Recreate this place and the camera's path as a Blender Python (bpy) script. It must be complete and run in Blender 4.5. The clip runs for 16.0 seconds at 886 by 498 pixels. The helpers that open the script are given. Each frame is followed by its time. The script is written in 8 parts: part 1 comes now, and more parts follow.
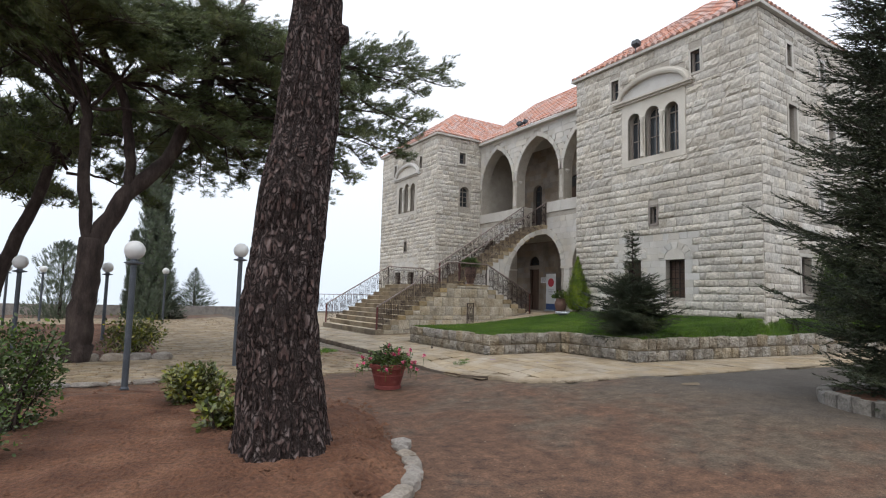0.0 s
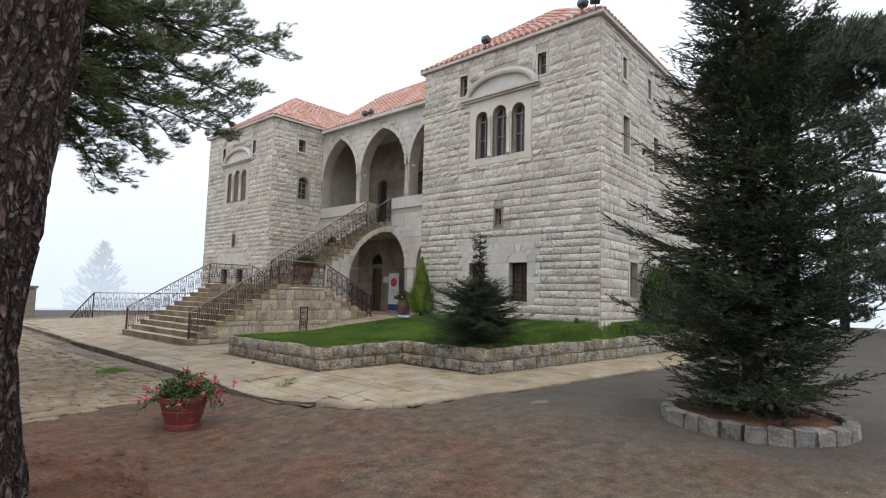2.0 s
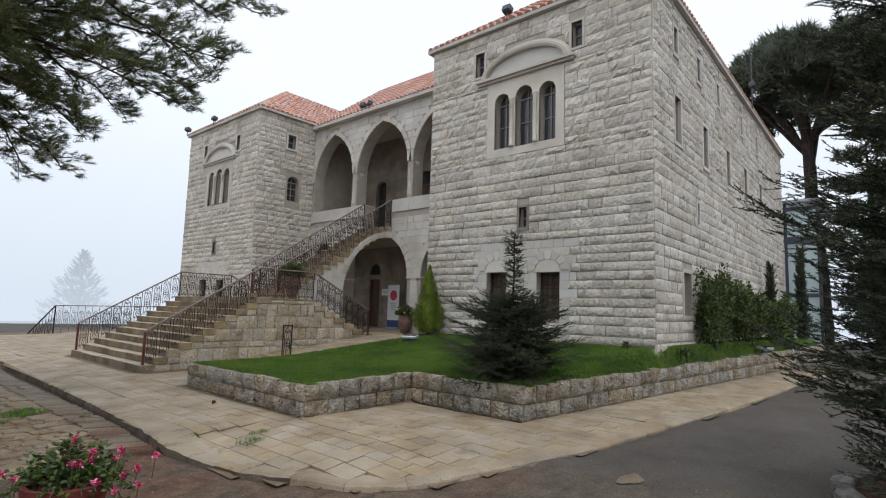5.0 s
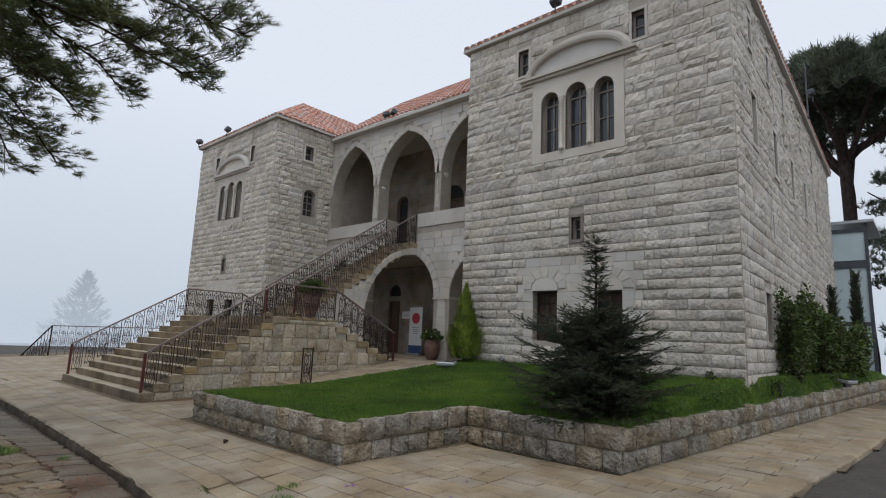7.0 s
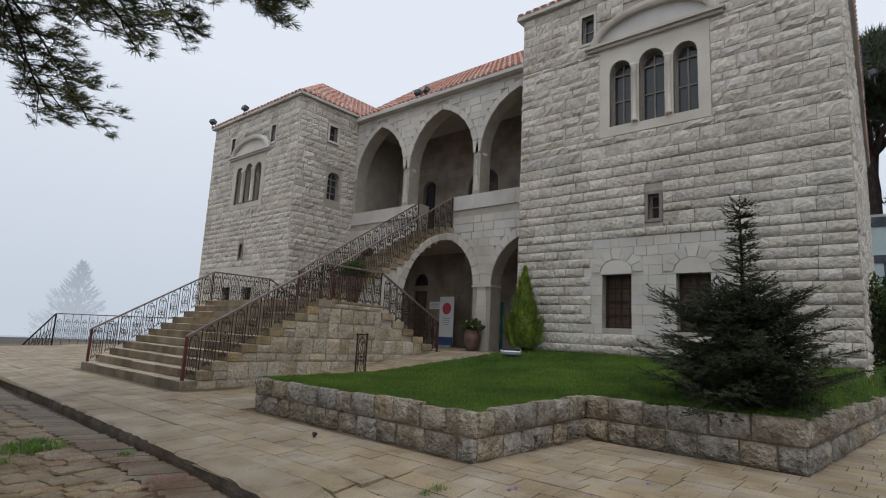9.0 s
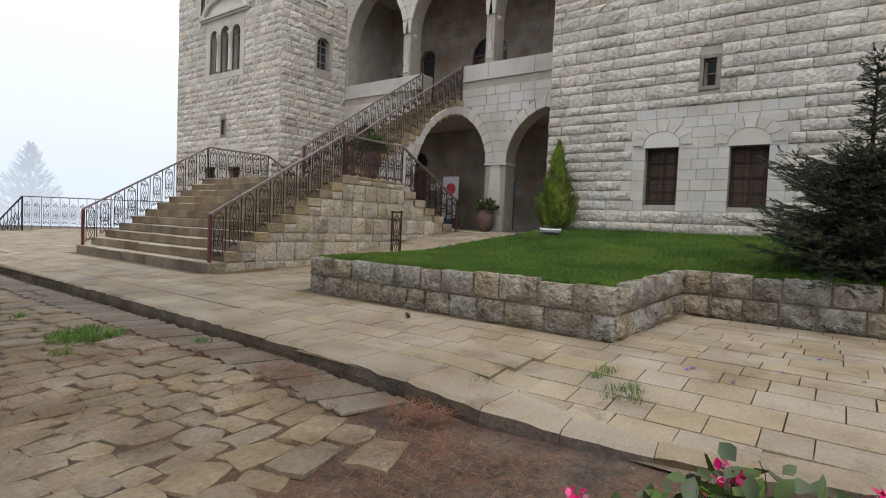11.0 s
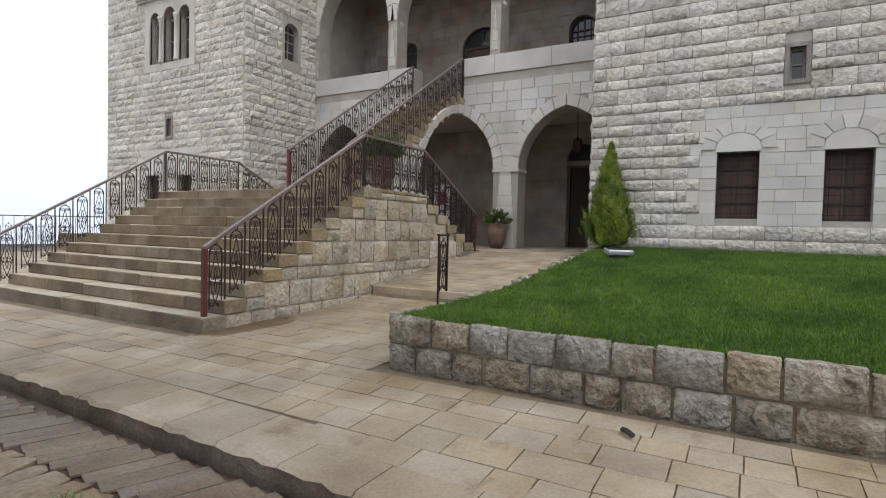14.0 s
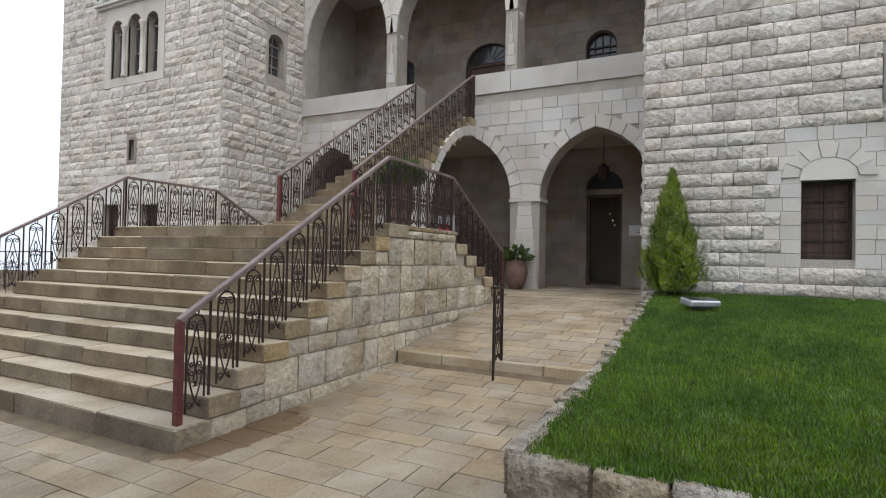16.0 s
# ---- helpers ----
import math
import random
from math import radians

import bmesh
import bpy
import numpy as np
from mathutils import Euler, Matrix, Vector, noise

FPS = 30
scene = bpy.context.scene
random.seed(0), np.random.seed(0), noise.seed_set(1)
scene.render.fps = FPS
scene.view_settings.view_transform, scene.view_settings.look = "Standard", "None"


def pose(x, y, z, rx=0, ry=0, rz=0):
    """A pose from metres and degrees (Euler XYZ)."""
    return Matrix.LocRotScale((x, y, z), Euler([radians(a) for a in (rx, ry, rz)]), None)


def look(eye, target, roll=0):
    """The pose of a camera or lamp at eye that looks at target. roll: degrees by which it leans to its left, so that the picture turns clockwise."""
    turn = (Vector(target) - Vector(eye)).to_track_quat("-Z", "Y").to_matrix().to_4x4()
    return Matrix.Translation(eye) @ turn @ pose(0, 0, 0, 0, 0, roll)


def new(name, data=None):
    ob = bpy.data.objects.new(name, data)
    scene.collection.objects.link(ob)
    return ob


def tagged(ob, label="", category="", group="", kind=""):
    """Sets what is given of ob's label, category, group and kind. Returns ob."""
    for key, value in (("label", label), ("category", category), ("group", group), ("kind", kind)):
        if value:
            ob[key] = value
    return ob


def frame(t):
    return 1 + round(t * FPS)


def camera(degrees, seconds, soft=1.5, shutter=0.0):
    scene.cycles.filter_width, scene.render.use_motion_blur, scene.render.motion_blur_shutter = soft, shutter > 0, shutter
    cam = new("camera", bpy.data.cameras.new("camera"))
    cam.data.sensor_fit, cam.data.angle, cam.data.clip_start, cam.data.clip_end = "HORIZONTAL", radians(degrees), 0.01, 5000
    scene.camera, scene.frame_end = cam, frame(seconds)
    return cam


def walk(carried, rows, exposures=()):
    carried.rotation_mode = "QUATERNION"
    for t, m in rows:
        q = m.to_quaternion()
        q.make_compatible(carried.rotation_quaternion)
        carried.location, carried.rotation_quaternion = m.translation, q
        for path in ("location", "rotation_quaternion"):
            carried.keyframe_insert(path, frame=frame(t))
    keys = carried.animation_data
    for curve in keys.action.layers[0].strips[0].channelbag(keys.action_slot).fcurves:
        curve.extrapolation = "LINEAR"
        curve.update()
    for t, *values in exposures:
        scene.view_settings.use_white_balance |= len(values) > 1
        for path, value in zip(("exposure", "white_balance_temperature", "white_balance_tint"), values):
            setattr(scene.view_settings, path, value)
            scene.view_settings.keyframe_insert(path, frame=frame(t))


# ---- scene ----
cam = camera(78.3, 16.0, soft=1.1)
METRES, EYE, TILT, LEAN, TURN = 16.0, 1.35, 0.0, 0.0, -31.7
ROWS = [
    (0.0, 0.0, 0.0, 0.0, -0.14, 5.13, -1.51),
    (0.5, 0.0034, 0.0202, 0.003, -7.36, 4.99, -1.57),
    (1.0, 0.0102, 0.0428, 0.0072, -12.89, 5.11, -1.27),
    (1.5, 0.0167, 0.0671, 0.0126, -15.46, 5.08, -1.14),
    (2.0, 0.0196, 0.0967, 0.0166, -16.49, 5.05, -1.5),
    (2.5, 0.0251, 0.1254, 0.0211, -17.05, 4.88, -1.47),
    (3.0, 0.0285, 0.1547, 0.0228, -17.19, 5.01, -1.54),
    (3.5, 0.0301, 0.186, 0.0232, -17.27, 5.35, -1.84),
    (4.0, 0.0358, 0.2179, 0.0231, -17.18, 5.46, -1.7),
    (6.5, 0.0321, 0.3811, 0.0152, -16.67, 8.73, -2.22),
    (7.0, 0.0219, 0.4078, 0.0119, -16.61, 9.29, -2.4),
    (7.5, 0.0067, 0.4342, 0.0082, -16.75, 9.56, -2.72),
    (8.0, -0.0097, 0.4611, 0.0045, -17.03, 9.47, -2.67),
    (8.5, -0.0319, 0.486, -0.001, -17.33, 9.55, -2.86),
    (9.0, -0.0547, 0.5103, -0.0092, -17.76, 9.16, -2.85),
    (9.5, -0.0758, 0.5311, -0.0187, -17.83, 6.89, -2.82),
    (10.0, -0.0967, 0.5474, -0.0242, -18.61, 1.94, -2.78),
    (12.5, -0.1701, 0.6812, -0.0194, -24.65, -4.14, -2.01),
    (13.0, -0.1781, 0.7142, -0.0148, -26.57, -3.51, -1.93),
    (13.5, -0.1782, 0.7491, -0.0105, -27.82, -2.85, -1.48),
    (14.0, -0.1793, 0.7828, -0.0076, -28.71, -1.9, -1.4),
    (14.5, -0.1775, 0.8164, -0.0035, -29.89, -0.66, -1.3),
    (15.0, -0.1767, 0.851, 0.0033, -30.68, -0.11, -1.26),
    (15.5, -0.1778, 0.8842, 0.0073, -31.18, 0.58, -1.31),
    (16.0, -0.1728, 0.9203, 0.0084, -31.85, 0.97, -1.15),
]
EXPOSURES = [(0.0, 0.36, 6350, 10), (4.0, 0.28, 6350, 10), (7.0, -0.27, 6230, 10), (9.0, -0.25, 6300, 10), (10.0, 0.04, 6480, 10), (12.5, 0.42, 6330, 10), (16.0, 0.57, 6200, 10)]
walk(cam, [(t, pose(0, 0, EYE, TILT, LEAN, TURN) @ pose(METRES * x, METRES * y, METRES * z, 90 + pitch, roll, yaw)) for t, x, y, z, yaw, pitch, roll in ROWS], EXPOSURES)
# ---------- world and light ----------
world = bpy.data.worlds.new("world")
scene.world = world
world.use_nodes = True
wn, wl = world.node_tree.nodes, world.node_tree.links
wn.clear()
sky = wn.new("ShaderNodeTexSky")
sky.sky_type = "NISHITA"
sky.sun_disc = False
sky.sun_elevation, sky.sun_rotation = radians(58), radians(215)
sky.air_density, sky.dust_density = 1.0, 6.0
veil = wn.new("ShaderNodeMix")
veil.data_type = "RGBA"
veil.inputs[0].default_value = 0.9
veil.inputs[7].default_value = (8.6, 9.0, 9.6, 1)
wbg = wn.new("ShaderNodeBackground")
wbg.inputs[1].default_value = 0.117
wout = wn.new("ShaderNodeOutputWorld")
wl.new(sky.outputs[0], veil.inputs[6])
wl.new(veil.outputs[2], wbg.inputs[0])
wl.new(wbg.outputs[0], wout.inputs[0])
sun = new("sun", bpy.data.lights.new("sun", "SUN"))
sun.data.energy, sun.data.angle, sun.data.color = 1.0, radians(60), (1.0, 0.97, 0.93)
sun.matrix_world = look((-9, -5, 30), (0, 2, 0))

# ---------- materials ----------
def mat(name, cols, rough=0.85, metal=0.0, scale=2.0, fine=45.0, bump=0.25, vary=0.0, island=False, spec=0.3, stretch=(1, 1, 1), bumpd=0.02, fine_amt=0.25, stain=None, detail=4, sat=(0.6, 1.35)):
    m = bpy.data.materials.new(name)
    m.use_nodes = True
    n, l = m.node_tree.nodes, m.node_tree.links
    b = n["Principled BSDF"]
    b.inputs["Roughness"].default_value = rough
    b.inputs["Metallic"].default_value = metal
    b.inputs["Specular IOR Level"].default_value = spec
    g = n.new("ShaderNodeNewGeometry")
    mp = n.new("ShaderNodeMapping")
    mp.inputs["Scale"].default_value = stretch
    l.new(g.outputs["Position"], mp.inputs["Vector"])
    n1 = n.new("ShaderNodeTexNoise")
    n1.inputs["Scale"].default_value, n1.inputs["Detail"].default_value = scale, 5
    l.new(mp.outputs[0], n1.inputs["Vector"])
    ramp = n.new("ShaderNodeValToRGB")
    cr = ramp.color_ramp
    while len(cr.elements) < len(cols):
        cr.elements.new(0.5)
    for i, c in enumerate(cols):
        cr.elements[i].position = 0.3 + 0.4 * i / max(1, len(cols) - 1)
        cr.elements[i].color = (*c, 1)
    l.new(n1.outputs[0], ramp.inputs[0])
    n2 = n.new("ShaderNodeTexNoise")
    n2.inputs["Scale"].default_value, n2.inputs["Detail"].default_value = fine, detail
    l.new(mp.outputs[0], n2.inputs["Vector"])
    hsv = n.new("ShaderNodeHueSaturation")
    l.new(ramp.outputs[0], hsv.inputs["Color"])
    mr = n.new("ShaderNodeMapRange")
    mr.inputs[1].default_value, mr.inputs[2].default_value = 0.25, 0.75
    mr.inputs[3].default_value, mr.inputs[4].default_value = 1 - fine_amt, 1 + fine_amt
    l.new(n2.outputs[0], mr.inputs[0])
    val = mr.outputs[0]
    if vary:
        src = g.outputs["Random Per Island"] if island else n.new("ShaderNodeObjectInfo").outputs["Random"]
        mv = n.new("ShaderNodeMapRange")
        mv.inputs[3].default_value, mv.inputs[4].default_value = 1 - vary, 1 + vary
        l.new(src, mv.inputs[0])
        mul = n.new("ShaderNodeMath")
        mul.operation = "MULTIPLY"
        l.new(val, mul.inputs[0])
        l.new(mv.outputs[0], mul.inputs[1])
        val = mul.outputs[0]
        ms = n.new("ShaderNodeMath")
        ms.operation = "PINGPONG"
        ms.inputs[1].default_value = 0.13
        l.new(src, ms.inputs[0])
        mh = n.new("ShaderNodeMapRange")
        mh.inputs[2].default_value = 0.13
        mh.inputs[3].default_value, mh.inputs[4].default_value = sat
        l.new(ms.outputs[0], mh.inputs[0])
        l.new(mh.outputs[0], hsv.inputs["Saturation"])
    l.new(val, hsv.inputs["Value"])
    col = hsv.outputs[0]
    if stain:
        n3 = n.new("ShaderNodeTexNoise")
        n3.inputs["Scale"].default_value, n3.inputs["Detail"].default_value = stain[1], 8
        n3.inputs["Roughness"].default_value = 0.7
        l.new(g.outputs["Position"], n3.inputs["Vector"])
        ms2 = n.new("ShaderNodeMapRange")
        ms2.inputs[1].default_value, ms2.inputs[2].default_value = stain[2], stain[2] + 0.12
        ms2.inputs[4].default_value = stain[3]
        l.new(n3.outputs[0], ms2.inputs[0])
        mx = n.new("ShaderNodeMix")
        mx.data_type = "RGBA"
        mx.inputs[7].default_value = (*stain[0], 1)
        l.new(ms2.outputs[0], mx.inputs[0])
        l.new(col, mx.inputs[6])
        col = mx.outputs[2]
    l.new(col, b.inputs["Base Color"])
    if bump:
        bp = n.new("ShaderNodeBump")
        bp.inputs["Strength"].default_value, bp.inputs["Distance"].default_value = bump, bumpd
        l.new(n2.outputs[0], bp.inputs["Height"])
        l.new(bp.outputs[0], b.inputs["Normal"])
    return m

rock = mat("rock_faced_limestone", [(0.43, 0.392, 0.335), (0.50, 0.463, 0.405), (0.55, 0.518, 0.462)], 0.9, vary=0.13, scale=1.4, fine=13, detail=9, bump=1.0, bumpd=0.05, sat=(0.8, 1.2), stain=((0.26, 0.235, 0.20), 2.6, 0.62, 0.35))
rock_j = mat("rock_faced_limestone_far", [(0.43, 0.392, 0.335), (0.50, 0.463, 0.405), (0.55, 0.518, 0.462)], 0.9, vary=0.13, island=True, scale=1.4, fine=13, detail=9, bump=0.55, bumpd=0.03, sat=(0.8, 1.2), stain=((0.26, 0.235, 0.20), 2.6, 0.62, 0.35))
ashlar = mat("dressed_limestone", [(0.45, 0.42, 0.372), (0.52, 0.492, 0.445), (0.57, 0.545, 0.50)], 0.85, vary=0.09, scale=1.1, fine=60, bump=0.35, bumpd=0.01, fine_amt=0.12, stain=((0.30, 0.27, 0.22), 1.3, 0.62, 0.5))
ashlar_j = mat("dressed_limestone_joined", [(0.45, 0.42, 0.372), (0.52, 0.492, 0.445), (0.57, 0.545, 0.50)], 0.85, vary=0.09, island=True, scale=1.1, fine=60, bump=0.35, bumpd=0.01, fine_amt=0.12)
# brown back-wall stone, its colour lowered to carry the portico's shade
shaded_ashlar = mat("shaded_brown_ashlar", [(0.19, 0.155, 0.125), (0.26, 0.22, 0.18), (0.32, 0.28, 0.235)], 0.9, vary=0.12, scale=1.3, fine=40, bump=0.4, bumpd=0.01, fine_amt=0.15)
shaded_ashlar_j = mat("shaded_brown_ashlar_joined", [(0.19, 0.155, 0.125), (0.26, 0.22, 0.18), (0.32, 0.28, 0.235)], 0.9, vary=0.12, island=True, scale=1.3, fine=40, bump=0.4, bumpd=0.01, fine_amt=0.15)
mortar = mat("lime_mortar", [(0.33, 0.30, 0.255), (0.41, 0.375, 0.325)], 0.95, scale=3, fine=80, bump=0.4)
plaster = mat("pale_plaster", [(0.36, 0.33, 0.29), (0.42, 0.39, 0.345)], 0.9, scale=0.8, fine=50, bump=0.2, fine_amt=0.08)
paving = mat("paving_limestone", [(0.225, 0.172, 0.11), (0.305, 0.245, 0.168), (0.365, 0.305, 0.222)], 0.7, vary=0.11, sat=(0.8, 1.15), scale=1.6, fine=50, bump=0.35, bumpd=0.01, fine_amt=0.15, stain=((0.125, 0.085, 0.045), 2.2, 0.55, 0.55))
paving_j = mat("paving_limestone_far", [(0.225, 0.172, 0.11), (0.305, 0.245, 0.168), (0.365, 0.305, 0.222)], 0.7, vary=0.11, sat=(0.8, 1.15), island=True, scale=1.6, fine=50, bump=0.35, bumpd=0.01, fine_amt=0.15, stain=((0.125, 0.085, 0.045), 2.2, 0.55, 0.55))
def wet_patch(m, cx, cy, rx, ry):
    """Brown water stain soaked into the stone, with a ragged outline."""
    n, l = m.node_tree.nodes, m.node_tree.links
    b = n["Principled BSDF"]
    old = b.inputs["Base Color"].links[0].from_socket
    g = n.new("ShaderNodeNewGeometry")
    mp = n.new("ShaderNodeMapping")
    mp.inputs["Location"].default_value = (-cx / rx, -cy / ry, 0)
    mp.inputs["Scale"].default_value = (1 / rx, 1 / ry, 0)
    l.new(g.outputs["Position"], mp.inputs["Vector"])
    ln = n.new("ShaderNodeVectorMath")
    ln.operation = "LENGTH"
    l.new(mp.outputs[0], ln.inputs[0])
    nz = n.new("ShaderNodeTexNoise")
    nz.inputs["Scale"].default_value, nz.inputs["Detail"].default_value = 3.5, 6
    l.new(g.outputs["Position"], nz.inputs["Vector"])
    ad = n.new("ShaderNodeMath")
    ad.operation = "MULTIPLY_ADD"
    ad.inputs[1].default_value = 1.6
    l.new(nz.outputs[0], ad.inputs[0])
    l.new(ln.outputs["Value"], ad.inputs[2])
    mr = n.new("ShaderNodeMapRange")
    mr.inputs[1].default_value, mr.inputs[2].default_value = 1.95, 1.85
    mr.inputs[4].default_value = 0.8
    l.new(ad.outputs[0], mr.inputs[0])
    mx = n.new("ShaderNodeMix")
    mx.data_type = "RGBA"
    mx.inputs[7].default_value = (0.115, 0.066, 0.03, 1)
    l.new(mr.outputs[0], mx.inputs[0])
    l.new(old, mx.inputs[6])
    l.new(mx.outputs[2], b.inputs["Base Color"])
for pm in (paving, paving_j):
    wet_patch(pm, 8.75, 17.42, 0.62, 0.26)
joint = mat("earth_joint", [(0.14, 0.105, 0.068), (0.20, 0.157, 0.108)], 0.95, scale=5, fine=60, bump=0.4)
cobble = mat("old_cobble", [(0.16, 0.115, 0.07), (0.235, 0.182, 0.118), (0.30, 0.245, 0.175)], 0.8, vary=0.12, sat=(0.85, 1.15), scale=2.2, fine=30, detail=8, bump=0.5, bumpd=0.02, stain=((0.15, 0.11, 0.075), 2.0, 0.56, 0.55))
cobble_j = mat("old_cobble_far", [(0.16, 0.115, 0.07), (0.235, 0.182, 0.118), (0.30, 0.245, 0.175)], 0.8, vary=0.12, sat=(0.85, 1.15), island=True, scale=2.2, fine=30, detail=8, bump=0.5, bumpd=0.02, stain=((0.15, 0.11, 0.075), 2.0, 0.56, 0.55))
gutter_mat = mat("grey_gutter_stone", [(0.125, 0.092, 0.06), (0.215, 0.175, 0.128)], 0.75, vary=0.1, sat=(0.8, 1.1), scale=2, fine=40, bump=0.4, bumpd=0.01)
kerbstone = mat("dark_kerb_side", [(0.06, 0.043, 0.030), (0.13, 0.098, 0.07)], 0.9, vary=0.15, scale=3, fine=35, bump=0.6)
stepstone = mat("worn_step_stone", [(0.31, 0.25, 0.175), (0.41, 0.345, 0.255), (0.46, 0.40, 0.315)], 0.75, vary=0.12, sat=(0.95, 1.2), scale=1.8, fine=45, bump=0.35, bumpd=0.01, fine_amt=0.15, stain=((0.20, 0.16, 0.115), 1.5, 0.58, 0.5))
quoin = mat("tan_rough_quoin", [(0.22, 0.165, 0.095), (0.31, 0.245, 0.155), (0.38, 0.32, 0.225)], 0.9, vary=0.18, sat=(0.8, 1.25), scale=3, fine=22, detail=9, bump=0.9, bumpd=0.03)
# risers darker than treads: dirt, plus shade from overhead skylight put in colour
riser = mat("weathered_shaded_riser_stone", [(0.12, 0.095, 0.066), (0.175, 0.14, 0.10), (0.24, 0.20, 0.145)], 0.9, vary=0.15, sat=(0.95, 1.3), scale=2.2, fine=40, bump=0.4, bumpd=0.01)
stair_rock = mat("warm_stair_side_stone", [(0.34, 0.285, 0.205), (0.435, 0.38, 0.295), (0.50, 0.45, 0.37)], 0.9, vary=0.14, sat=(0.8, 1.25), scale=2.4, fine=16, detail=9, bump=1.0, bumpd=0.05, stain=((0.16, 0.125, 0.085), 3.2, 0.6, 0.5))
planter_rock = mat("weathered_planter_stone", [(0.215, 0.175, 0.127), (0.355, 0.305, 0.237), (0.475, 0.43, 0.36)], 0.9, vary=0.14, scale=4.5, fine=20, detail=10, bump=1.0, bumpd=0.13, stain=((0.06, 0.05, 0.038), 3.2, 0.585, 0.65))
iron = mat("dark_wrought_iron", [(0.025, 0.018, 0.016), (0.05, 0.03, 0.026)], 0.55, 0.4, scale=8, fine=90, bump=0.2)
iron_red = mat("oxide_red_painted_iron", [(0.10, 0.030, 0.028), (0.14, 0.045, 0.04)], 0.45, 0.1, scale=8, fine=90, bump=0.15)
rail_top = mat("worn_handrail_paint", [(0.16, 0.12, 0.11), (0.24, 0.19, 0.175)], 0.45, 0.2, scale=6, fine=90, bump=0.1)
tile = mat("terracotta_roof_tile", [(0.42, 0.24, 0.19), (0.52, 0.32, 0.265)], 0.8, vary=0.12, island=True, scale=1.2, fine=30, bump=0.3)
dark_wood = mat("dark_window_timber", [(0.035, 0.025, 0.02), (0.06, 0.045, 0.035)], 0.6, scale=8, fine=60, bump=0.2, stretch=(1, 1, 0.2))
grey_wood = mat("greyed_window_timber", [(0.20, 0.17, 0.15), (0.28, 0.25, 0.22)], 0.7, scale=8, fine=60, bump=0.2, stretch=(1, 1, 0.2))
door_wood = mat("brown_door_timber", [(0.07, 0.042, 0.03), (0.11, 0.07, 0.05)], 0.55, scale=6, fine=50, bump=0.25, stretch=(1, 1, 0.15))
bark = mat("pine_bark", [(0.055, 0.031, 0.027), (0.105, 0.070, 0.062), (0.20, 0.158, 0.148)], 0.95, detail=10, scale=16, fine=38, bump=0.9, bumpd=0.03, stretch=(1, 1, 0.35), stain=((0.13, 0.06, 0.045), 5.0, 0.58, 0.6))
bark_dark = mat("limb_bark", [(0.022, 0.016, 0.014), (0.042, 0.030, 0.026), (0.07, 0.053, 0.045)], 0.95, scale=6, fine=30, bump=0.8, bumpd=0.03, stretch=(1, 1, 0.4))
needle = mat("pine_needles", [(0.05, 0.07, 0.028), (0.09, 0.115, 0.045), (0.15, 0.165, 0.07)], 0.6, vary=0.3, island=True, scale=1.5, fine=8, bump=0)
cedar_leaf = mat("dark_cedar_needles", [(0.024, 0.032, 0.019), (0.042, 0.054, 0.030), (0.08, 0.092, 0.048)], 0.6, vary=0.3, island=True, scale=1.5, fine=8, bump=0)
thuja_leaf = mat("golden_thuja", [(0.07, 0.115, 0.015), (0.145, 0.205, 0.025), (0.27, 0.32, 0.044)], 0.6, vary=0.3, island=True, scale=4, fine=12, bump=0)
bush_leaf = mat("broad_shrub_leaf", [(0.045, 0.068, 0.016), (0.12, 0.135, 0.032), (0.30, 0.28, 0.065)], 0.45, vary=0.35, island=True, scale=5, fine=12, bump=0, spec=0.5)
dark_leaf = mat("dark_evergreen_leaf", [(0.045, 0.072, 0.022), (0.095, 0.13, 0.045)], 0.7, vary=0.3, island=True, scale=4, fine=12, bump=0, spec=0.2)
pot_leaf = mat("geranium_leaf", [(0.04, 0.068, 0.016), (0.085, 0.125, 0.03)], 0.5, vary=0.3, island=True, scale=4, fine=12, bump=0, spec=0.4)
petal = mat("magenta_petal", [(0.55, 0.03, 0.13), (0.70, 0.08, 0.22)], 0.5, vary=0.25, island=True, scale=9, fine=30, bump=0)
petal_white = mat("pale_petal", [(0.70, 0.62, 0.62), (0.80, 0.75, 0.74)], 0.5, scale=9, fine=30, bump=0)
terracotta = mat("red_terracotta", [(0.13, 0.027, 0.024), (0.19, 0.046, 0.038)], 0.6, scale=5, fine=50, bump=0.2, fine_amt=0.12, stain=((0.30, 0.13, 0.11), 4, 0.6, 0.45))
clay = mat("brown_clay", [(0.12, 0.07, 0.055), (0.20, 0.125, 0.10)], 0.7, scale=5, fine=50, bump=0.25)
grass_soil = mat("lawn_thatch", [(0.034, 0.064, 0.008), (0.056, 0.10, 0.012)], 0.95, scale=3, fine=70, bump=0.6)
grass_mat = mat("lawn_grass", [(0.044, 0.096, 0.006), (0.076, 0.148, 0.009), (0.122, 0.20, 0.014)], 0.6, vary=0.3, island=True, scale=0.9, fine=6, bump=0)
weed_mat = mat("weed_grass", [(0.08, 0.16, 0.03), (0.15, 0.25, 0.055)], 0.6, vary=0.3, island=True, scale=3, fine=6, bump=0)
dry_mat = mat("dry_pine_needles", [(0.16, 0.075, 0.045), (0.24, 0.12, 0.075)], 0.8, vary=0.3, island=True, scale=3, fine=20, bump=0)
soil = mat("red_garden_soil", [(0.072, 0.032, 0.018), (0.12, 0.056, 0.032), (0.175, 0.09, 0.053)], 0.95, scale=1.6, fine=26, detail=12, bump=1.0, bumpd=0.05, fine_amt=0.5)
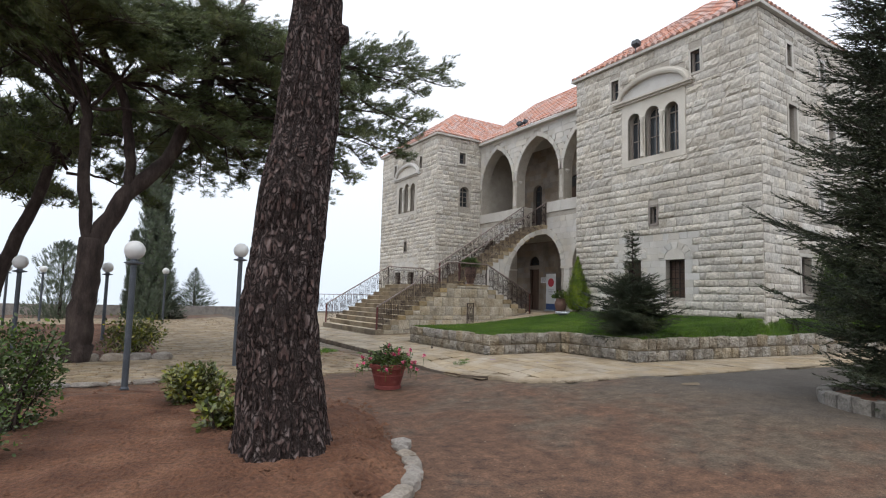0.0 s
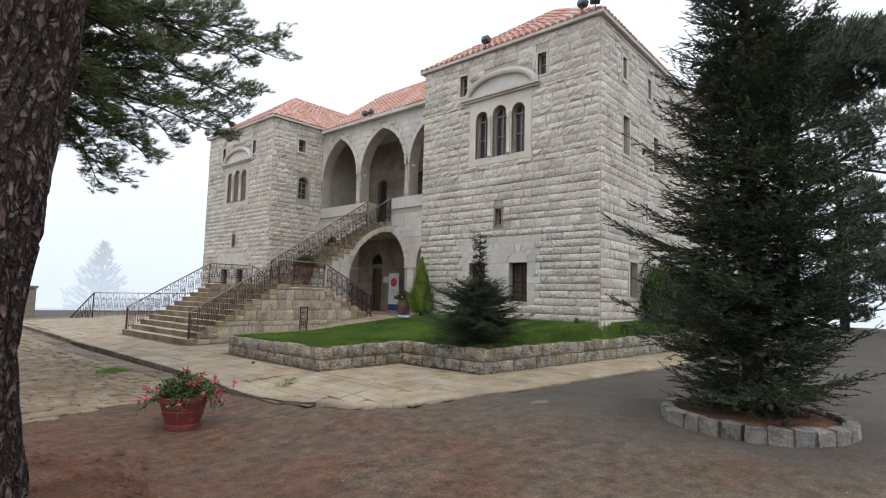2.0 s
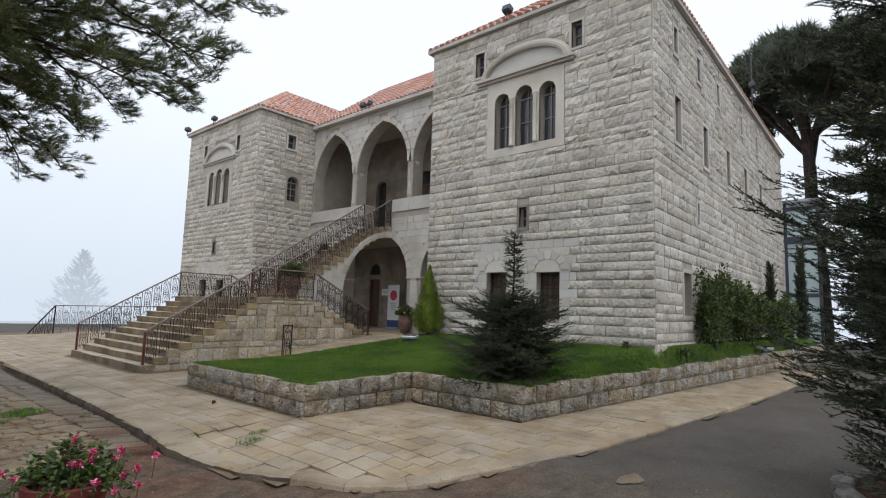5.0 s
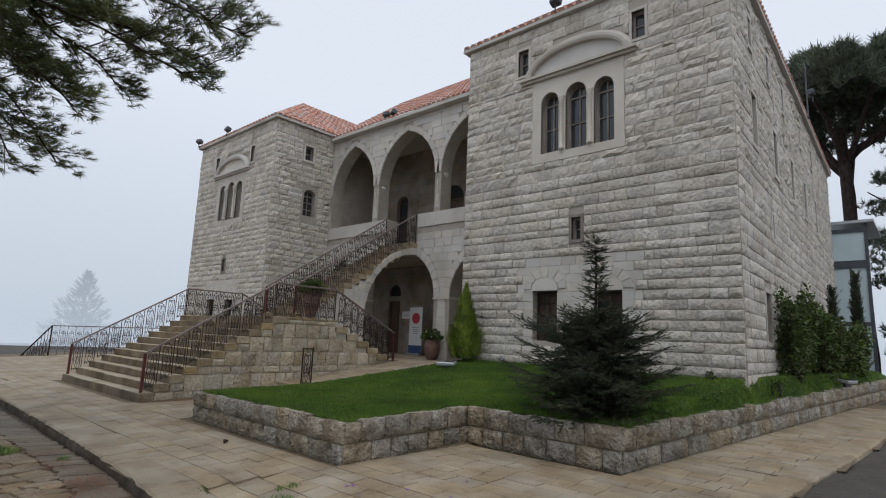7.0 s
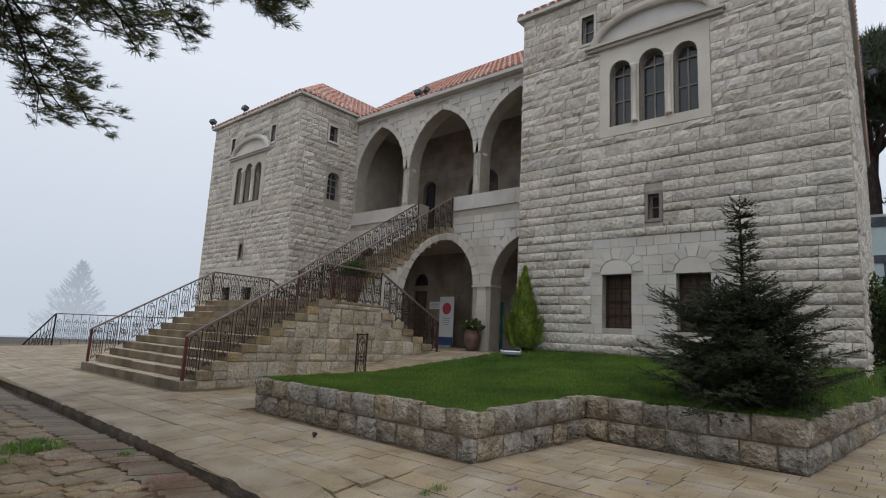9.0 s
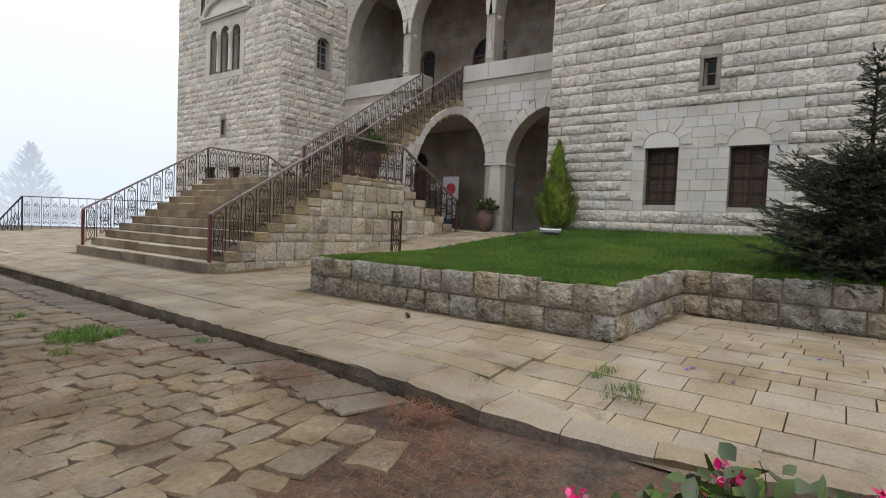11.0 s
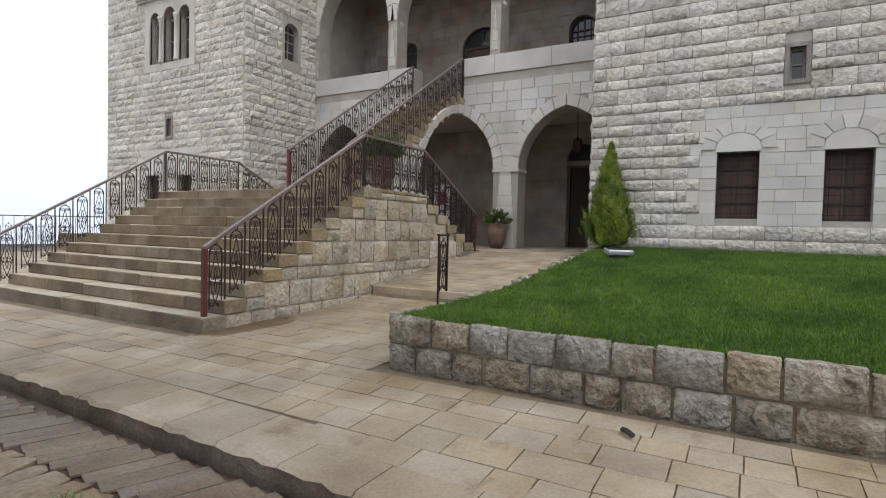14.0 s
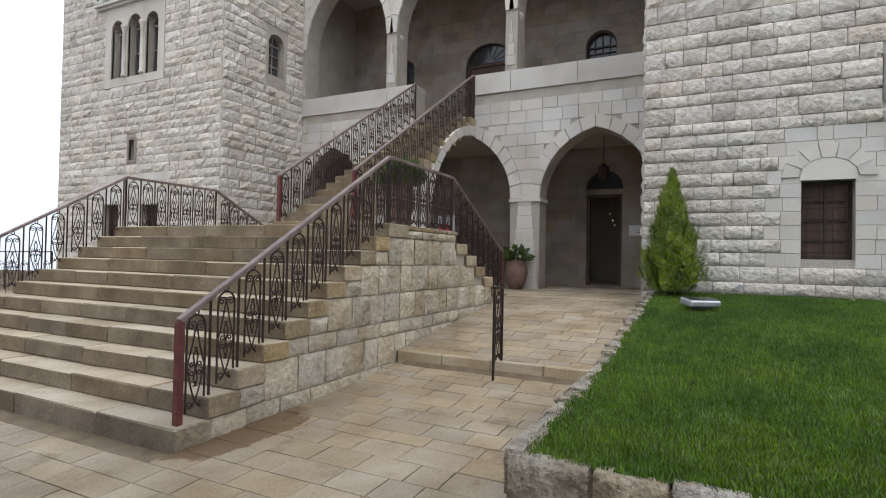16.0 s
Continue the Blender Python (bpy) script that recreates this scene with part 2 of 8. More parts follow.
rubble = mat("pale_rubble_stone", [(0.17, 0.145, 0.12), (0.31, 0.28, 0.245)], 0.9, vary=0.15, scale=4, fine=30, bump=0.7, bumpd=0.03, stain=((0.2, 0.13, 0.09), 4, 0.55, 0.6))
lamp_post = mat("grey_painted_steel", [(0.06, 0.068, 0.08), (0.09, 0.10, 0.115)], 0.5, 0.3, scale=4, fine=60, bump=0.1)
globe_mat = mat("opal_globe", [(0.55, 0.55, 0.54), (0.62, 0.62, 0.60)], 0.3, scale=2, fine=20, bump=0, spec=0.5, fine_amt=0.03)
pale_glass = mat("pale_sky_lit_glazing", [(0.45, 0.55, 0.57), (0.5, 0.6, 0.62)], 0.12, scale=1, fine=10, bump=0, spec=0.5, fine_amt=0.04)
metal_grey = mat("grey_aluminium", [(0.35, 0.37, 0.39), (0.45, 0.47, 0.49)], 0.4, 0.5, scale=5, fine=60, bump=0.1)
white_vinyl = mat("white_vinyl", [(0.62, 0.62, 0.63), (0.68, 0.68, 0.68)], 0.5, scale=1, fine=20, bump=0, fine_amt=0.03)
red_print = mat("red_print", [(0.45, 0.04, 0.06), (0.5, 0.06, 0.08)], 0.5, scale=2, fine=20, bump=0)
blue_print = mat("navy_print", [(0.03, 0.06, 0.16), (0.04, 0.08, 0.2)], 0.5, scale=2, fine=20, bump=0)
teal_print = mat("teal_print", [(0.015, 0.13, 0.14), (0.02, 0.17, 0.18)], 0.5, scale=2, fine=20, bump=0)
grey_print = mat("grey_print", [(0.25, 0.25, 0.26), (0.3, 0.3, 0.31)], 0.5, scale=2, fine=20, bump=0)
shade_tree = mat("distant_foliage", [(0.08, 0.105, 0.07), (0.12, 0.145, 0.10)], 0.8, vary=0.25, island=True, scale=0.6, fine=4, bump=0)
# emission that paints yellow door-glass reflections, not a lamp's light
glint_glow = bpy.data.materials.new("warm_glint_glow")
glint_glow.use_nodes = True
glint_glow.node_tree.nodes["Principled BSDF"].inputs["Emission Color"].default_value = (1.0, 0.72, 0.36, 1)
glint_glow.node_tree.nodes["Principled BSDF"].inputs["Emission Strength"].default_value = 0.7
glass = bpy.data.materials.new("window_glass")
glass.use_nodes = True
gb = glass.node_tree.nodes["Principled BSDF"]
gb.inputs["Base Color"].default_value = (0.04, 0.045, 0.05, 1)
gb.inputs["Roughness"].default_value = 0.08
gb.inputs["Specular IOR Level"].default_value = 0.5

# great pine bark: grey plates, dark reddish fissures
bn_, bl_ = bark.node_tree.nodes, bark.node_tree.links
bgeo = bn_.new("ShaderNodeNewGeometry")
bmap = bn_.new("ShaderNodeMapping")
bmap.inputs["Scale"].default_value = (1, 1, 0.52)
bl_.new(bgeo.outputs["Position"], bmap.inputs["Vector"])
bnz = bn_.new("ShaderNodeTexNoise")
bnz.inputs["Scale"].default_value, bnz.inputs["Detail"].default_value = 9, 8
bl_.new(bmap.outputs[0], bnz.inputs["Vector"])
bmx = bn_.new("ShaderNodeMix"); bmx.data_type = "RGBA"; bmx.blend_type = "LINEAR_LIGHT"
bmx.inputs[0].default_value = 0.13
bl_.new(bmap.outputs[0], bmx.inputs[6]); bl_.new(bnz.outputs[1], bmx.inputs[7])
bvor = bn_.new("ShaderNodeTexVoronoi")
bvor.feature = "DISTANCE_TO_EDGE"
bvor.inputs["Scale"].default_value = 14
bl_.new(bmx.outputs[2], bvor.inputs["Vector"])
bmr = bn_.new("ShaderNodeMapRange")
bmr.inputs[1].default_value, bmr.inputs[2].default_value = 0.03, 0.24
bl_.new(bvor.outputs["Distance"], bmr.inputs[0])
bcol = bn_["Principled BSDF"].inputs["Base Color"].links[0].from_socket
bmix = bn_.new("ShaderNodeMix"); bmix.data_type = "RGBA"
bmix.inputs[6].default_value = (0.020, 0.012, 0.010, 1)
bl_.new(bmr.outputs[0], bmix.inputs[0]); bl_.new(bcol, bmix.inputs[7])
bl_.new(bmix.outputs[2], bn_["Principled BSDF"].inputs["Base Color"])
bb2 = bn_.new("ShaderNodeBump")
bb2.inputs["Strength"].default_value, bb2.inputs["Distance"].default_value = 1.0, 0.05
bl_.new(bmr.outputs[0], bb2.inputs["Height"])
bl_.new(bn_["Principled BSDF"].inputs["Normal"].links[0].from_socket, bb2.inputs["Normal"])
bl_.new(bb2.outputs[0], bn_["Principled BSDF"].inputs["Normal"])

# ground: asphalt with drifted red earth, dry terrace beyond
ground_mat = mat("asphalt_and_earth", [(0.060, 0.053, 0.047), (0.090, 0.081, 0.073)], 0.85, scale=1.2, fine=90, bump=0.6, bumpd=0.01, fine_amt=0.35)
gn, gl = ground_mat.node_tree.nodes, ground_mat.node_tree.links
gcol = gn["Principled BSDF"].inputs["Base Color"].links[0].from_socket
ggeo = gn.new("ShaderNodeNewGeometry")
gsep = gn.new("ShaderNodeSeparateXYZ")
gl.new(ggeo.outputs["Position"], gsep.inputs[0])
gnoise = gn.new("ShaderNodeTexNoise")
gnoise.inputs["Scale"].default_value, gnoise.inputs["Detail"].default_value, gnoise.inputs["Roughness"].default_value = 0.55, 8, 0.65
gl.new(ggeo.outputs["Position"], gnoise.inputs["Vector"])
gx = gn.new("ShaderNodeMath"); gx.operation = "MULTIPLY_ADD"
gl.new(gnoise.outputs[0], gx.inputs[0]); gx.inputs[1].default_value = -5.5
gl.new(gsep.outputs[0], gx.inputs[2])
gmr = gn.new("ShaderNodeMapRange")
gmr.inputs[1].default_value, gmr.inputs[2].default_value = 4.5, 7.0
gmr.inputs[3].default_value, gmr.inputs[4].default_value = 0.88, 0.12
gl.new(gx.outputs[0], gmr.inputs[0])
gfine = gn.new("ShaderNodeTexNoise")
gfine.inputs["Scale"].default_value, gfine.inputs["Detail"].default_value, gfine.inputs["Roughness"].default_value = 5, 12, 0.72
gl.new(ggeo.outputs["Position"], gfine.inputs["Vector"])
gramp = gn.new("ShaderNodeValToRGB")
gramp.color_ramp.elements[0].position, gramp.color_ramp.elements[0].color = 0.36, (0.056, 0.028, 0.017, 1)
gramp.color_ramp.elements[1].position, gramp.color_ramp.elements[1].color = 0.66, (0.175, 0.092, 0.053, 1)
gl.new(gfine.outputs[0], gramp.inputs[0])
gpatch = gn.new("ShaderNodeTexNoise")
gpatch.inputs["Scale"].default_value, gpatch.inputs["Detail"].default_value, gpatch.inputs["Roughness"].default_value = 0.9, 9, 0.68
gl.new(ggeo.outputs["Position"], gpatch.inputs["Vector"])
gpm = gn.new("ShaderNodeMapRange")
gpm.inputs[1].default_value, gpm.inputs[2].default_value = 0.12, 0.30
gpa = gn.new("ShaderNodeMath"); gpa.operation = "MULTIPLY_ADD"
gpa.inputs[1].default_value = -0.05
gl.new(gsep.outputs[0], gpa.inputs[0]); gl.new(gpatch.outputs[0], gpa.inputs[2])
gl.new(gpa.outputs[0], gpm.inputs[0])
gramp2 = gn.new("ShaderNodeValToRGB")
gramp2.color_ramp.elements[0].position, gramp2.color_ramp.elements[0].color = 0.36, (0.05, 0.036, 0.025, 1)
gramp2.color_ramp.elements[1].position, gramp2.color_ramp.elements[1].color = 0.66, (0.155, 0.115, 0.079, 1)
gl.new(gfine.outputs[0], gramp2.inputs[0])
gpx = gn.new("ShaderNodeMix"); gpx.data_type = "RGBA"
gl.new(gpm.outputs[0], gpx.inputs[0]); gl.new(gramp2.outputs[0], gpx.inputs[6]); gl.new(gramp.outputs[0], gpx.inputs[7])
gmix = gn.new("ShaderNodeMix"); gmix.data_type = "RGBA"
gl.new(gmr.outputs[0], gmix.inputs[0]); gl.new(gcol, gmix.inputs[6]); gl.new(gpx.outputs[2], gmix.inputs[7])
ggr = gn.new("ShaderNodeTexNoise")
ggr.inputs["Scale"].default_value, ggr.inputs["Detail"].default_value, ggr.inputs["Roughness"].default_value = 38, 5, 0.75
gl.new(ggeo.outputs["Position"], ggr.inputs["Vector"])
ggm = gn.new("ShaderNodeMapRange")
ggm.inputs[1].default_value, ggm.inputs[2].default_value, ggm.inputs[3].default_value, ggm.inputs[4].default_value = 0.34, 0.66, 0.58, 1.42
gl.new(ggr.outputs[0], ggm.inputs[0])
ghs = gn.new("ShaderNodeHueSaturation")
gl.new(gmix.outputs[2], ghs.inputs["Color"]); gl.new(ggm.outputs[0], ghs.inputs["Value"])
gl.new(ghs.outputs[0], gn["Principled BSDF"].inputs["Base Color"])

# ---------- mesh helpers ----------
def mesh_ob(name, verts, faces, material, parent=None, label="", smooth=False):
    me = bpy.data.meshes.new(name)
    me.from_pydata([tuple(v) for v in verts], [], [tuple(f) for f in faces])
    me.materials.append(material)
    if smooth:
        me.polygons.foreach_set("use_smooth", [True] * len(me.polygons))
    me.update()
    ob = new(name, me)
    ob.parent = parent
    if label:
        ob["label"] = label
    return ob

def part(name, bm, material, parent=None, label="", smooth=False):
    me = bpy.data.meshes.new(name)
    bmesh.ops.recalc_face_normals(bm, faces=bm.faces[:])
    bm.to_mesh(me)
    bm.free()
    me.materials.append(material)
    if smooth:
        me.polygons.foreach_set("use_smooth", [True] * len(me.polygons))
    ob = new(name, me)
    ob.parent = parent
    if label:
        ob["label"] = label
    return ob

def thing(name, label, category, group="", at=None):
    e = new(name)
    e.empty_display_size = 0.2
    if at is not None:
        e.matrix_world = at
    return tagged(e, label, category, group)

def struct(ob, label="", category=""):
    return tagged(ob, label, category, kind="structure")

def add_box(bm, x0, x1, y0, y1, z0, z1, m=None, bevel=0.0):
    vs = [Vector((x, y, z)) for z in (z0, z1) for y in (y0, y1) for x in (x0, x1)]
    if m is not None:
        vs = [m @ v for v in vs]
    v = [bm.verts.new(c) for c in vs]
    fs = [bm.faces.new([v[i] for i in f]) for f in ((0, 2, 3, 1), (4, 5, 7, 6), (0, 1, 5, 4), (2, 6, 7, 3), (0, 4, 6, 2), (1, 3, 7, 5))]
    if bevel:
        es = list({e for f in fs for e in f.edges})
        bmesh.ops.bevel(bm, geom=es, offset=bevel, segments=1, affect="EDGES")

def box(name, x0, x1, y0, y1, z0, z1, material, parent=None, label="", bevel=0.0, m=None):
    bm = bmesh.new()
    add_box(bm, x0, x1, y0, y1, z0, z1, m, bevel)
    return part(name, bm, material, parent, label)

def add_tube(bm, pts, r, n=6, taper=None, closed_ends=True):
    pts = [Vector(p) for p in pts]
    rings, up = [], None
    for i, p in enumerate(pts):
        d = (pts[min(i + 1, len(pts) - 1)] - pts[max(i - 1, 0)])
        if d.length < 1e-9:
            d = Vector((0, 0, 1))
        d.normalize()
        if up is None:
            up = Vector((0, 0, 1)) if abs(d.z) < 0.9 else Vector((1, 0, 0))
        a = d.cross(up)
        if a.length < 1e-6:
            a = d.cross(Vector((0.3, 1, 0.2)))
        a.normalize()
        b = a.cross(d).normalized()
        up = b
        rr = taper[i] if taper else r
        rings.append([bm.verts.new(p + rr * (math.cos(k * math.tau / n + 0.785) * a + math.sin(k * math.tau / n + 0.785) * b)) for k in range(n)])
    for r0, r1 in zip(rings, rings[1:]):
        for k in range(n):
            bm.faces.new((r0[k], r0[(k + 1) % n], r1[(k + 1) % n], r1[k]))
    if closed_ends:
        bm.faces.new(rings[0][::-1])
        bm.faces.new(rings[-1])

def add_lathe(bm, profile, n=24, c=(0, 0, 0)):
    rings = [[bm.verts.new((c[0] + r * math.cos(k * math.tau / n), c[1] + r * math.sin(k * math.tau / n), c[2] + z)) for k in range(n)] for r, z in profile]
    for r0, r1 in zip(rings, rings[1:]):
        for k in range(n):
            bm.faces.new((r0[k], r0[(k + 1) % n], r1[(k + 1) % n], r1[k]))
    bm.faces.new(rings[0][::-1])
    bm.faces.new(rings[-1])

def scatter(name, tv, tf, mats, material, parent=None, label="", smooth=False):
    """One joined mesh of many small copies of a template."""
    tv = np.array(tv, float)
    mats = np.array([np.array(m) for m in mats], float)
    vs = np.einsum("nij,kj->nki", mats[:, :3, :3], tv) + mats[:, None, :3, 3]
    nt, nk = len(tv), len(mats)
    sizes = [len(f) for f in tf]
    flat = np.concatenate([np.array(f) for f in tf])
    loops = (flat[None, :] + (np.arange(nk) * nt)[:, None]).ravel()
    me = bpy.data.meshes.new(name)
    me.vertices.add(nt * nk)
    me.vertices.foreach_set("co", vs.ravel())
    me.loops.add(len(loops))
    me.loops.foreach_set("vertex_index", loops.astype(np.int32))
    ls = np.tile(np.array(sizes), nk)
    me.polygons.add(len(ls))
    starts = np.concatenate([[0], np.cumsum(ls)[:-1]])
    me.polygons.foreach_set("loop_start", starts.astype(np.int32))
    me.polygons.foreach_set("loop_total", ls.astype(np.int32))
    if smooth:
        me.polygons.foreach_set("use_smooth", [True] * len(ls))
    me.materials.append(material)
    me.update(calc_edges=True)
    me.validate()
    ob = new(name, me)
    ob.parent = parent
    if label:
        ob["label"] = label
    return ob

rng = random.Random(7)

def frame_m(d, up=Vector((0, 0, 1)), at=(0, 0, 0), s=1.0):
    """Matrix whose z runs along d, at a place, scaled."""
    z = Vector(d).normalized()
    x = up.cross(z)
    if x.length < 1e-4:
        x = Vector((1, 0, 0)).cross(z)
    x.normalize()
    y = z.cross(x)
    m = Matrix((x, y, z)).transposed().to_4x4()
    return Matrix.Translation(at) @ m @ Matrix.Diagonal((s, s, s, 1))

# ---------- heights ----------
def lerp_table(tab, x):
    if x <= tab[0][0]:
        return tab[0][1]
    for (a, za), (b, zb) in zip(tab, tab[1:]):
        if x <= b:
            return za + (zb - za) * (x - a) / (b - a)
    return tab[-1][1]

def sstep(a, b, x):
    t = min(1, max(0, (x - a) / (b - a)))
    return t * t * (3 - 2 * t)

STEP_X = 11.3
def asphalt_z(x, y):
    return -0.38 + 0.33 * sstep(3.5, 9.5, x) + 0.004 * max(0, min(x, 40) - 9)

def plaza_z(x, y):
    z = plaza_flat(x, y)
    if y < 12.5 and x < 12:
        a = asphalt_z(x, y) + 0.03
        d = min(max(0.0, y - plaza_edge_y(max(x, 6.08))), max(0.0, x - 6.1) + max(0, y - 11) * 2)
        z = a + (z - a) * sstep(0.0, 1.7, d)
    return z

def plaza_flat(x, y):
    if y < 10.75 and x > 8.0:
        return lerp_table([(8, 0.0), (10.4, 0.0), (40, 0.12)], x)
    if x > STEP_X and 14.5 < y < 17.56:
        return lerp_table([(STEP_X, 0.31), (15.4, 0.80), (60, 0.82)], x)
    if x > 15.2 and y > 14.5:
        return 0.80
    return lerp_table([(6.0, -0.13), (6.35, -0.115), (8, 0.0), (10.4, 0.07), (11.3, 0.16)], x)

def plaza_edge_y(x):
    return lerp_table([(6.08, 10.9), (6.3, 9.4), (6.77, 8.15), (7.18, 7.62), (7.93, 7.33), (8.41, 7.15), (9.12, 6.97), (9.9, 6.8), (11.7, 6.65), (13.9, 6.42), (17.4, 6.2), (21, 6.1), (40, 5.2)], x)

def on_plaza(x, y):
    if x < 6.12 + max(0, y - 20) * 0.06:
        return False
    if y > 10.6:
        return x > 6.35 + max(0, y - 20) * 0.06 - 0.25 * sstep(13.5, 10.9, y)
    return y > plaza_edge_y(x)

def ground_z(x, y):
    z = asphalt_z(x, y)
    if y > 9.6:
        z = z + (-0.32 + 0.08 * sstep(4.6, 6.0, x) - z) * sstep(9.6, 11.0, y) * (1 if x < 7 else 0)
    if x > 7 and y > 9.6 and x < 60:
        z = -0.36
    r = math.hypot(x, y - 10)
    if r > 60:
        z -= 0.06 * (r - 60)
    return z
# ---------- ground ----------
def axis(a, b, lo, hi):
    out = [-2500, -900, -300, -140, -80, -50]
    out = [v for v in out if v < lo]
    v = lo
    while v < hi:
        out.append(v)
        v += 0.5
    return out + [v for v in (hi, 55, 75, 110, 160, 320, 900, 2500) if v >= hi]

gxs, gys = axis(0, 0, -20, 42), axis(0, 0, -20, 46)
gv = []
for yy in gys:
    for xx in gxs:
        gv.append((xx, yy, ground_z(xx, yy) + (0.02 * noise.noise((xx * 0.6, yy * 0.6, 0)) if abs(xx) < 40 else 0) - (0.04 if on_plaza(xx, yy) and xx < 40 and yy < 36 else 0)))
gf = [(j * len(gxs) + i, j * len(gxs) + i + 1, (j + 1) * len(gxs) + i + 1, (j + 1) * len(gxs) + i) for j in range(len(gys) - 1) for i in range(len(gxs) - 1)]
ground = struct(mesh_ob("ground", gv, gf, ground_mat, smooth=True), "asphalt forecourt drifted with red earth", "ground")

# ---------- masonry ----------
def block_mesh(name, material, rough, seed, nx=5, ny=3):
    """Unit block, x and y in -0.5..0.5, proud towards +z up to 1."""
    r = random.Random(seed)
    vs, fs = [], []
    for j in range(ny + 1):
        for i in range(nx + 1):
            u, v = i / nx - 0.5, j / ny - 0.5
            edge = i in (0, nx) or j in (0, ny)
            if not edge:
                u += r.uniform(-0.35, 0.35) / nx
                v += r.uniform(-0.3, 0.3) / ny
                h = 1 - rough * r.random()
            else:
                h = 0.28 + 0.1 * r.random() if rough > 0.2 else 0.75
                if i in (0, nx):
                    v += r.uniform(-0.03, 0.03) * (j not in (0, ny))
            vs.append((u, v, h))
    w = nx + 1
    for j in range(ny):
        for i in range(nx):
            fs.append((j * w + i, j * w + i + 1, (j + 1) * w + i + 1, (j + 1) * w + i))
    ring = [i for i in range(w)] + [j * w + nx for j in range(1, ny + 1)] + [ny * w + i for i in range(nx - 1, -1, -1)] + [j * w for j in range(ny - 1, 0, -1)]
    base = len(vs)
    for k in ring:
        vs.append((vs[k][0], vs[k][1], -0.6))
    for a in range(len(ring)):
        b = (a + 1) % len(ring)
        fs.append((ring[a], base + a, base + b, ring[b]))
    me = bpy.data.meshes.new(name)
    me.from_pydata(vs, [], fs)
    me.materials.append(material)
    if rough > 0.3:
        me.polygons.foreach_set("use_smooth", [True] * (nx * ny) + [False] * (len(fs) - nx * ny))
    me.update()
    return me, vs, fs

ROCK = [block_mesh("rock_block", rock, 0.55, 100 + i) for i in range(10)]
SHADED_FLAT = [block_mesh("shaded_block", shaded_ashlar, 0.1, 250 + i, 2, 1) for i in range(4)]
FLAT = [block_mesh("flat_block", ashlar, 0.1, 200 + i, 2, 1) for i in range(5)]

def wall_frame(ox, oy, ux, uy, side=1):
    """u along (ux, uy), v up, w outward."""
    U = Vector((ux, uy, 0)).normalized()
    W = Vector((uy, -ux, 0)).normalized() * side
    m = Matrix((U, Vector((0, 0, 1)), W)).transposed().to_4x4()
    return Matrix.Translation((ox, oy, 0)) @ m

from mathutils.geometry import tessellate_polygon

def slab(name, m, outer, holes, thick, material, label, category="wall"):
    """A wall of real thickness with openings cut through; outer face at w = 0."""
    loops = [[Vector((u, v, 0)) for u, v in outer]] + [[Vector((u, v, 0)) for u, v in h] for h in holes]
    pts = [p for lp in loops for p in lp]
    tris = tessellate_polygon(loops)
    n = len(pts)
    vs = [m @ p for p in pts] + [m @ (p + Vector((0, 0, -thick))) for p in pts]
    fs = [tuple(t) for t in tris] + [tuple(i + n for i in t[::-1]) for t in tris]
    k = 0
    for lp in loops:
        for i in range(len(lp)):
            a, b = k + i, k + (i + 1) % len(lp)
            fs.append((a, b, b + n, a + n))
        k += len(lp)
    bm = bmesh.new()
    bv = [bm.verts.new(v) for v in vs]
    for f in fs:
        try:
            bm.faces.new([bv[i] for i in f])
        except ValueError:
            pass
    return struct(part(name, bm, material), label, category)

def arch_poly(u0, u1, v0, spring, top, n=7):
    """A pointed opening."""
    c = (u0 + u1) / 2
    half, rise = (u1 - u0) / 2, top - spring
    R = (half * half + rise * rise) / (2 * half)
    pts = [(u0, v0), (u1, v0)]
    a1 = math.atan2(rise, c - (u1 - R))
    for i in range(n + 1):
        a = a1 * i / n
        pts.append((u1 - R + R * math.cos(a), spring + R * math.sin(a)))
    for i in range(n - 1, -1, -1):
        a = a1 * i / n
        pts.append((u0 + R - R * math.cos(a), spring + R * math.sin(a)))
    return pts

def round_poly(u0, u1, v0, spring, rise, n=8):
    c, half = (u0 + u1) / 2, (u1 - u0) / 2
    return [(u0, v0), (u1, v0)] + [(c + half * math.cos(math.pi * i / n), spring + rise * math.sin(math.pi * i / n)) for i in range(n + 1)]

def rect(u0, u1, v0, v1):
    return [(u0, v0), (u1, v0), (u1, v1), (u0, v1)]

def span_at(poly, v):
    xs = []
    for (a, b), (c, d) in zip(poly, poly[1:] + poly[:1]):
        if (b <= v < d) or (d <= v < b):
            xs.append(a + (c - a) * (v - b) / (d - b))
    return (min(xs), max(xs)) if xs else None

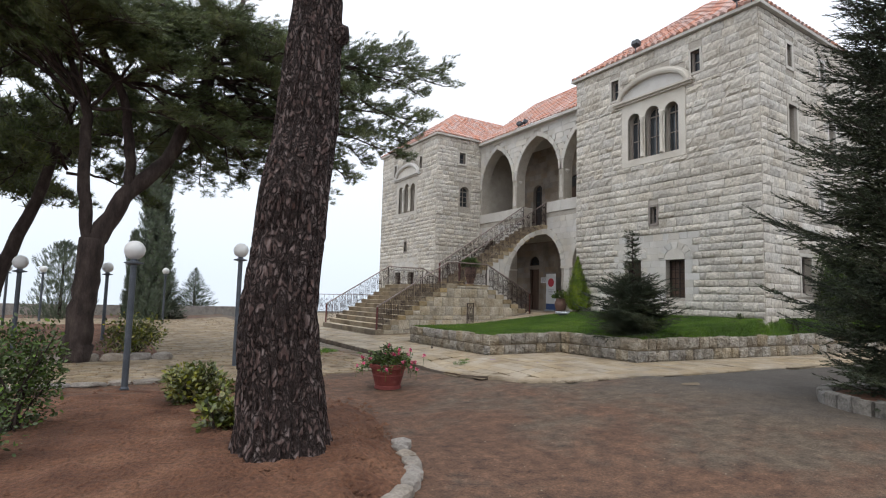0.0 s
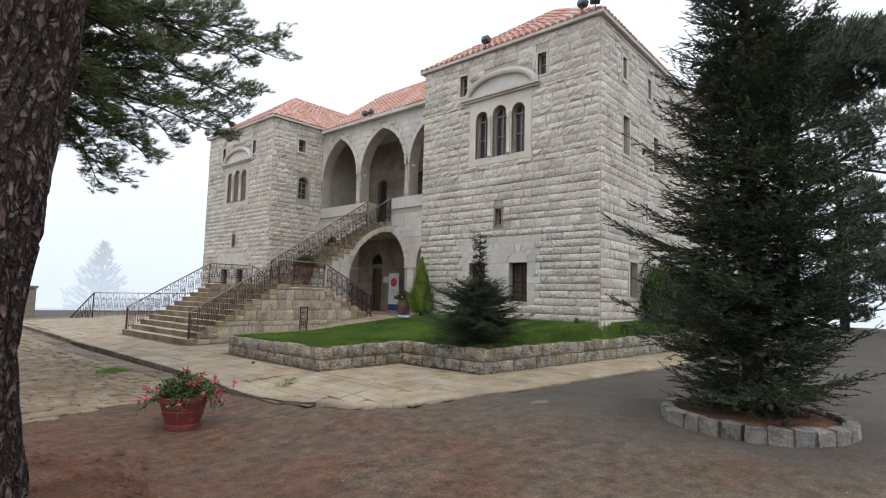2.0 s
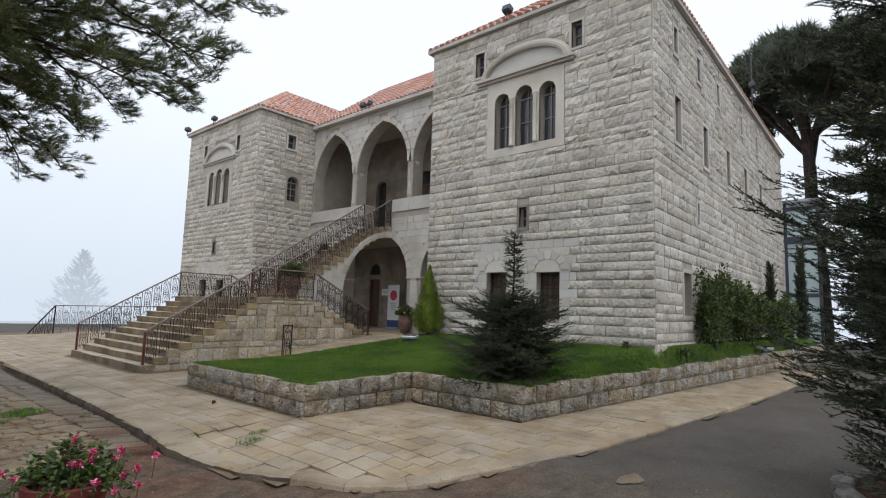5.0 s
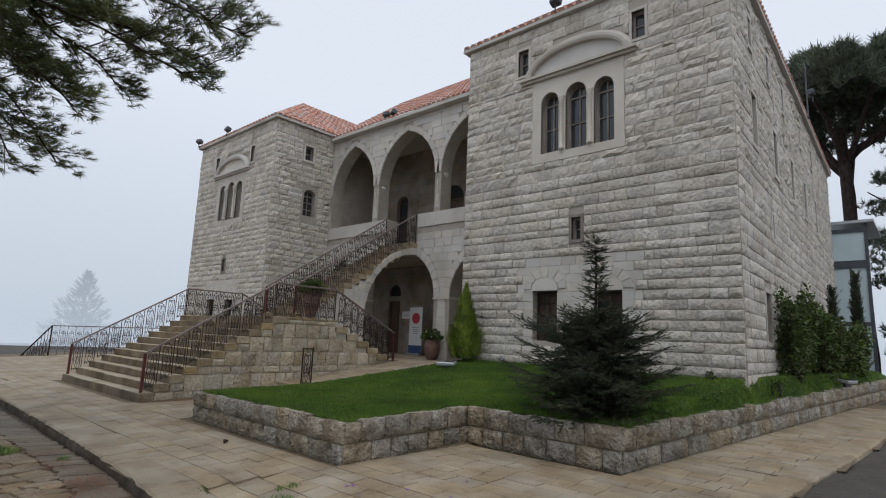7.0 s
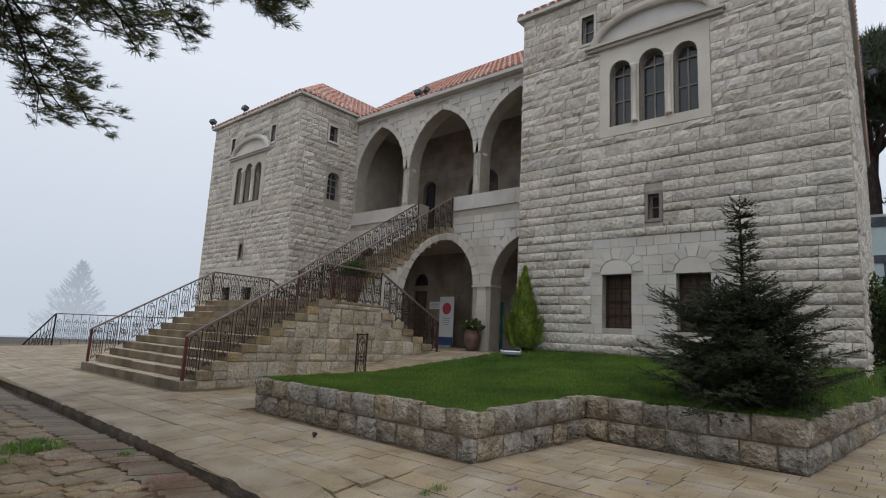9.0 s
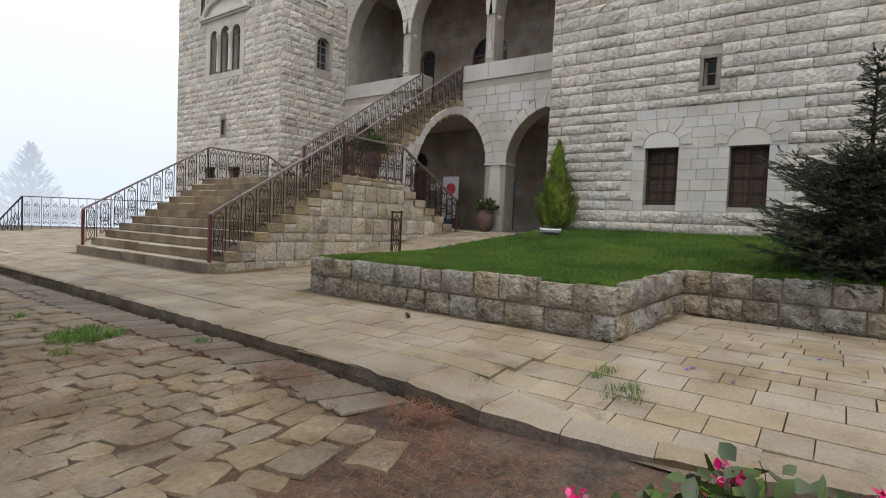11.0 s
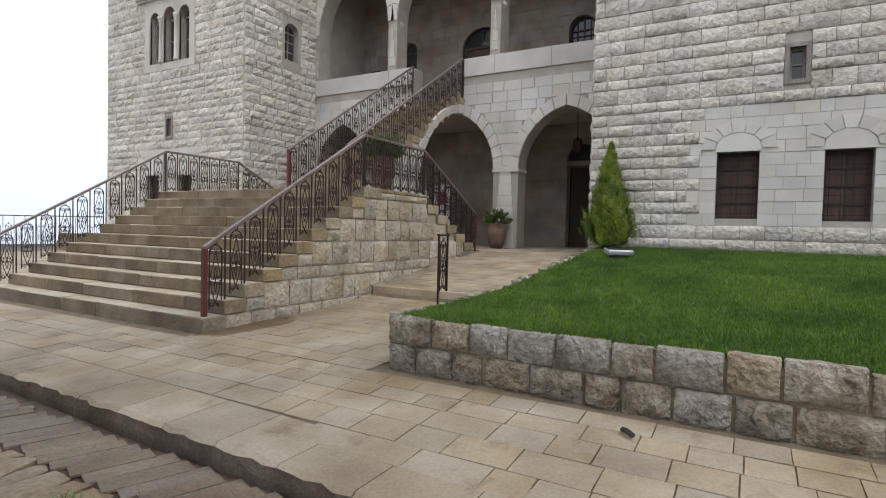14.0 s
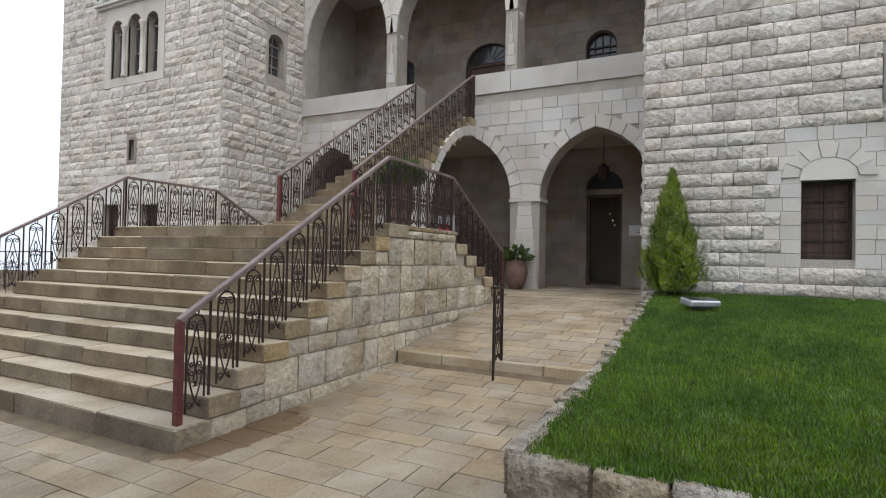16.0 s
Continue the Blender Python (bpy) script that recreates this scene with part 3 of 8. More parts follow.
def courses(u0, u1, v0, v1, holes, h=(0.19, 0.32), w=(0.28, 0.66), seed=1, grow=0.0, cuts=()):
    r = random.Random(seed)
    out, v = [], v0
    while v < v1 - 0.05:
        hh = r.uniform(*h)
        for c in cuts:
            if v < c - 0.01 and v + hh > c - 0.11:
                hh = c - v
                break
        if v + hh > v1 - 0.1:
            hh = v1 - v
        spans = [(u0, u1)]
        for poly in holes:
            hits = [s for s in (span_at(poly, v + hh * k) for k in (0.03, 0.3, 0.6, 0.97)) if s]
            if not hits:
                continue
            a, b = min(s[0] for s in hits) - grow, max(s[1] for s in hits) + grow
            nxt = []
            for p, q in spans:
                if b <= p or a >= q:
                    nxt.append((p, q))
                else:
                    if a - p > 0.03:
                        nxt.append((p, a))
                    if q - b > 0.03:
                        nxt.append((b, q))
            spans = nxt
        for p, q in spans:
            u = p
            first = True
            while u < q - 0.01:
                ww = r.uniform(*w) * (0.6 if first and r.random() < 0.5 else 1)
                first = False
                if u + ww > q - 0.16:
                    ww = q - u
                out.append((u, u + ww, v, v + hh))
                u += ww
        v += hh
    return out

def lay(m, blocks, kinds, depth, joint_w, parent, piece, near=None, joined_mat=None, joined_name="", seed=3):
    """Blocks inside near() become pieces; the others one joined part."""
    r = random.Random(seed)
    rest = []
    for u0, u1, v0, v1 in blocks:
        k = r.randrange(len(kinds))
        flip = -1 if r.random() < 0.5 else 1
        mm = m @ Matrix.Translation(((u0 + u1) / 2, (v0 + v1) / 2, 0)) @ Matrix.Rotation(math.pi if flip < 0 else 0, 4, "Z") @ Matrix.Diagonal((u1 - u0 - joint_w, v1 - v0 - joint_w, depth * r.uniform(0.6, 1.3), 1))
        if near is None or near((u0 + u1) / 2, (v0 + v1) / 2):
            ob = new(piece, kinds[k][0])
            ob.parent = parent
            ob.matrix_world = mm
        else:
            rest.append((k, mm))
    if rest:
        vs, fs = [], []
        for k, mm in rest:
            b = len(vs)
            vs += [mm @ Vector(v) for v in kinds[k][1]]
            fs += [tuple(i + b for i in f) for f in kinds[k][2]]
        ob = mesh_ob(joined_name, vs, fs, joined_mat, parent)
        ob["kind"] = "stuff"

def voussoirs(m, poly_fn, width, parent, proud=0.03, n=7, material=None, gap=0.012):
    """Ring of wedge stones round an arch, both haunches; poly_fn(offset) gives the curve from spring to spring."""
    a, b = poly_fn(0.0), poly_fn(width)
    for i in range(len(a) - 1):
        pa, pb, qb, qa = a[i], a[i + 1], b[i + 1], b[i]
        c = ((pa[0] + pb[0] + qa[0] + qb[0]) / 4, (pa[1] + pb[1] + qa[1] + qb[1]) / 4)
        def sh(p):
            d = math.hypot(p[0] - c[0], p[1] - c[1])
            return (p[0] + (c[0] - p[0]) / d * gap, p[1] + (c[1] - p[1]) / d * gap)
        q = [sh(p) for p in (pa, pb, qb, qa)]
        vs = [m @ Vector((u, v, proud)) for u, v in q] + [m @ Vector((u, v, -0.03)) for u, v in q]
        mesh_ob("voussoir", vs, [(0, 1, 2, 3), (0, 4, 5, 1), (1, 5, 6, 2), (2, 6, 7, 3), (3, 7, 4, 0)], material or ashlar, parent)

def pointed_curve(u0, u1, spring, top, n=8):
    def fn(o):
        half, rise = (u1 - u0) / 2, top - spring
        R = (half * half + rise * rise) / (2 * half)
        c = (u0 + u1) / 2
        Ro = R + o
        a1 = math.acos(min(1, (R - half) / Ro))
        right = [(u1 - R + Ro * math.cos(a1 * i / n), spring + Ro * math.sin(a1 * i / n)) for i in range(n + 1)]
        left = [(u0 + R - Ro * math.cos(a1 * i / n), spring + Ro * math.sin(a1 * i / n)) for i in range(n - 1, -1, -1)]
        return right + left
    return fn

# ---------- windows ----------
wcount = [0]
def window(m, u0, u1, v0, v1, depth=0.16, arched=0.0, timber=None, bars=(1, 2), label="small timber window set in thick stone wall", grille=False):
    wcount[0] += 1
    w = struct(new("window_%d" % wcount[0]), label, "window")
    timber = timber or dark_wood
    z = -depth
    top = v1 - arched
    b = bmesh.new()
    f = 0.045
    add_box(b, u0, u0 + f, v0, top, z - 0.04, z + 0.02, m)
    add_box(b, u1 - f, u1, v0, top, z - 0.04, z + 0.02, m)
    add_box(b, u0 + f, u1 - f, v0, v0 + f, z - 0.04, z + 0.02, m)
    add_box(b, u0 + f, u1 - f, top - f, top, z - 0.04, z + 0.02, m)
    if arched:
        pts = [m @ Vector((p, q, z - 0.01)) for p, q in round_poly(u0 + f / 2, u1 - f / 2, top, top, arched - f / 2)[2:]]
        add_tube(b, pts, f * 0.6, 4)
    w0, w = w, part("window_frame", b, timber, w)
    outline = round_poly(u0 + 0.01, u1 - 0.01, v0 + 0.01, top, arched) if arched else rect(u0 + 0.01, u1 - 0.01, v0 + 0.01, v1 - 0.01)
    mesh_ob("pane", [m @ Vector((p, q, z - 0.02)) for p, q in outline], [tuple(range(len(outline)))], door_wood if grille else glass, w)
    for i in range(bars[0]):
        u = u0 + (u1 - u0) * (i + 1) / (bars[0] + 1)
        box("mullion", u - 0.018, u + 0.018, v0 + f, v1 - f * 1.2, z - 0.03, z + 0.01, timber, w, m=m)
    for i in range(bars[1]):
        v = v0 + (top - v0) * (i + 1) / (bars[1] + 1)
        box("glazing_bar", u0 + f, u1 - f, v - 0.014, v + 0.014, z - 0.035, z + 0.013, timber, w, m=m)
    if grille:
        b = bmesh.new()
        for i in range(7):
            v = v0 + (v1 - v0) * (i + 0.6) / 7
            add_tube(b, [m @ Vector((u0, v, z + 0.08)), m @ Vector((u1, v, z + 0.08))], 0.008, 4)
        for i in range(4):
            u = u0 + (u1 - u0) * (i + 0.5) / 4
            add_tube(b, [m @ Vector((u, v0, z + 0.095)), m @ Vector((u, v1, z + 0.095))], 0.008, 4)
        part("grille", b, iron, w0, "thin iron window grille")
    return w0

def reveal(m, u0, u1, v0, v1, parent, t=0.12, proud=0.025, material=None):
    """Dressed stones round a small opening."""
    b = bmesh.new()
    add_box(b, u0 - t, u0, v0, v1, -0.05, proud, m)
    add_box(b, u1, u1 + t, v0, v1, -0.05, proud, m)
    add_box(b, u0 - t, u1 + t, v1, v1 + t, -0.05, proud + 0.003, m)
    add_box(b, u0 - t, u1 + t, v0 - t, v0, -0.05, proud + 0.003, m)
    part("window_surround", b, material or ashlar, parent)

def tower_front(wname, x, ya, yb, yc, zbase, eave, near, label):
    """Front with triple window, hood, slit and two barred windows. u runs from yb down to ya."""
    m = wall_frame(x, yb, 0, -1)
    m = m if (m.to_3x3() @ Vector((0, 0, 1))).x < 0 else wall_frame(x, yb, 0, -1, -1)
    W = yb - ya
    uc = yb - yc
    tri = [round_poly(uc - 1.0, uc - 0.48, 6.32, 7.68, 0.27), round_poly(uc - 0.29, uc + 0.29, 6.3, 7.72, 0.30), round_poly(uc + 0.48, uc + 1.0, 6.3, 7.68, 0.27)]
    small = [rect(uc - 1.75, uc - 1.42, 8.68, 9.42), rect(uc + 1.45, uc + 1.76, 8.66, 9.36)]
    slit = [rect(uc - 0.11, uc + 0.13, 3.99, 4.55)]
    low = [rect(uc - 1.18, uc - 0.50, 1.58, 2.79), rect(uc + 0.46, uc + 1.14, 1.55, 2.76)]
    wall = slab(wname, m, rect(0, W, 0.2, eave), tri + small + slit + low, 0.45, mortar, label)
    panel = rect(uc - 1.25, uc + 1.25, 6.08, 8.4)
    hood = round_poly(uc - 1.5, uc + 1.5, 8.34, 8.45, 0.8)
    rd = random.Random(int(yc * 7))
    rows = [1.45 + 0.217 * k for k in range(11)]
    teeth = [(uc - 1.56 + (0.13 if k % 2 else -0.11) * rd.uniform(0.5, 1.2), uc + 1.5 + (0.13 if k % 2 else -0.1) * rd.uniform(0.5, 1.2)) for k in range(10)]
    dress = [rect(teeth[k][0], teeth[k][1], rows[k], rows[k + 1]) for k in range(10)]
    def pad(p, t):
        return rect(p[0][0] - t, p[1][0] + t, p[0][1] - t, p[2][1] + t)
    holes = [panel, hood] + dress + [pad(s, 0.075) for s in small + slit]
    bl = courses(0, W, zbase - 0.25, eave, holes, seed=int(yc * 10), cuts=tuple(rows) + (6.08, 8.34))
    lay(m, bl, ROCK, 0.065, 0.011, wall, "stone_block", near, rock_j, "upper_stone_blocks", seed=int(yc))
    # smooth dressed masonry round the low windows
    bl = []
    for k in range(10):
        bl += courses(teeth[k][0], teeth[k][1], rows[k], rows[k + 1], low, h=(0.3, 0.3), w=(0.2, 0.44), seed=50 + k)
    lay(m, bl, FLAT, 0.024, 0.008, wall, "dressed_block", near, ashlar_j, "dressed_blocks", seed=8)
    for p in low:
        u0, u1, v1 = p[0][0], p[1][0], p[2][1]
        b = bmesh.new()
        tym = round_poly(u0 - 0.02, u1 + 0.02, v1 + 0.004, v1 + 0.08, 0.26)
        vs = [b.verts.new(m @ Vector((a, c, 0.034))) for a, c in tym]
        b.faces.new(vs)
        vb = [b.verts.new(m @ Vector((a, c, -0.05))) for a, c in tym]
        for i in range(len(tym)):
            j = (i + 1) % len(tym)
            b.faces.new((vs[i], vs[j], vb[j], vb[i]))
        part("tympanum", b, ashlar, wall)
        cc, hw = (u0 + u1) / 2, (u1 - u0) / 2
        def fn(o, cc=cc, hw=hw, v1=v1):
            return [(cc + (hw + 0.04 + o) * math.cos(math.pi * i / 7), v1 + 0.05 + (0.29 + o) * math.sin(math.pi * i / 7)) for i in range(8)]
        voussoirs(m, fn, 0.24, wall, 0.042)
        window(m, u0, u1, p[0][1], v1, 0.22, bars=(1, 3), label="dark timber casement behind thin iron grille", grille=True)
    # triple window panel, colonnettes and hood
    b = bmesh.new()
    loops = [[Vector((u, v, 0)) for u, v in panel]] + [[Vector((u, v, 0)) for u, v in t] for t in tri]
    pts = [p for lp in loops for p in lp]
    fv = [b.verts.new(m @ (p + Vector((0, 0, 0.04)))) for p in pts]
    bv = [b.verts.new(m @ (p + Vector((0, 0, -0.05)))) for p in pts]
    for t in tessellate_polygon(loops):
        b.faces.new([fv[i] for i in t])
    k = 0
    for lp in loops:
        for i in range(len(lp)):
            a, c = k + i, k + (i + 1) % len(lp)
            b.faces.new((fv[a], fv[c], bv[c], bv[a]))
        k += len(lp)
    part("triple_window_panel", b, ashlar, wall, "smooth limestone panel round triple arched window")
    for p in tri:
        window(m, p[0][0], p[1][0], p[0][1], p[2][1] + 0.28, 0.2, arched=0.28, timber=grey_wood, bars=(1, 1), label="arched timber window light of a triple window")
    for uu in (uc - 0.385, uc + 0.385):
        b = bmesh.new()
        add_lathe(b, [(0.075, 0), (0.075, 0.05), (0.055, 0.08), (0.052, 1.22), (0.07, 1.25), (0.06, 1.28), (0.09, 1.36), (0.095, 1.42)], 12, (0, 0, 0))
        for v in b.verts:
            v.co = m @ Vector((uu + v.co.x, 6.32 + v.co.z, 0.06 + v.co.y))
        part("colonnette", b, ashlar, wall, smooth=True)
    b = bmesh.new()
    n = 16
    prof = [(0.0, 0.03), (0.0, 0.16), (0.06, 0.19), (0.13, 0.19), (0.16, 0.12), (0.22, 0.10), (0.22, 0.03)]
    prev = None
    for i in range(n + 1):
        a = math.pi * i / n
        rr = [b.verts.new(m @ Vector((uc + (1.27 + o) * math.cos(a), 8.46 + (0.56 + o) * math.sin(a), w))) for o, w in prof]
        if prev:
            for q in range(len(prof) - 1):
                b.faces.new((prev[q], prev[q + 1], rr[q + 1], rr[q]))
        prev = rr
    add_box(b, uc - 1.55, uc + 1.55, 8.33, 8.40, -0.05, 0.12, m)
    add_box(b, uc - 1.6, uc + 1.6, 8.40, 8.47, -0.05, 0.19, m)
    part("hood_moulding", b, ashlar, wall, "arched stone hood moulding over triple window")
    lun = round_poly(uc - 1.27, uc + 1.27, 8.47, 8.475, 0.56, 14)
    mesh_ob("lunette", [m @ Vector((a, c, 0.045)) for a, c in lun], [tuple(range(len(lun)))], ashlar, wall)
    for p in small + slit:
        reveal(m, p[0][0], p[1][0], p[0][1], p[2][1], wall, 0.07, 0.03, grey_wood if p in slit else ashlar)
        window(m, p[0][0], p[1][0], p[0][1], p[2][1], 0.14, timber=grey_wood, bars=(0, 1))
    return wall

TX, TY0, TY1, EAVE = 15.37, 8.05, 15.08, 9.95
tower_front("wall_tower_front", TX, TY0, TY1, 11.6, 0.95, EAVE, lambda u, v: v < 5.6, "rock-faced limestone tower front with triple window")
WX, WY0, WY1, WEAVE = 14.85, 24.85, 31.65, 10.2
tower_front("wall_wing_front", WX, WY0, WY1, 28.25, 0.3, WEAVE, lambda u, v: False, "rock-faced limestone front of the far wing")
RX, BX = 17.75, 20.3
# side wall, slightly off square
SKEW = 0.031
m = wall_frame(TX, TY0, 1, SKEW)
def rw(x0, x1, z0, z1):
    return rect(x0 - TX, x1 - TX, z0, z1)
side_wins = [rw(17.0, 17.5, 6.2, 7.42), rw(19.7, 20.2, 6.15, 7.38), rw(22.6, 23.1, 6.15, 7.38), rw(25.4, 25.9, 6.15, 7.38), rw(28.4, 28.9, 6.15, 7.38)]
side_small = [rw(17.0, 17.3, 8.6, 9.3), rw(19.2, 19.5, 8.6, 9.3), rw(21.5, 21.8, 8.6, 9.3), rw(25.0, 25.3, 8.6, 9.3), rw(28.0, 28.3, 8.6, 9.3), rw(18.9, 19.1, 4.3, 4.9)]
side_low = [rw(17.5, 18.15, 1.75, 2.85), rw(21.3, 21.9, 1.9, 2.85)]
SX1 = 34.5
wall = slab("wall_tower_side", m, rect(0.46, SX1 - TX, 0.1, EAVE), side_wins + side_small + side_low, 0.45, mortar, "long rock-faced limestone side wall with narrow windows")
bl = courses(0, SX1 - TX, 0.7, EAVE, [rect(h[0][0] - 0.1, h[1][0] + 0.1, h[0][1] - 0.1, h[2][1] + 0.1) for h in side_wins + side_small + side_low], seed=31)
lay(m, bl, ROCK, 0.065, 0.014, wall, "stone_block", lambda u, v: u < 4.6 and v < 4.5, rock_j, "far_stone_blocks", seed=9)
for h in side_wins + side_small + side_low:
    reveal(m, h[0][0], h[1][0], h[0][1], h[2][1], wall, 0.1, 0.035)
    window(m, h[0][0], h[1][0], h[0][1], h[2][1], 0.18, timber=grey_wood, bars=(1, 1), label="narrow timber window in rock-faced side wall")
# tower flank towards the court, wing flank, outer wing wall, back
m = wall_frame(BX, TY1, -1, 0)
wall = slab("wall_tower_flank", m, rect(0, BX - TX - 0.46, 0.2, EAVE), [], 0.45, mortar, "rock-faced limestone flank of the tower")
lay(m, courses(0, BX - TX, 0.6, EAVE, [], seed=41), ROCK, 0.065, 0.014, wall, "stone_block", lambda u, v: False, rock_j, "stone_blocks", seed=4)
m = wall_frame(WX, WY0, 1, 0)
fl = [round_poly(1.52, 2.1, 6.4, 7.3, 0.25), rect(1.4, 1.8, 8.8, 9.42)]
wall = slab("wall_wing_flank", m, rect(0.46, BX - WX, 0.2, WEAVE), fl, 0.45, mortar, "rock-faced limestone flank of the far wing")
lay(m, courses(0, RX - WX, 0.1, WEAVE, [rect(1.42, 2.2, 6.3, 7.65), rect(1.3, 1.9, 8.7, 9.52)], seed=43), ROCK, 0.065, 0.014, wall, "stone_block", lambda u, v: False, rock_j, "stone_blocks", seed=5)
window(m, 1.52, 2.1, 6.4, 7.55, 0.18, arched=0.25, timber=grey_wood, bars=(1, 2), label="arched timber window in the wing's flank")
reveal(m, 1.4, 1.8, 8.8, 9.42, wall, 0.09, 0.05)
window(m, 1.4, 1.8, 8.8, 9.42, 0.14, timber=grey_wood, bars=(0, 1))
m = wall_frame(SX1, WY1, -1, 0)
slab("wall_wing_outer", m, rect(0, SX1 - WX - 0.46, -0.3, WEAVE), [], 0.45, rock_j, "plain limestone outer wall of the far wing")
m = wall_frame(SX1, TY0 + 1.07, 0, 1)
slab("wall_back", m, rect(0, WY1 - TY0 - 1.53, 0, EAVE), [], 0.45, rock_j, "plain limestone back wall")

# court wall with two tiers of pointed arches
m = wall_frame(RX, WY0 - 0.004, 0, -1)
m = m if (m.to_3x3() @ Vector((0, 0, 1))).x < 0 else wall_frame(RX, WY0 - 0.004, 0, -1, -1)
CW = WY0 - TY1 - 0.008
def cu(y):
    return WY0 - y
low_arches = [(cu(24.75), cu(22.55), 0.5, 2.94, 4.55), (cu(20.36), cu(18.36), 0.5, 2.94, 4.5), (cu(17.64), cu(15.12), 0.5, 2.92, 4.5)]
up_arches = [(cu(24.72), cu(21.96), 4.95, 7.5, 9.52), (cu(21.64), cu(18.56), 4.95, 7.5, 9.49), (cu(18.26), cu(15.2), 4.95, 7.5, 9.48)]
lows = [arch_poly(*a) for a in low_arches]
right_half = [p for p in lows[1][2:] if p[0] >= cu(19.36) - 0.001]
lows[1] = [(cu(22.2), 0.5), lows[1][1]] + right_half + [(cu(22.2), 4.5)]
# upper openings start at the parapet's top, the middle one at the stair's head
ups = [arch_poly(a[0], a[1], 6.0, a[3], a[4]) for a in up_arches]
gate = rect(cu(21.04), cu(19.33), 4.93, 6.0)
mid = arch_poly(up_arches[1][0], up_arches[1][1], 6.0, 7.5, 9.49)
mid = [mid[0], (cu(21.04), 6.0), (cu(21.04), 4.93), (cu(19.33), 4.93), (cu(19.33), 6.0)] + mid[1:]
wall = slab("wall_court", m, rect(0, CW, 0.3, EAVE), lows + [ups[0], mid, ups[2]], 0.55, mortar, "pale ashlar court wall with two tiers of pointed arches")
def outer_poly(a, o):
    c = pointed_curve(a[0], a[1], a[3], a[4])(o)
    return [(a[0] - 0.0, a[2]), (a[1] + 0.0, a[2])] + c
cut = [outer_poly(a, 0.2) for a in low_arches] + [rect(cu(22.2), cu(19.3), 0.5, 4.52)] + [outer_poly((a[0], a[1], 6.0, a[3], a[4]), 0.16) for a in up_arches] + [gate, rect(0, CW, 5.52, 6.02)]
lay(m, courses(0.0, CW, 0.5, EAVE, cut, h=(0.24, 0.32), w=(0.28, 0.55), seed=51), FLAT, 0.035, 0.010, wall, "ashlar_block", lambda u, v: u > 3.4 and v < 5.5, ashlar_j, "upper_ashlar", seed=6)
for a in low_arches:
    fn_arch = pointed_curve(a[0], a[1], a[3], a[4], 7)
    voussoirs(m, (lambda o, f=fn_arch: f(o)[:8]) if a is low_arches[1] else fn_arch, 0.3, wall, 0.042)
for a in up_arches:
    voussoirs(m, pointed_curve(a[0], a[1], a[3], a[4], 6), 0.22, wall, 0.042)
# parapet coping panels
b = bmesh.new()
for u0, u1 in ((0.02, cu(21.9)), (cu(21.9), cu(21.04)), (cu(19.33), cu(18.4)), (cu(18.4), cu(16.8)), (cu(16.8), CW - 0.02)):
    add_box(b, u0 + 0.004, u1 - 0.004, 5.53, 6.03, -0.56, 0.045, m, 0.006)
part("parapet", b, ashlar, wall, "smooth pale stone parapet")
for yy in (21.8, 18.41):
    b = bmesh.new()
    add_lathe(b, [(0.17, 0), (0.17, 0.09), (0.14, 0.12), (0.115, 0.2), (0.105, 1.12), (0.13, 1.16), (0.11, 1.19), (0.18, 1.36), (0.2, 1.38), (0.2, 1.47)], 14)
    for v in b.verts:
        v.co = m @ Vector((cu(yy) + v.co.x, 6.03 + v.co.z, -0.25 + v.co.y))
    col = tagged(part("column", b, ashlar, smooth=True), "slender pale stone column carrying the loggia arches", "column", "loggia columns")
# springers: imposts of the lower piers
b = bmesh.new()
for y0, y1 in ((18.39, 17.61), (22.57, 22.17)):
    add_box(b, cu(y0), cu(y1), 2.86, 2.94, -0.56, 0.05, m)
part("impost", b, ashlar, wall)

# loggia, portico, ceilings
box_floor = box("floor_loggia", RX + 0.55, BX, TY1, WY0, 4.55, 4.93, plaster)
struct(box_floor, "loggia floor slab over the portico", "floor")
struct(box("portico_floor", RX - 0.3, BX, TY1, WY0, 0.45, 0.815, paving), "worn stone floor of the portico", "floor")
struct(box("ceiling_loggia", RX + 0.002, BX, TY1, WY0, 9.75, 9.95, plaster), "plain loggia ceiling", "ceiling")
m = wall_frame(BX, WY0 - 0.004, 0, -1)
m = m if (m.to_3x3() @ Vector((0, 0, 1))).x < 0 else wall_frame(BX, WY0 - 0.004, 0, -1, -1)
back_low = [rect(cu(17.08), cu(16.16), 0.83, 3.28), round_poly(cu(17.1), cu(16.14), 3.42, 3.44, 0.48), rect(cu(23.45), cu(22.72), 0.83, 3.06), round_poly(cu(23.5), cu(22.7), 3.28, 3.3, 0.5)]
back_up = [round_poly(cu(17.16), cu(16.36), 6.2, 7.35, 0.38), round_poly(cu(20.75), cu(19.3), 4.94, 7.3, 0.6), round_poly(cu(23.25), cu(22.55), 5.0, 7.5, 0.3), rect(cu(24.5), cu(24.1), 6.4, 7.0)]
wall = slab("wall_loggia_back", m, rect(0, CW, 0.4, EAVE), back_low + back_up, 0.4, shaded_ashlar_j, "shaded ashlar back wall of portico and loggia")
lay(m, courses(0, CW, 0.8, 9.75, back_low + back_up + [rect(0, CW, 4.5, 4.96)], h=(0.27, 0.36), w=(0.35, 0.65), seed=61), SHADED_FLAT, 0.02, 0.008, wall, "ashlar_block", lambda u, v: u > 6.2 and v < 4, shaded_ashlar_j, "ashlar_blocks", seed=7)
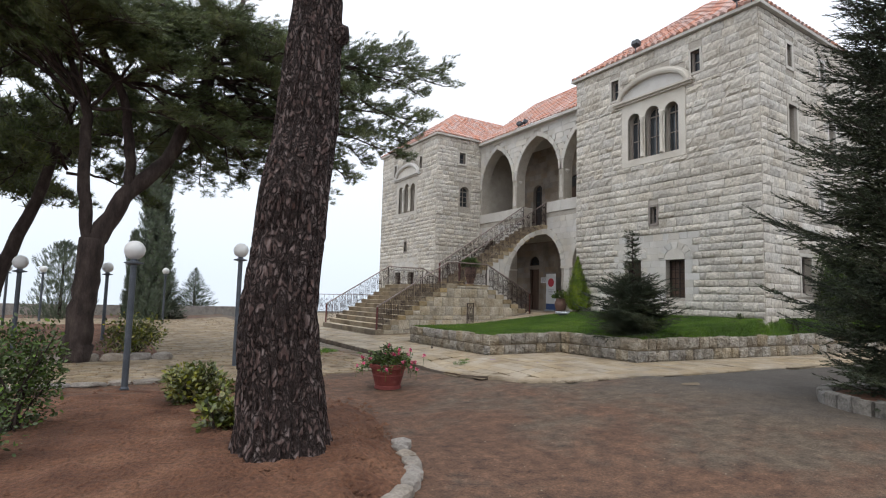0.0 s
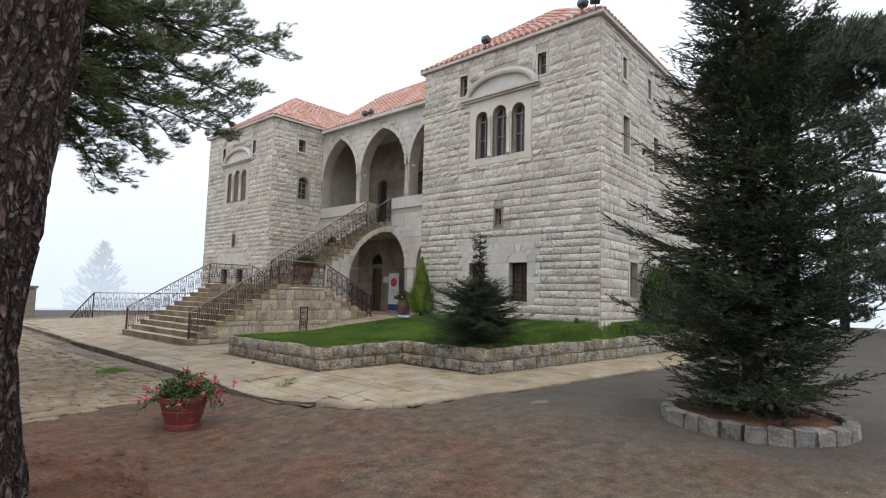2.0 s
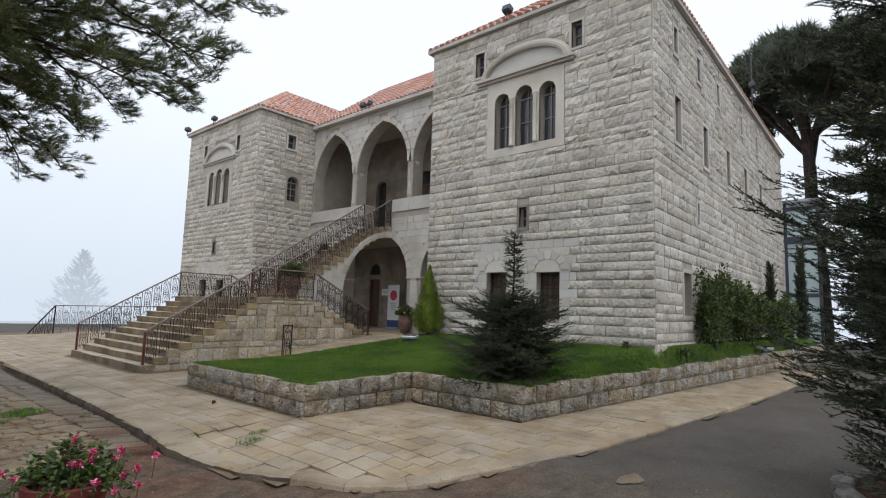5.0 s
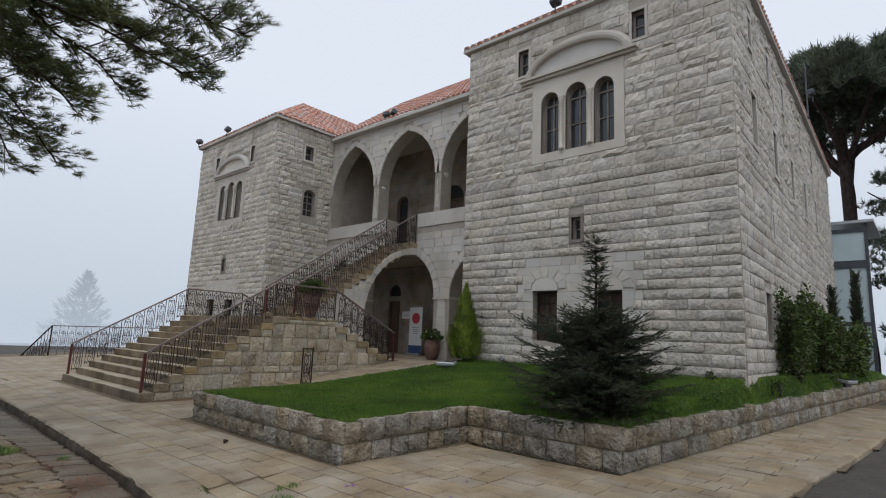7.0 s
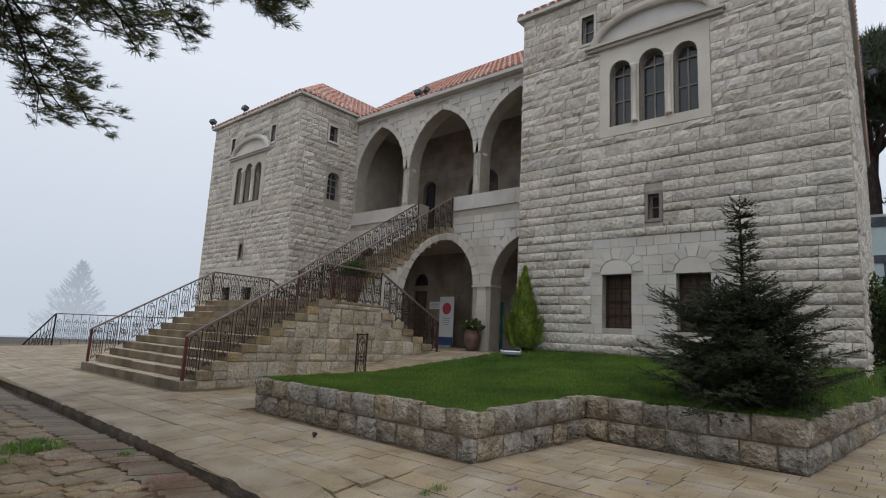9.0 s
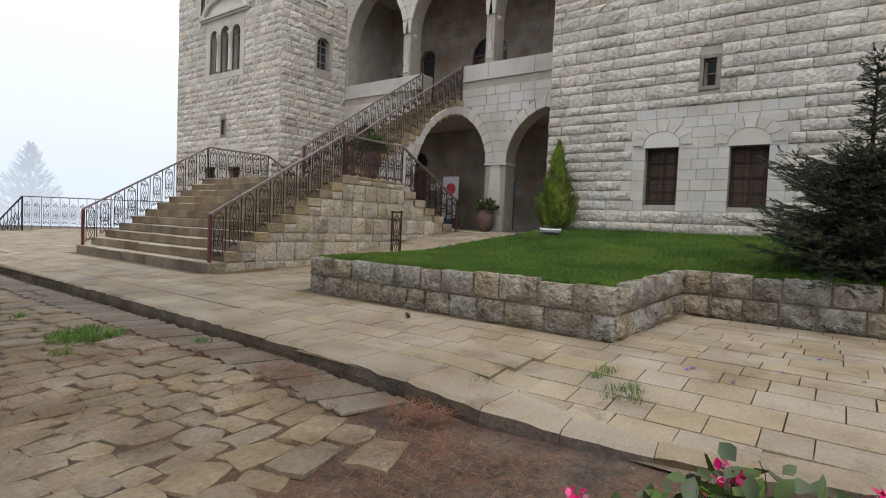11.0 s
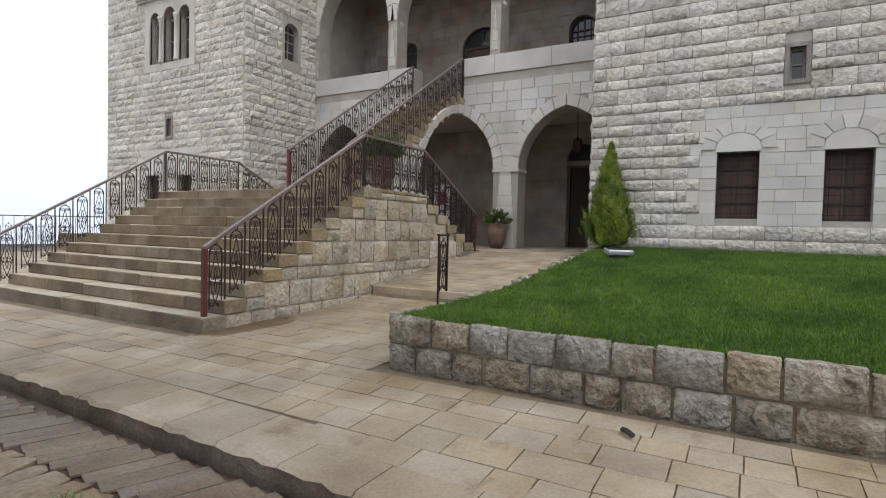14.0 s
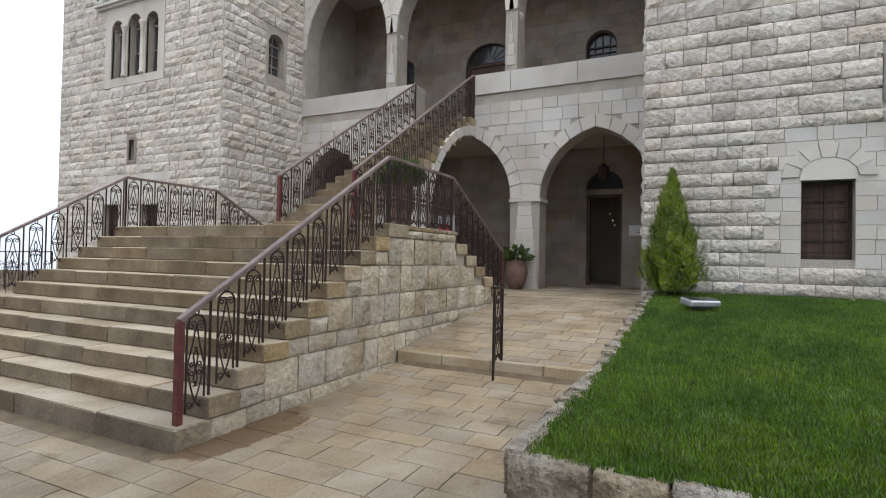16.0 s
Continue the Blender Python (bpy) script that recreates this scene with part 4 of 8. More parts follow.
def dark_door(name, u0, u1, v0, v1, label, leaf=True):
    d = struct(new(name), label, "door")
    b = bmesh.new()
    add_box(b, u0, u0 + 0.07, v0, v1, -0.2, -0.08, m)
    add_box(b, u1 - 0.07, u1, v0, v1, -0.2, -0.08, m)
    add_box(b, u0 + 0.07, u1 - 0.07, v1 - 0.07, v1, -0.2, -0.08, m)
    part("door_frame", b, door_wood, d)
    if leaf:
        b = bmesh.new()
        add_box(b, u0 + 0.07, u1 - 0.07, v0, v1 - 0.07, -0.19, -0.14, m)
        for k in range(3):
            h = (v1 - v0 - 0.2) / 3
            add_box(b, u0 + 0.15, u1 - 0.15, v0 + 0.08 + k * h, v0 + k * h + h - 0.02, -0.14, -0.12, m, 0.006)
        leaf_ob = part("door_leaf", b, door_wood, d)
        b = bmesh.new()
        add_tube(b, [m @ Vector((u1 - 0.14, v0 + 1.0, -0.13)), m @ Vector((u1 - 0.14, v0 + 1.0, -0.07)), m @ Vector((u1 - 0.26, v0 + 1.0, -0.07))], 0.012, 6)
        part("door_handle", b, iron, leaf_ob)
    return d
dark_door("door_1", cu(17.08), cu(16.16), 0.83, 3.28, "open dark doorway with timber frame", leaf=False)
dark_door("door_2", cu(23.45), cu(22.72), 0.83, 3.06, "closed panelled brown timber door")
dark_door("door_3", cu(20.72), cu(19.33), 4.94, 7.3, "closed dark timber double door of the loggia")
def fanlight(u0, u1, v0, rise, label):
    wcount[0] += 1
    w = struct(new("window_%d" % wcount[0]), label, "window")
    pts = round_poly(u0, u1, v0, v0 + 0.01, rise, 10)
    mesh_ob("pane", [m @ Vector((a, c, -0.14)) for a, c in pts], [tuple(range(len(pts)))], glass, w)
    b = bmesh.new()
    add_tube(b, [m @ Vector((a, c, -0.1)) for a, c in pts[2:]] + [m @ Vector((*pts[2], -0.1))], 0.025, 4)
    part("window_frame", b, iron, w)
    c0 = ((u0 + u1) / 2, v0 + 0.02)
    for i in range(1, 8):
        a = math.pi * i / 8
        b = bmesh.new()
        add_tube(b, [m @ Vector((c0[0] + 0.14 * math.cos(a), c0[1] + 0.14 * math.sin(a), -0.1)), m @ Vector((c0[0] + (u1 - u0) / 2 * math.cos(a), c0[1] + rise * math.sin(a), -0.1))], 0.01, 4)
        part("glazing_bar", b, iron, w)
fanlight(cu(17.1), cu(16.14), 3.42, 0.48, "arched fanlight with radiating bars over the doorway")
fanlight(cu(23.5), cu(22.7), 3.28, 0.5, "dark arched light above the panelled door")
fanlight(cu(20.7), cu(19.35), 7.3, 0.58, "arched fanlight with radiating bars over loggia door")
window(m, cu(17.16), cu(16.36), 6.2, 7.73, 0.2, arched=0.38, timber=dark_wood, bars=(3, 5), label="arched loggia window with close glazing bars")
window(m, cu(23.25), cu(22.55), 5.0, 7.8, 0.2, arched=0.3, timber=dark_wood, bars=(1, 3), label="tall arched dark loggia window")
window(m, cu(24.5), cu(24.1), 6.4, 7.0, 0.2, timber=dark_wood, bars=(0, 1))
# entrance hall behind the open door
hall = struct(box("hall_wall", BX + 3.0, BX + 3.2, 14.6, 19, 0.8, 4.4, plaster), "plain far wall of the entrance hall", "wall")
struct(box("hall_floor", BX + 0.4, BX + 3.2, 14.6, 19, 0.6, 0.82, paving), "stone floor of the entrance hall", "floor")
struct(box("hall_ceiling", BX + 0.4, BX + 3.2, 14.6, 19, 4.4, 4.5, plaster), "plain ceiling of the entrance hall", "ceiling")

# ---------- roofs ----------
def hip_roof(name, x0, x1, y0, y1, z, peak, ridge, label, skew=0.0):
    """Hipped tile roof, rows of pan tiles laid as ribs; ridge: list of two ridge ends."""
    t = struct(new(name), label, "roof")
    (ax, ay), (bx, by) = ridge
    A, B, C, D = Vector((x0, y0, z)), Vector((x1, y0 + skew, z)), Vector((x1, y1, z)), Vector((x0, y1, z))
    P, Q = Vector((ax, ay, peak)), Vector((bx, by, peak))
    faces = [(A, B, Q, P), (C, D, P, Q), (D, A, P, P), (B, C, Q, Q)]
    for e0, e1, r1, r0 in faces:
        mesh_ob("roof_plane", [e0, e1, r1, r0] if r1 != r0 else [e0, e1, r1], [tuple(range(4 if r1 != r0 else 3))], tile, t)
        along = (e1 - e0)
        n = int(along.length / 0.24)
        nrm = (e1 - e0).cross(r0 - e0).normalized()
        if nrm.z < 0:
            nrm = -nrm
        vs, fs = [], []
        L = along.length
        ux = along / L
        h0, h1 = (r0 - e0).dot(ux), (r1 - e0).dot(ux)
        slope = (r0 - e0) - ux * h0
        for i in range(n):
            u = (i + 0.5) * L / n
            if u < h0:
                f = u / max(h0, 1e-6)
            elif u > h1:
                f = (L - u) / max(L - h1, 1e-6)
            else:
                f = 1.0
            steps = max(1, int(slope.length * f / 0.36))
            for s in range(steps):
                p0 = e0 + ux * u + slope * (f * s / steps)
                p1 = e0 + ux * u + slope * (f * (s + 1) / steps)
                k = len(vs)
                for p, hh, ww in ((p0, 0.075, 0.11), (p1, 0.05, 0.09)):
                    vs += [p - ux * ww, p - ux * ww * 0.5 + nrm * hh, p + ux * ww * 0.5 + nrm * hh, p + ux * ww]
                fs += [(k, k + 1, k + 5, k + 4), (k + 1, k + 2, k + 6, k + 5), (k + 2, k + 3, k + 7, k + 6), (k, k + 3, k + 2, k + 1)]
        if vs:
            ob = mesh_ob("roof_tiles", vs, fs, tile, t)
            ob["kind"] = "stuff"
    b = bmesh.new()
    o, th = 0.0, 0.1
    add_box(b, x0, x1, y0, y1, z - th, z - 0.004)
    for v in b.verts:
        if v.co.x > x1 - 0.01 and v.co.y < y0 + 0.01:
            v.co.y += skew
    part("eave", b, ashlar_j, t, "thin projecting stone eave")
    return t
OV = 0.16
hip_roof("roof_tower", TX - OV, SX1 + OV, TY0 - OV, TY1 + OV, EAVE + 0.105, 12.75, ((18.75, 11.55), (SX1 - 3, 11.55)), "hipped red terracotta tile roof of the tower", SKEW * (SX1 - TX))
hip_roof("roof_wing", WX - OV, SX1 + OV, WY0 - OV, WY1 + OV, WEAVE + 0.105, 12.9, ((18.1, 28.25), (SX1 - 3, 28.25)), "hipped red terracotta tile roof of the far wing")
rt = struct(new("roof_court"), "red terracotta tile roof over the loggia", "roof")
e0, e1, up = Vector((RX - 0.3, TY1 + 0.2, EAVE + 0.14)), Vector((RX - 0.3, WY0 - 0.2, EAVE + 0.14)), Vector((4.2, 0, 3.2))
mesh_ob("roof_plane", [e0, e1, e1 + up, e0 + up], [(0, 1, 2, 3)], tile, rt)
mesh_ob("roof_back", [e0 + up, e1 + up, e1 + Vector((20, 0, 1)), e0 + Vector((20, 0, 1))], [(0, 1, 2, 3)], tile, rt)
vs, fs = [], []
n = int((e1 - e0).length / 0.24)
nrm = Vector((-0.581, 0, 0.814))
for i in range(n):
    for s in range(12):
        p0 = e0 + Vector((0, 1, 0)) * ((i + 0.5) * (e1 - e0).length / n) + up * (s / 12)
        p1 = p0 + up / 12
        k = len(vs)
        for p, hh, ww in ((p0, 0.075, 0.11), (p1, 0.05, 0.09)):
            vs += [p - Vector((0, ww, 0)), p + Vector((0, -ww / 2, 0)) + nrm * hh, p + Vector((0, ww / 2, 0)) + nrm * hh, p + Vector((0, ww, 0))]
        fs += [(k, k + 1, k + 5, k + 4), (k + 1, k + 2, k + 6, k + 5), (k + 2, k + 3, k + 7, k + 6), (k, k + 3, k + 2, k + 1)]
ob = mesh_ob("roof_tiles", vs, fs, tile, rt)
ob["kind"] = "stuff"
box("eave", RX - 0.3, RX + 0.5, TY1 + 0.17, WY0 - 0.17, EAVE + 0.002, EAVE + 0.13, ashlar_j, rt)
# ---------- great stair ----------
SX0, SY0, SY1, TREAD, RISE = 8.13, 17.55, 22.85, 0.289, 0.1727
LZ, LX0, LX1 = 1.90, 11.02, 13.02
def stair_top(x):
    """Height of the outer stair on its side line."""
    if x < SX0:
        return 0.0
    if x < LX0:
        return RISE * (1 + int((x - SX0) / TREAD))
    if x <= LX1:
        return LZ
    if x < LX1 + 6 * 0.385:
        return LZ - 0.183 * (1 + int((x - LX1) / 0.385))
    return 0.0

stair = struct(new("great_stair"), "broad worn stone stair rising to a landing", "stair")
def profile_solid(name, pts, y0, y1, material, parent):
    b = bmesh.new()
    a = [b.verts.new((x, y0, z)) for x, z in pts]
    c = [b.verts.new((x, y1, z)) for x, z in pts]
    b.faces.new(a)
    b.faces.new(c[::-1])
    for i in range(len(pts)):
        j = (i + 1) % len(pts)
        b.faces.new((a[i], c[i], c[j], a[j]))
    return part(name, b, material, parent)
pts = [(SX0 + 0.03, -0.3)]
for i in range(11):
    z = RISE * (i + 1) - 0.02
    pts += [(SX0 + 0.03 + TREAD * i, pts[-1][1] if i else -0.3), (SX0 + 0.03 + TREAD * i, z)]
pts = [(SX0 + 0.03, -0.3)] + [p for i in range(11) for p in ((SX0 + 0.03 + TREAD * i, max(-0.2, RISE * i - 0.02)), (SX0 + 0.03 + TREAD * i, RISE * (i + 1) - 0.02))] + [(LX1 - 0.02, LZ - 0.02), (LX1 - 0.02, -0.3)]
profile_solid("stair_core", pts, SY0 + 0.03, SY1 - 0.03, mortar, stair)
def step_stone(x0, x1, y0, y1, z0, z1, parent, r):
    b = bmesh.new()
    add_box(b, x0, x1, y0, y1, z0, z1, None, 0.012)
    for v in b.verts:
        v.co += Vector((r.uniform(-0.006, 0.006), 0, r.uniform(-0.004, 0.004)))
    ob = part("step_stone", b, stepstone, parent)
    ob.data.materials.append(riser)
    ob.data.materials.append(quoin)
    # riser faces get the darker stone, part dirt and part painted shade
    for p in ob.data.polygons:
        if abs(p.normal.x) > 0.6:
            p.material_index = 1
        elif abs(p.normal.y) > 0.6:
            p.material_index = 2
r = random.Random(11)
for i in range(11):
    x0 = SX0 + TREAD * i
    x1 = x0 + TREAD + 0.05 if i < 10 else x0 + 0.5
    y = SY0 - 0.02
    end = SY1 + 0.02
    z0 = RISE * i + 0.003 if i else -0.25
    while y < end - 0.01:
        L = r.uniform(0.7, 1.3)
        if y + L > end - 0.4:
            L = end - y
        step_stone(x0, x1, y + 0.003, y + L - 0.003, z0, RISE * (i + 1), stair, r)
        y += L
# landing flags
for k in range(4):
    for q in range(6):
        x0, y0 = LX0 + 0.5 + k * 0.39, SY0 + q * (SY1 - SY0) / 6
        step_stone(x0 + 0.003, x0 + 0.385, y0 + 0.003, y0 + (SY1 - SY0) / 6 - 0.003, LZ - 0.06, LZ - 0.002, stair, r)
UY0, UY1 = 19.3, 21.05
for y0, y1 in ((SY0, UY0 - 0.01), (UY1 + 0.01, SY1)):
    pts = [(LX1, -0.3), (LX1, LZ - 0.2)]
    for i in range(6):
        z = LZ - 0.183 * (i + 1) - 0.02
        pts += [(LX1 + 0.385 * i, z), (LX1 + 0.385 * (i + 1), z)]
    pts += [(LX1 + 0.385 * 6, -0.3)]
    profile_solid("stair_core", pts, y0 + 0.03, y1, mortar, stair)
    for i in range(5):
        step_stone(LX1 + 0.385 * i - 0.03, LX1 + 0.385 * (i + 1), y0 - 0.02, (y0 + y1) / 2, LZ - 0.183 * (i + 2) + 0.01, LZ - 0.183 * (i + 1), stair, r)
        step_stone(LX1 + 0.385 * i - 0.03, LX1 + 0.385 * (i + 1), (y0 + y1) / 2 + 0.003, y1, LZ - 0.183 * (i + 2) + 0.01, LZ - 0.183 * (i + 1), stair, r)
# facing stones on the stair's visible side
m = wall_frame(0, SY0 + 0.03, 1, 0)
rr = random.Random(5)
def fill_row(u, q, va, vb):
    while u < q - 0.01:
        ww = rr.uniform(0.25, 0.46)
        if u + ww > q - 0.16:
            ww = q - u
        bl.append((u, u + ww, va, vb))
        u += ww
def row_end(vb):
    return max(x for x in np.arange(SX0, LX1 + 2.5, 0.02) if stair_top(x) - (0.17 if x > LX1 else 0.06) >= vb - 0.04)
bl, k = [], 0
while k < 11:
    tall = 2 if k in (1, 4, 6, 8) else 1
    va, vb = (-0.1 if k == 0 else RISE * k), min(RISE * (k + tall), LZ - 0.06)
    start = SX0 + TREAD * (k + tall) + 0.055 if k + tall < 11 else SX0 + TREAD * 10 + 0.5
    fill_row(start, row_end(vb), va, vb)
    if tall == 2:
        bl.append((SX0 + TREAD * (k + 1) + 0.055, start, va, va + RISE))
    k += tall
STAIR_BLOCKS = [block_mesh("stair_block", stair_rock, 0.8, 330 + i, 5, 4) for i in range(8)]
lay(m, bl, STAIR_BLOCKS, 0.07, 0.014, stair, "stone_block", None, seed=12)

# flying upper flight on its half arch
flight = struct(new("upper_flight"), "straight stone flight carried on a half arch", "stair")
UN, UX0, UT = 17, 12.75, 0.294
UR = (4.93 - LZ) / UN
def up_top(x):
    return LZ + UR * (1 + int((x - UX0) / UT)) if x >= UX0 else LZ
arc = []
for i in range(11):
    a = math.pi / 2 * i / 10
    arc.append((17.75 - 2.33 * math.sin(a) * (1 - 0.0), 2.35 + 2.15 * math.cos(a) ** 1.15))
pts = [(UX0, 0.3), (UX0, LZ)]
for i in range(UN):
    pts += [(UX0 + UT * i, LZ + UR * (i + 1) - 0.02), (UX0 + UT * (i + 1), LZ + UR * (i + 1) - 0.02)]
pts = [p for p in pts if p[0] <= 17.75] + [(17.75, 4.9), (17.75, 4.5)] + arc[1:] + [(15.42, 0.3)]
profile_solid("flight_core", pts, UY0 + 0.03, UY1 - 0.03, ashlar, flight)
for i in range(UN):
    x0 = UX0 + UT * i
    step_stone(x0 - 0.02, min(x0 + UT + 0.03, 17.74), UY0 - 0.015, (UY0 + UY1) / 2 - 0.003, LZ + UR * i + 0.004, LZ + UR * (i + 1), flight, r)
    step_stone(x0 - 0.02, min(x0 + UT + 0.03, 17.74), (UY0 + UY1) / 2, UY1 + 0.015, LZ + UR * i + 0.004, LZ + UR * (i + 1), flight, r)
m = wall_frame(0, UY0 + 0.03, 1, 0)
def arc_z(x):
    if x < 15.42:
        return 0.3
    for (xa, za), (xb, zb) in zip(arc, arc[1:]):
        if xb <= x <= xa:
            return zb + (za - zb) * (x - xb) / max(xa - xb, 1e-6)
    return 4.5
v, bl = 0.75, []
while v < 4.6:
    h = rr.uniform(0.22, 0.28)
    xs = [x for x in np.arange(UX0, 17.72, 0.02) if up_top(x) - UR >= v + h - 0.03 and arc_z(x) + 0.1 <= v]
    if xs:
        u, q = min(xs), max(xs) + 0.02
        while u < q - 0.01:
            ww = rr.uniform(0.25, 0.42)
            if u + ww > q - 0.12:
                ww = q - u
            if v > stair_top(u) - 0.2 or u > 15:
                bl.append((u, u + ww, v, v + h))
            u += ww
    v += h
lay(m, bl, FLAT, 0.04, 0.012, flight, "ashlar_block", None, seed=13)
def fn(o):
    return [(x - o * (17.75 - x) / 2.33 * 1.0, z + o * (1 - (17.75 - x) / 2.33 * 0.9)) for x, z in arc]
voussoirs(m, fn, 0.27, flight, 0.05)

# ---------- wrought-iron railings ----------
def spiral(cx, cy, r0, a0, turns, sgn, n=9):
    return [(cx + r0 * (1 - 0.72 * i / n) * math.cos(a0 + sgn * math.tau * turns * i / n), cy + r0 * (1 - 0.72 * i / n) * math.sin(a0 + sgn * math.tau * turns * i / n)) for i in range(n + 1)]

def panel_mesh(name, w, h, material):
    b = bmesh.new()
    L = []
    top = h - w - 0.045
    L.append([(-w, 0), (-w, top)] + [(-w * math.cos(math.pi * i / 8), top + w * math.sin(math.pi * i / 8)) for i in range(1, 8)] + [(w, top), (w, 0)])
    L.append([(0.02 * math.cos(i * math.tau / 8), h - 0.022 + 0.02 * math.sin(i * math.tau / 8)) for i in range(9)])
    for s in (-1, 1):
        L.append([(s * 0.0, top + 0.02), (s * w * 0.45, top - 0.16), (s * w * 0.93, h * 0.45), (s * w * 0.5, 0.2), (0, 0.07)])
        L.append([(0, top + 0.0), (s * 0.02, top + 0.035)] + spiral(s * w * 0.55, top + 0.005, 0.032, math.pi / 2, 1.2, -s))
        L.append([(0, 0.09), (s * 0.02, 0.05)] + spiral(s * w * 0.55, 0.06, 0.032, -math.pi / 2, 1.2, s))
        c = h * 0.42
        L.append([(0, c + 0.16), (s * 0.022, c + 0.10), (s * 0.012, c + 0.05), (0, c)])
        L.append([(0, c - 0.13), (s * 0.018, c - 0.08), (s * 0.01, c - 0.04), (0, c)])
        L.append([(0, c)] + spiral(s * 0.036, c + 0.03, 0.026, math.pi if s > 0 else 0, 1.1, -s))
        L.append([(0, c)] + spiral(s * 0.036, c - 0.03, 0.026, math.pi if s > 0 else 0, 1.1, s))
        L.append([(s * w, c), (s * w * 0.55, c)])
    L.append([(-0.02, h * 0.42 + 0.165), (0.02, h * 0.42 + 0.165)])
    L.append([(-0.02, h * 0.42 - 0.135), (0.02, h * 0.42 - 0.135)])
    for k, pl in enumerate(L):
        add_tube(b, [(u, 0, v) for u, v in pl], 0.0085 if k == 0 else 0.0065, 4)
    me = bpy.data.meshes.new(name)
    b.to_mesh(me)
    b.free()
    me.materials.append(material)
    return me
PANEL = panel_mesh("scroll_panel", 0.085, 0.80, iron)
PANEL_W = panel_mesh("scroll_panel_wide", 0.085, 0.84, iron)

def railing(label, y, top_pts, posts, panels, bars, rot=0.0, group="stair railings", m=None, mesh=None):
    t = tagged(new("railing"), label, "railing", group)
    m = m or Matrix.Translation((0, y, 0))
    b = bmesh.new()
    for (xa, za), (xb, zb) in zip(top_pts, top_pts[1:]):
        d = Vector((xb - xa, 0, zb - za))
        q = m @ Matrix.Translation((xa, 0, za)) @ Matrix.Rotation(-math.atan2(d.z, d.x), 4, "Y")
        add_box(b, -0.012, d.length + 0.012, -0.03, 0.03, -0.02, 0.02, q, 0.006)
    part("handrail", b, rail_top, t, "worn painted flat handrail")
    for x, z0, z1, w, mt in posts:
        box("post", x - w, x + w, -w, w, z0, z1, mt, t, bevel=0.004, m=m)
    for x, z in panels:
        ob = new("scroll_panel", mesh or PANEL)
        ob.parent = t
        ob.matrix_world = m @ Matrix.Translation((x, 0, z))
    for x, z0, z1 in bars:
        box("bar", x - 0.008, x + 0.008, -0.008, 0.008, z0, z1, iron, t, m=m)
    return t

RH = 0.83
def flight_rail(y, label):
    top = [(SX0 + 0.09, RISE + 0.80), (LX0 + 0.12, LZ + RH), (LX1 - 0.05, LZ + RH), (LX1 + 6 * 0.385 - 0.1, 0.80 + RH)]
    def tz(x):
        return lerp_table(top, x)
    posts = [(SX0 + 0.09, RISE, RISE + 0.79, 0.028, iron_red), (LX0 + 0.12, LZ, LZ + RH - 0.02, 0.014, iron), (LX1 - 0.05, LZ, LZ + RH - 0.02, 0.014, iron), (LX1 + 6 * 0.385 - 0.1, 0.75, 0.80 + RH, 0.02, iron_red)]
    panels, bars = [], []
    for i in range(10):
        x = SX0 + 0.2 + TREAD * i
        z = RISE * (i + 1)
        panels.append((x + 0.04, tz(x + 0.04) - 0.02 - 0.80))
        bars.append((x + 0.04 + TREAD / 2 - 0.015, RISE * (i + 2), tz(x + 0.04 + TREAD / 2)))
    n = 7
    for i in range(n):
        x = LX0 + 0.12 + (LX1 - LX0 - 0.17) * (i + 0.5) / n
        panels.append((x, LZ + RH - 0.82))
        bars.append((x + (LX1 - LX0 - 0.17) / n / 2, LZ, LZ + RH))
    for i in range(9):
        x = LX1 + 0.05 + 0.25 * (i + 0.5) * 0.98
        panels.append((x, tz(x) - 0.82))
        bars.append((x + 0.122, max(stair_top(x + 0.122), 0.8), tz(x + 0.122)))
    return railing(label, y, top, posts, panels, bars)
flight_rail(SY0 + 0.07, "dark wrought-iron scrollwork railing along the broad stair")
flight_rail(SY1 - 0.07, "dark wrought-iron scrollwork railing along the broad stair")
def upper_rail(y, label):
    top = [(UX0 + 0.06, LZ + 1.02), (17.68, 6.02)]
    posts = [(UX0 + 0.06, LZ, LZ + 1.01, 0.03, iron_red), (17.68, 4.93, 6.02, 0.015, iron)]
    panels, bars = [], []
    for i in range(UN - 1):
        x = UX0 + 0.06 + (17.68 - UX0 - 0.06) * (i + 0.5) / (UN - 1)
        zt = lerp_table(top, x)
        panels.append((x, zt - 0.86))
        xb = x + (17.68 - UX0) / (UN - 1) / 2
        bars.append((xb, up_top(xb), lerp_table(top, xb)))
    return railing(label, y, top, posts, panels, bars, mesh=PANEL_W)
upper_rail(UY0 + 0.06, "dark wrought-iron scrollwork railing of the upper flight")
upper_rail(UY1 - 0.06, "dark wrought-iron scrollwork railing of the upper flight")
# short rail end standing by the low step
sh = tagged(new("railing"), "short wrought-iron rail end beside a single low step", "railing")
panel2 = new("scroll_panel", PANEL)
panel2.parent = sh
panel2.matrix_world = Matrix.Translation((11.2, 16.16, 0.33))
for dx in (-0.13, 0.13):
    box("post", 11.2 + dx - 0.012, 11.2 + dx + 0.012, 16.148, 16.172, 0.12, 1.16 if dx < 0 else 1.2, iron, sh)
box("handrail", 11.06, 11.34, 16.13, 16.19, 1.15, 1.18, iron, sh)
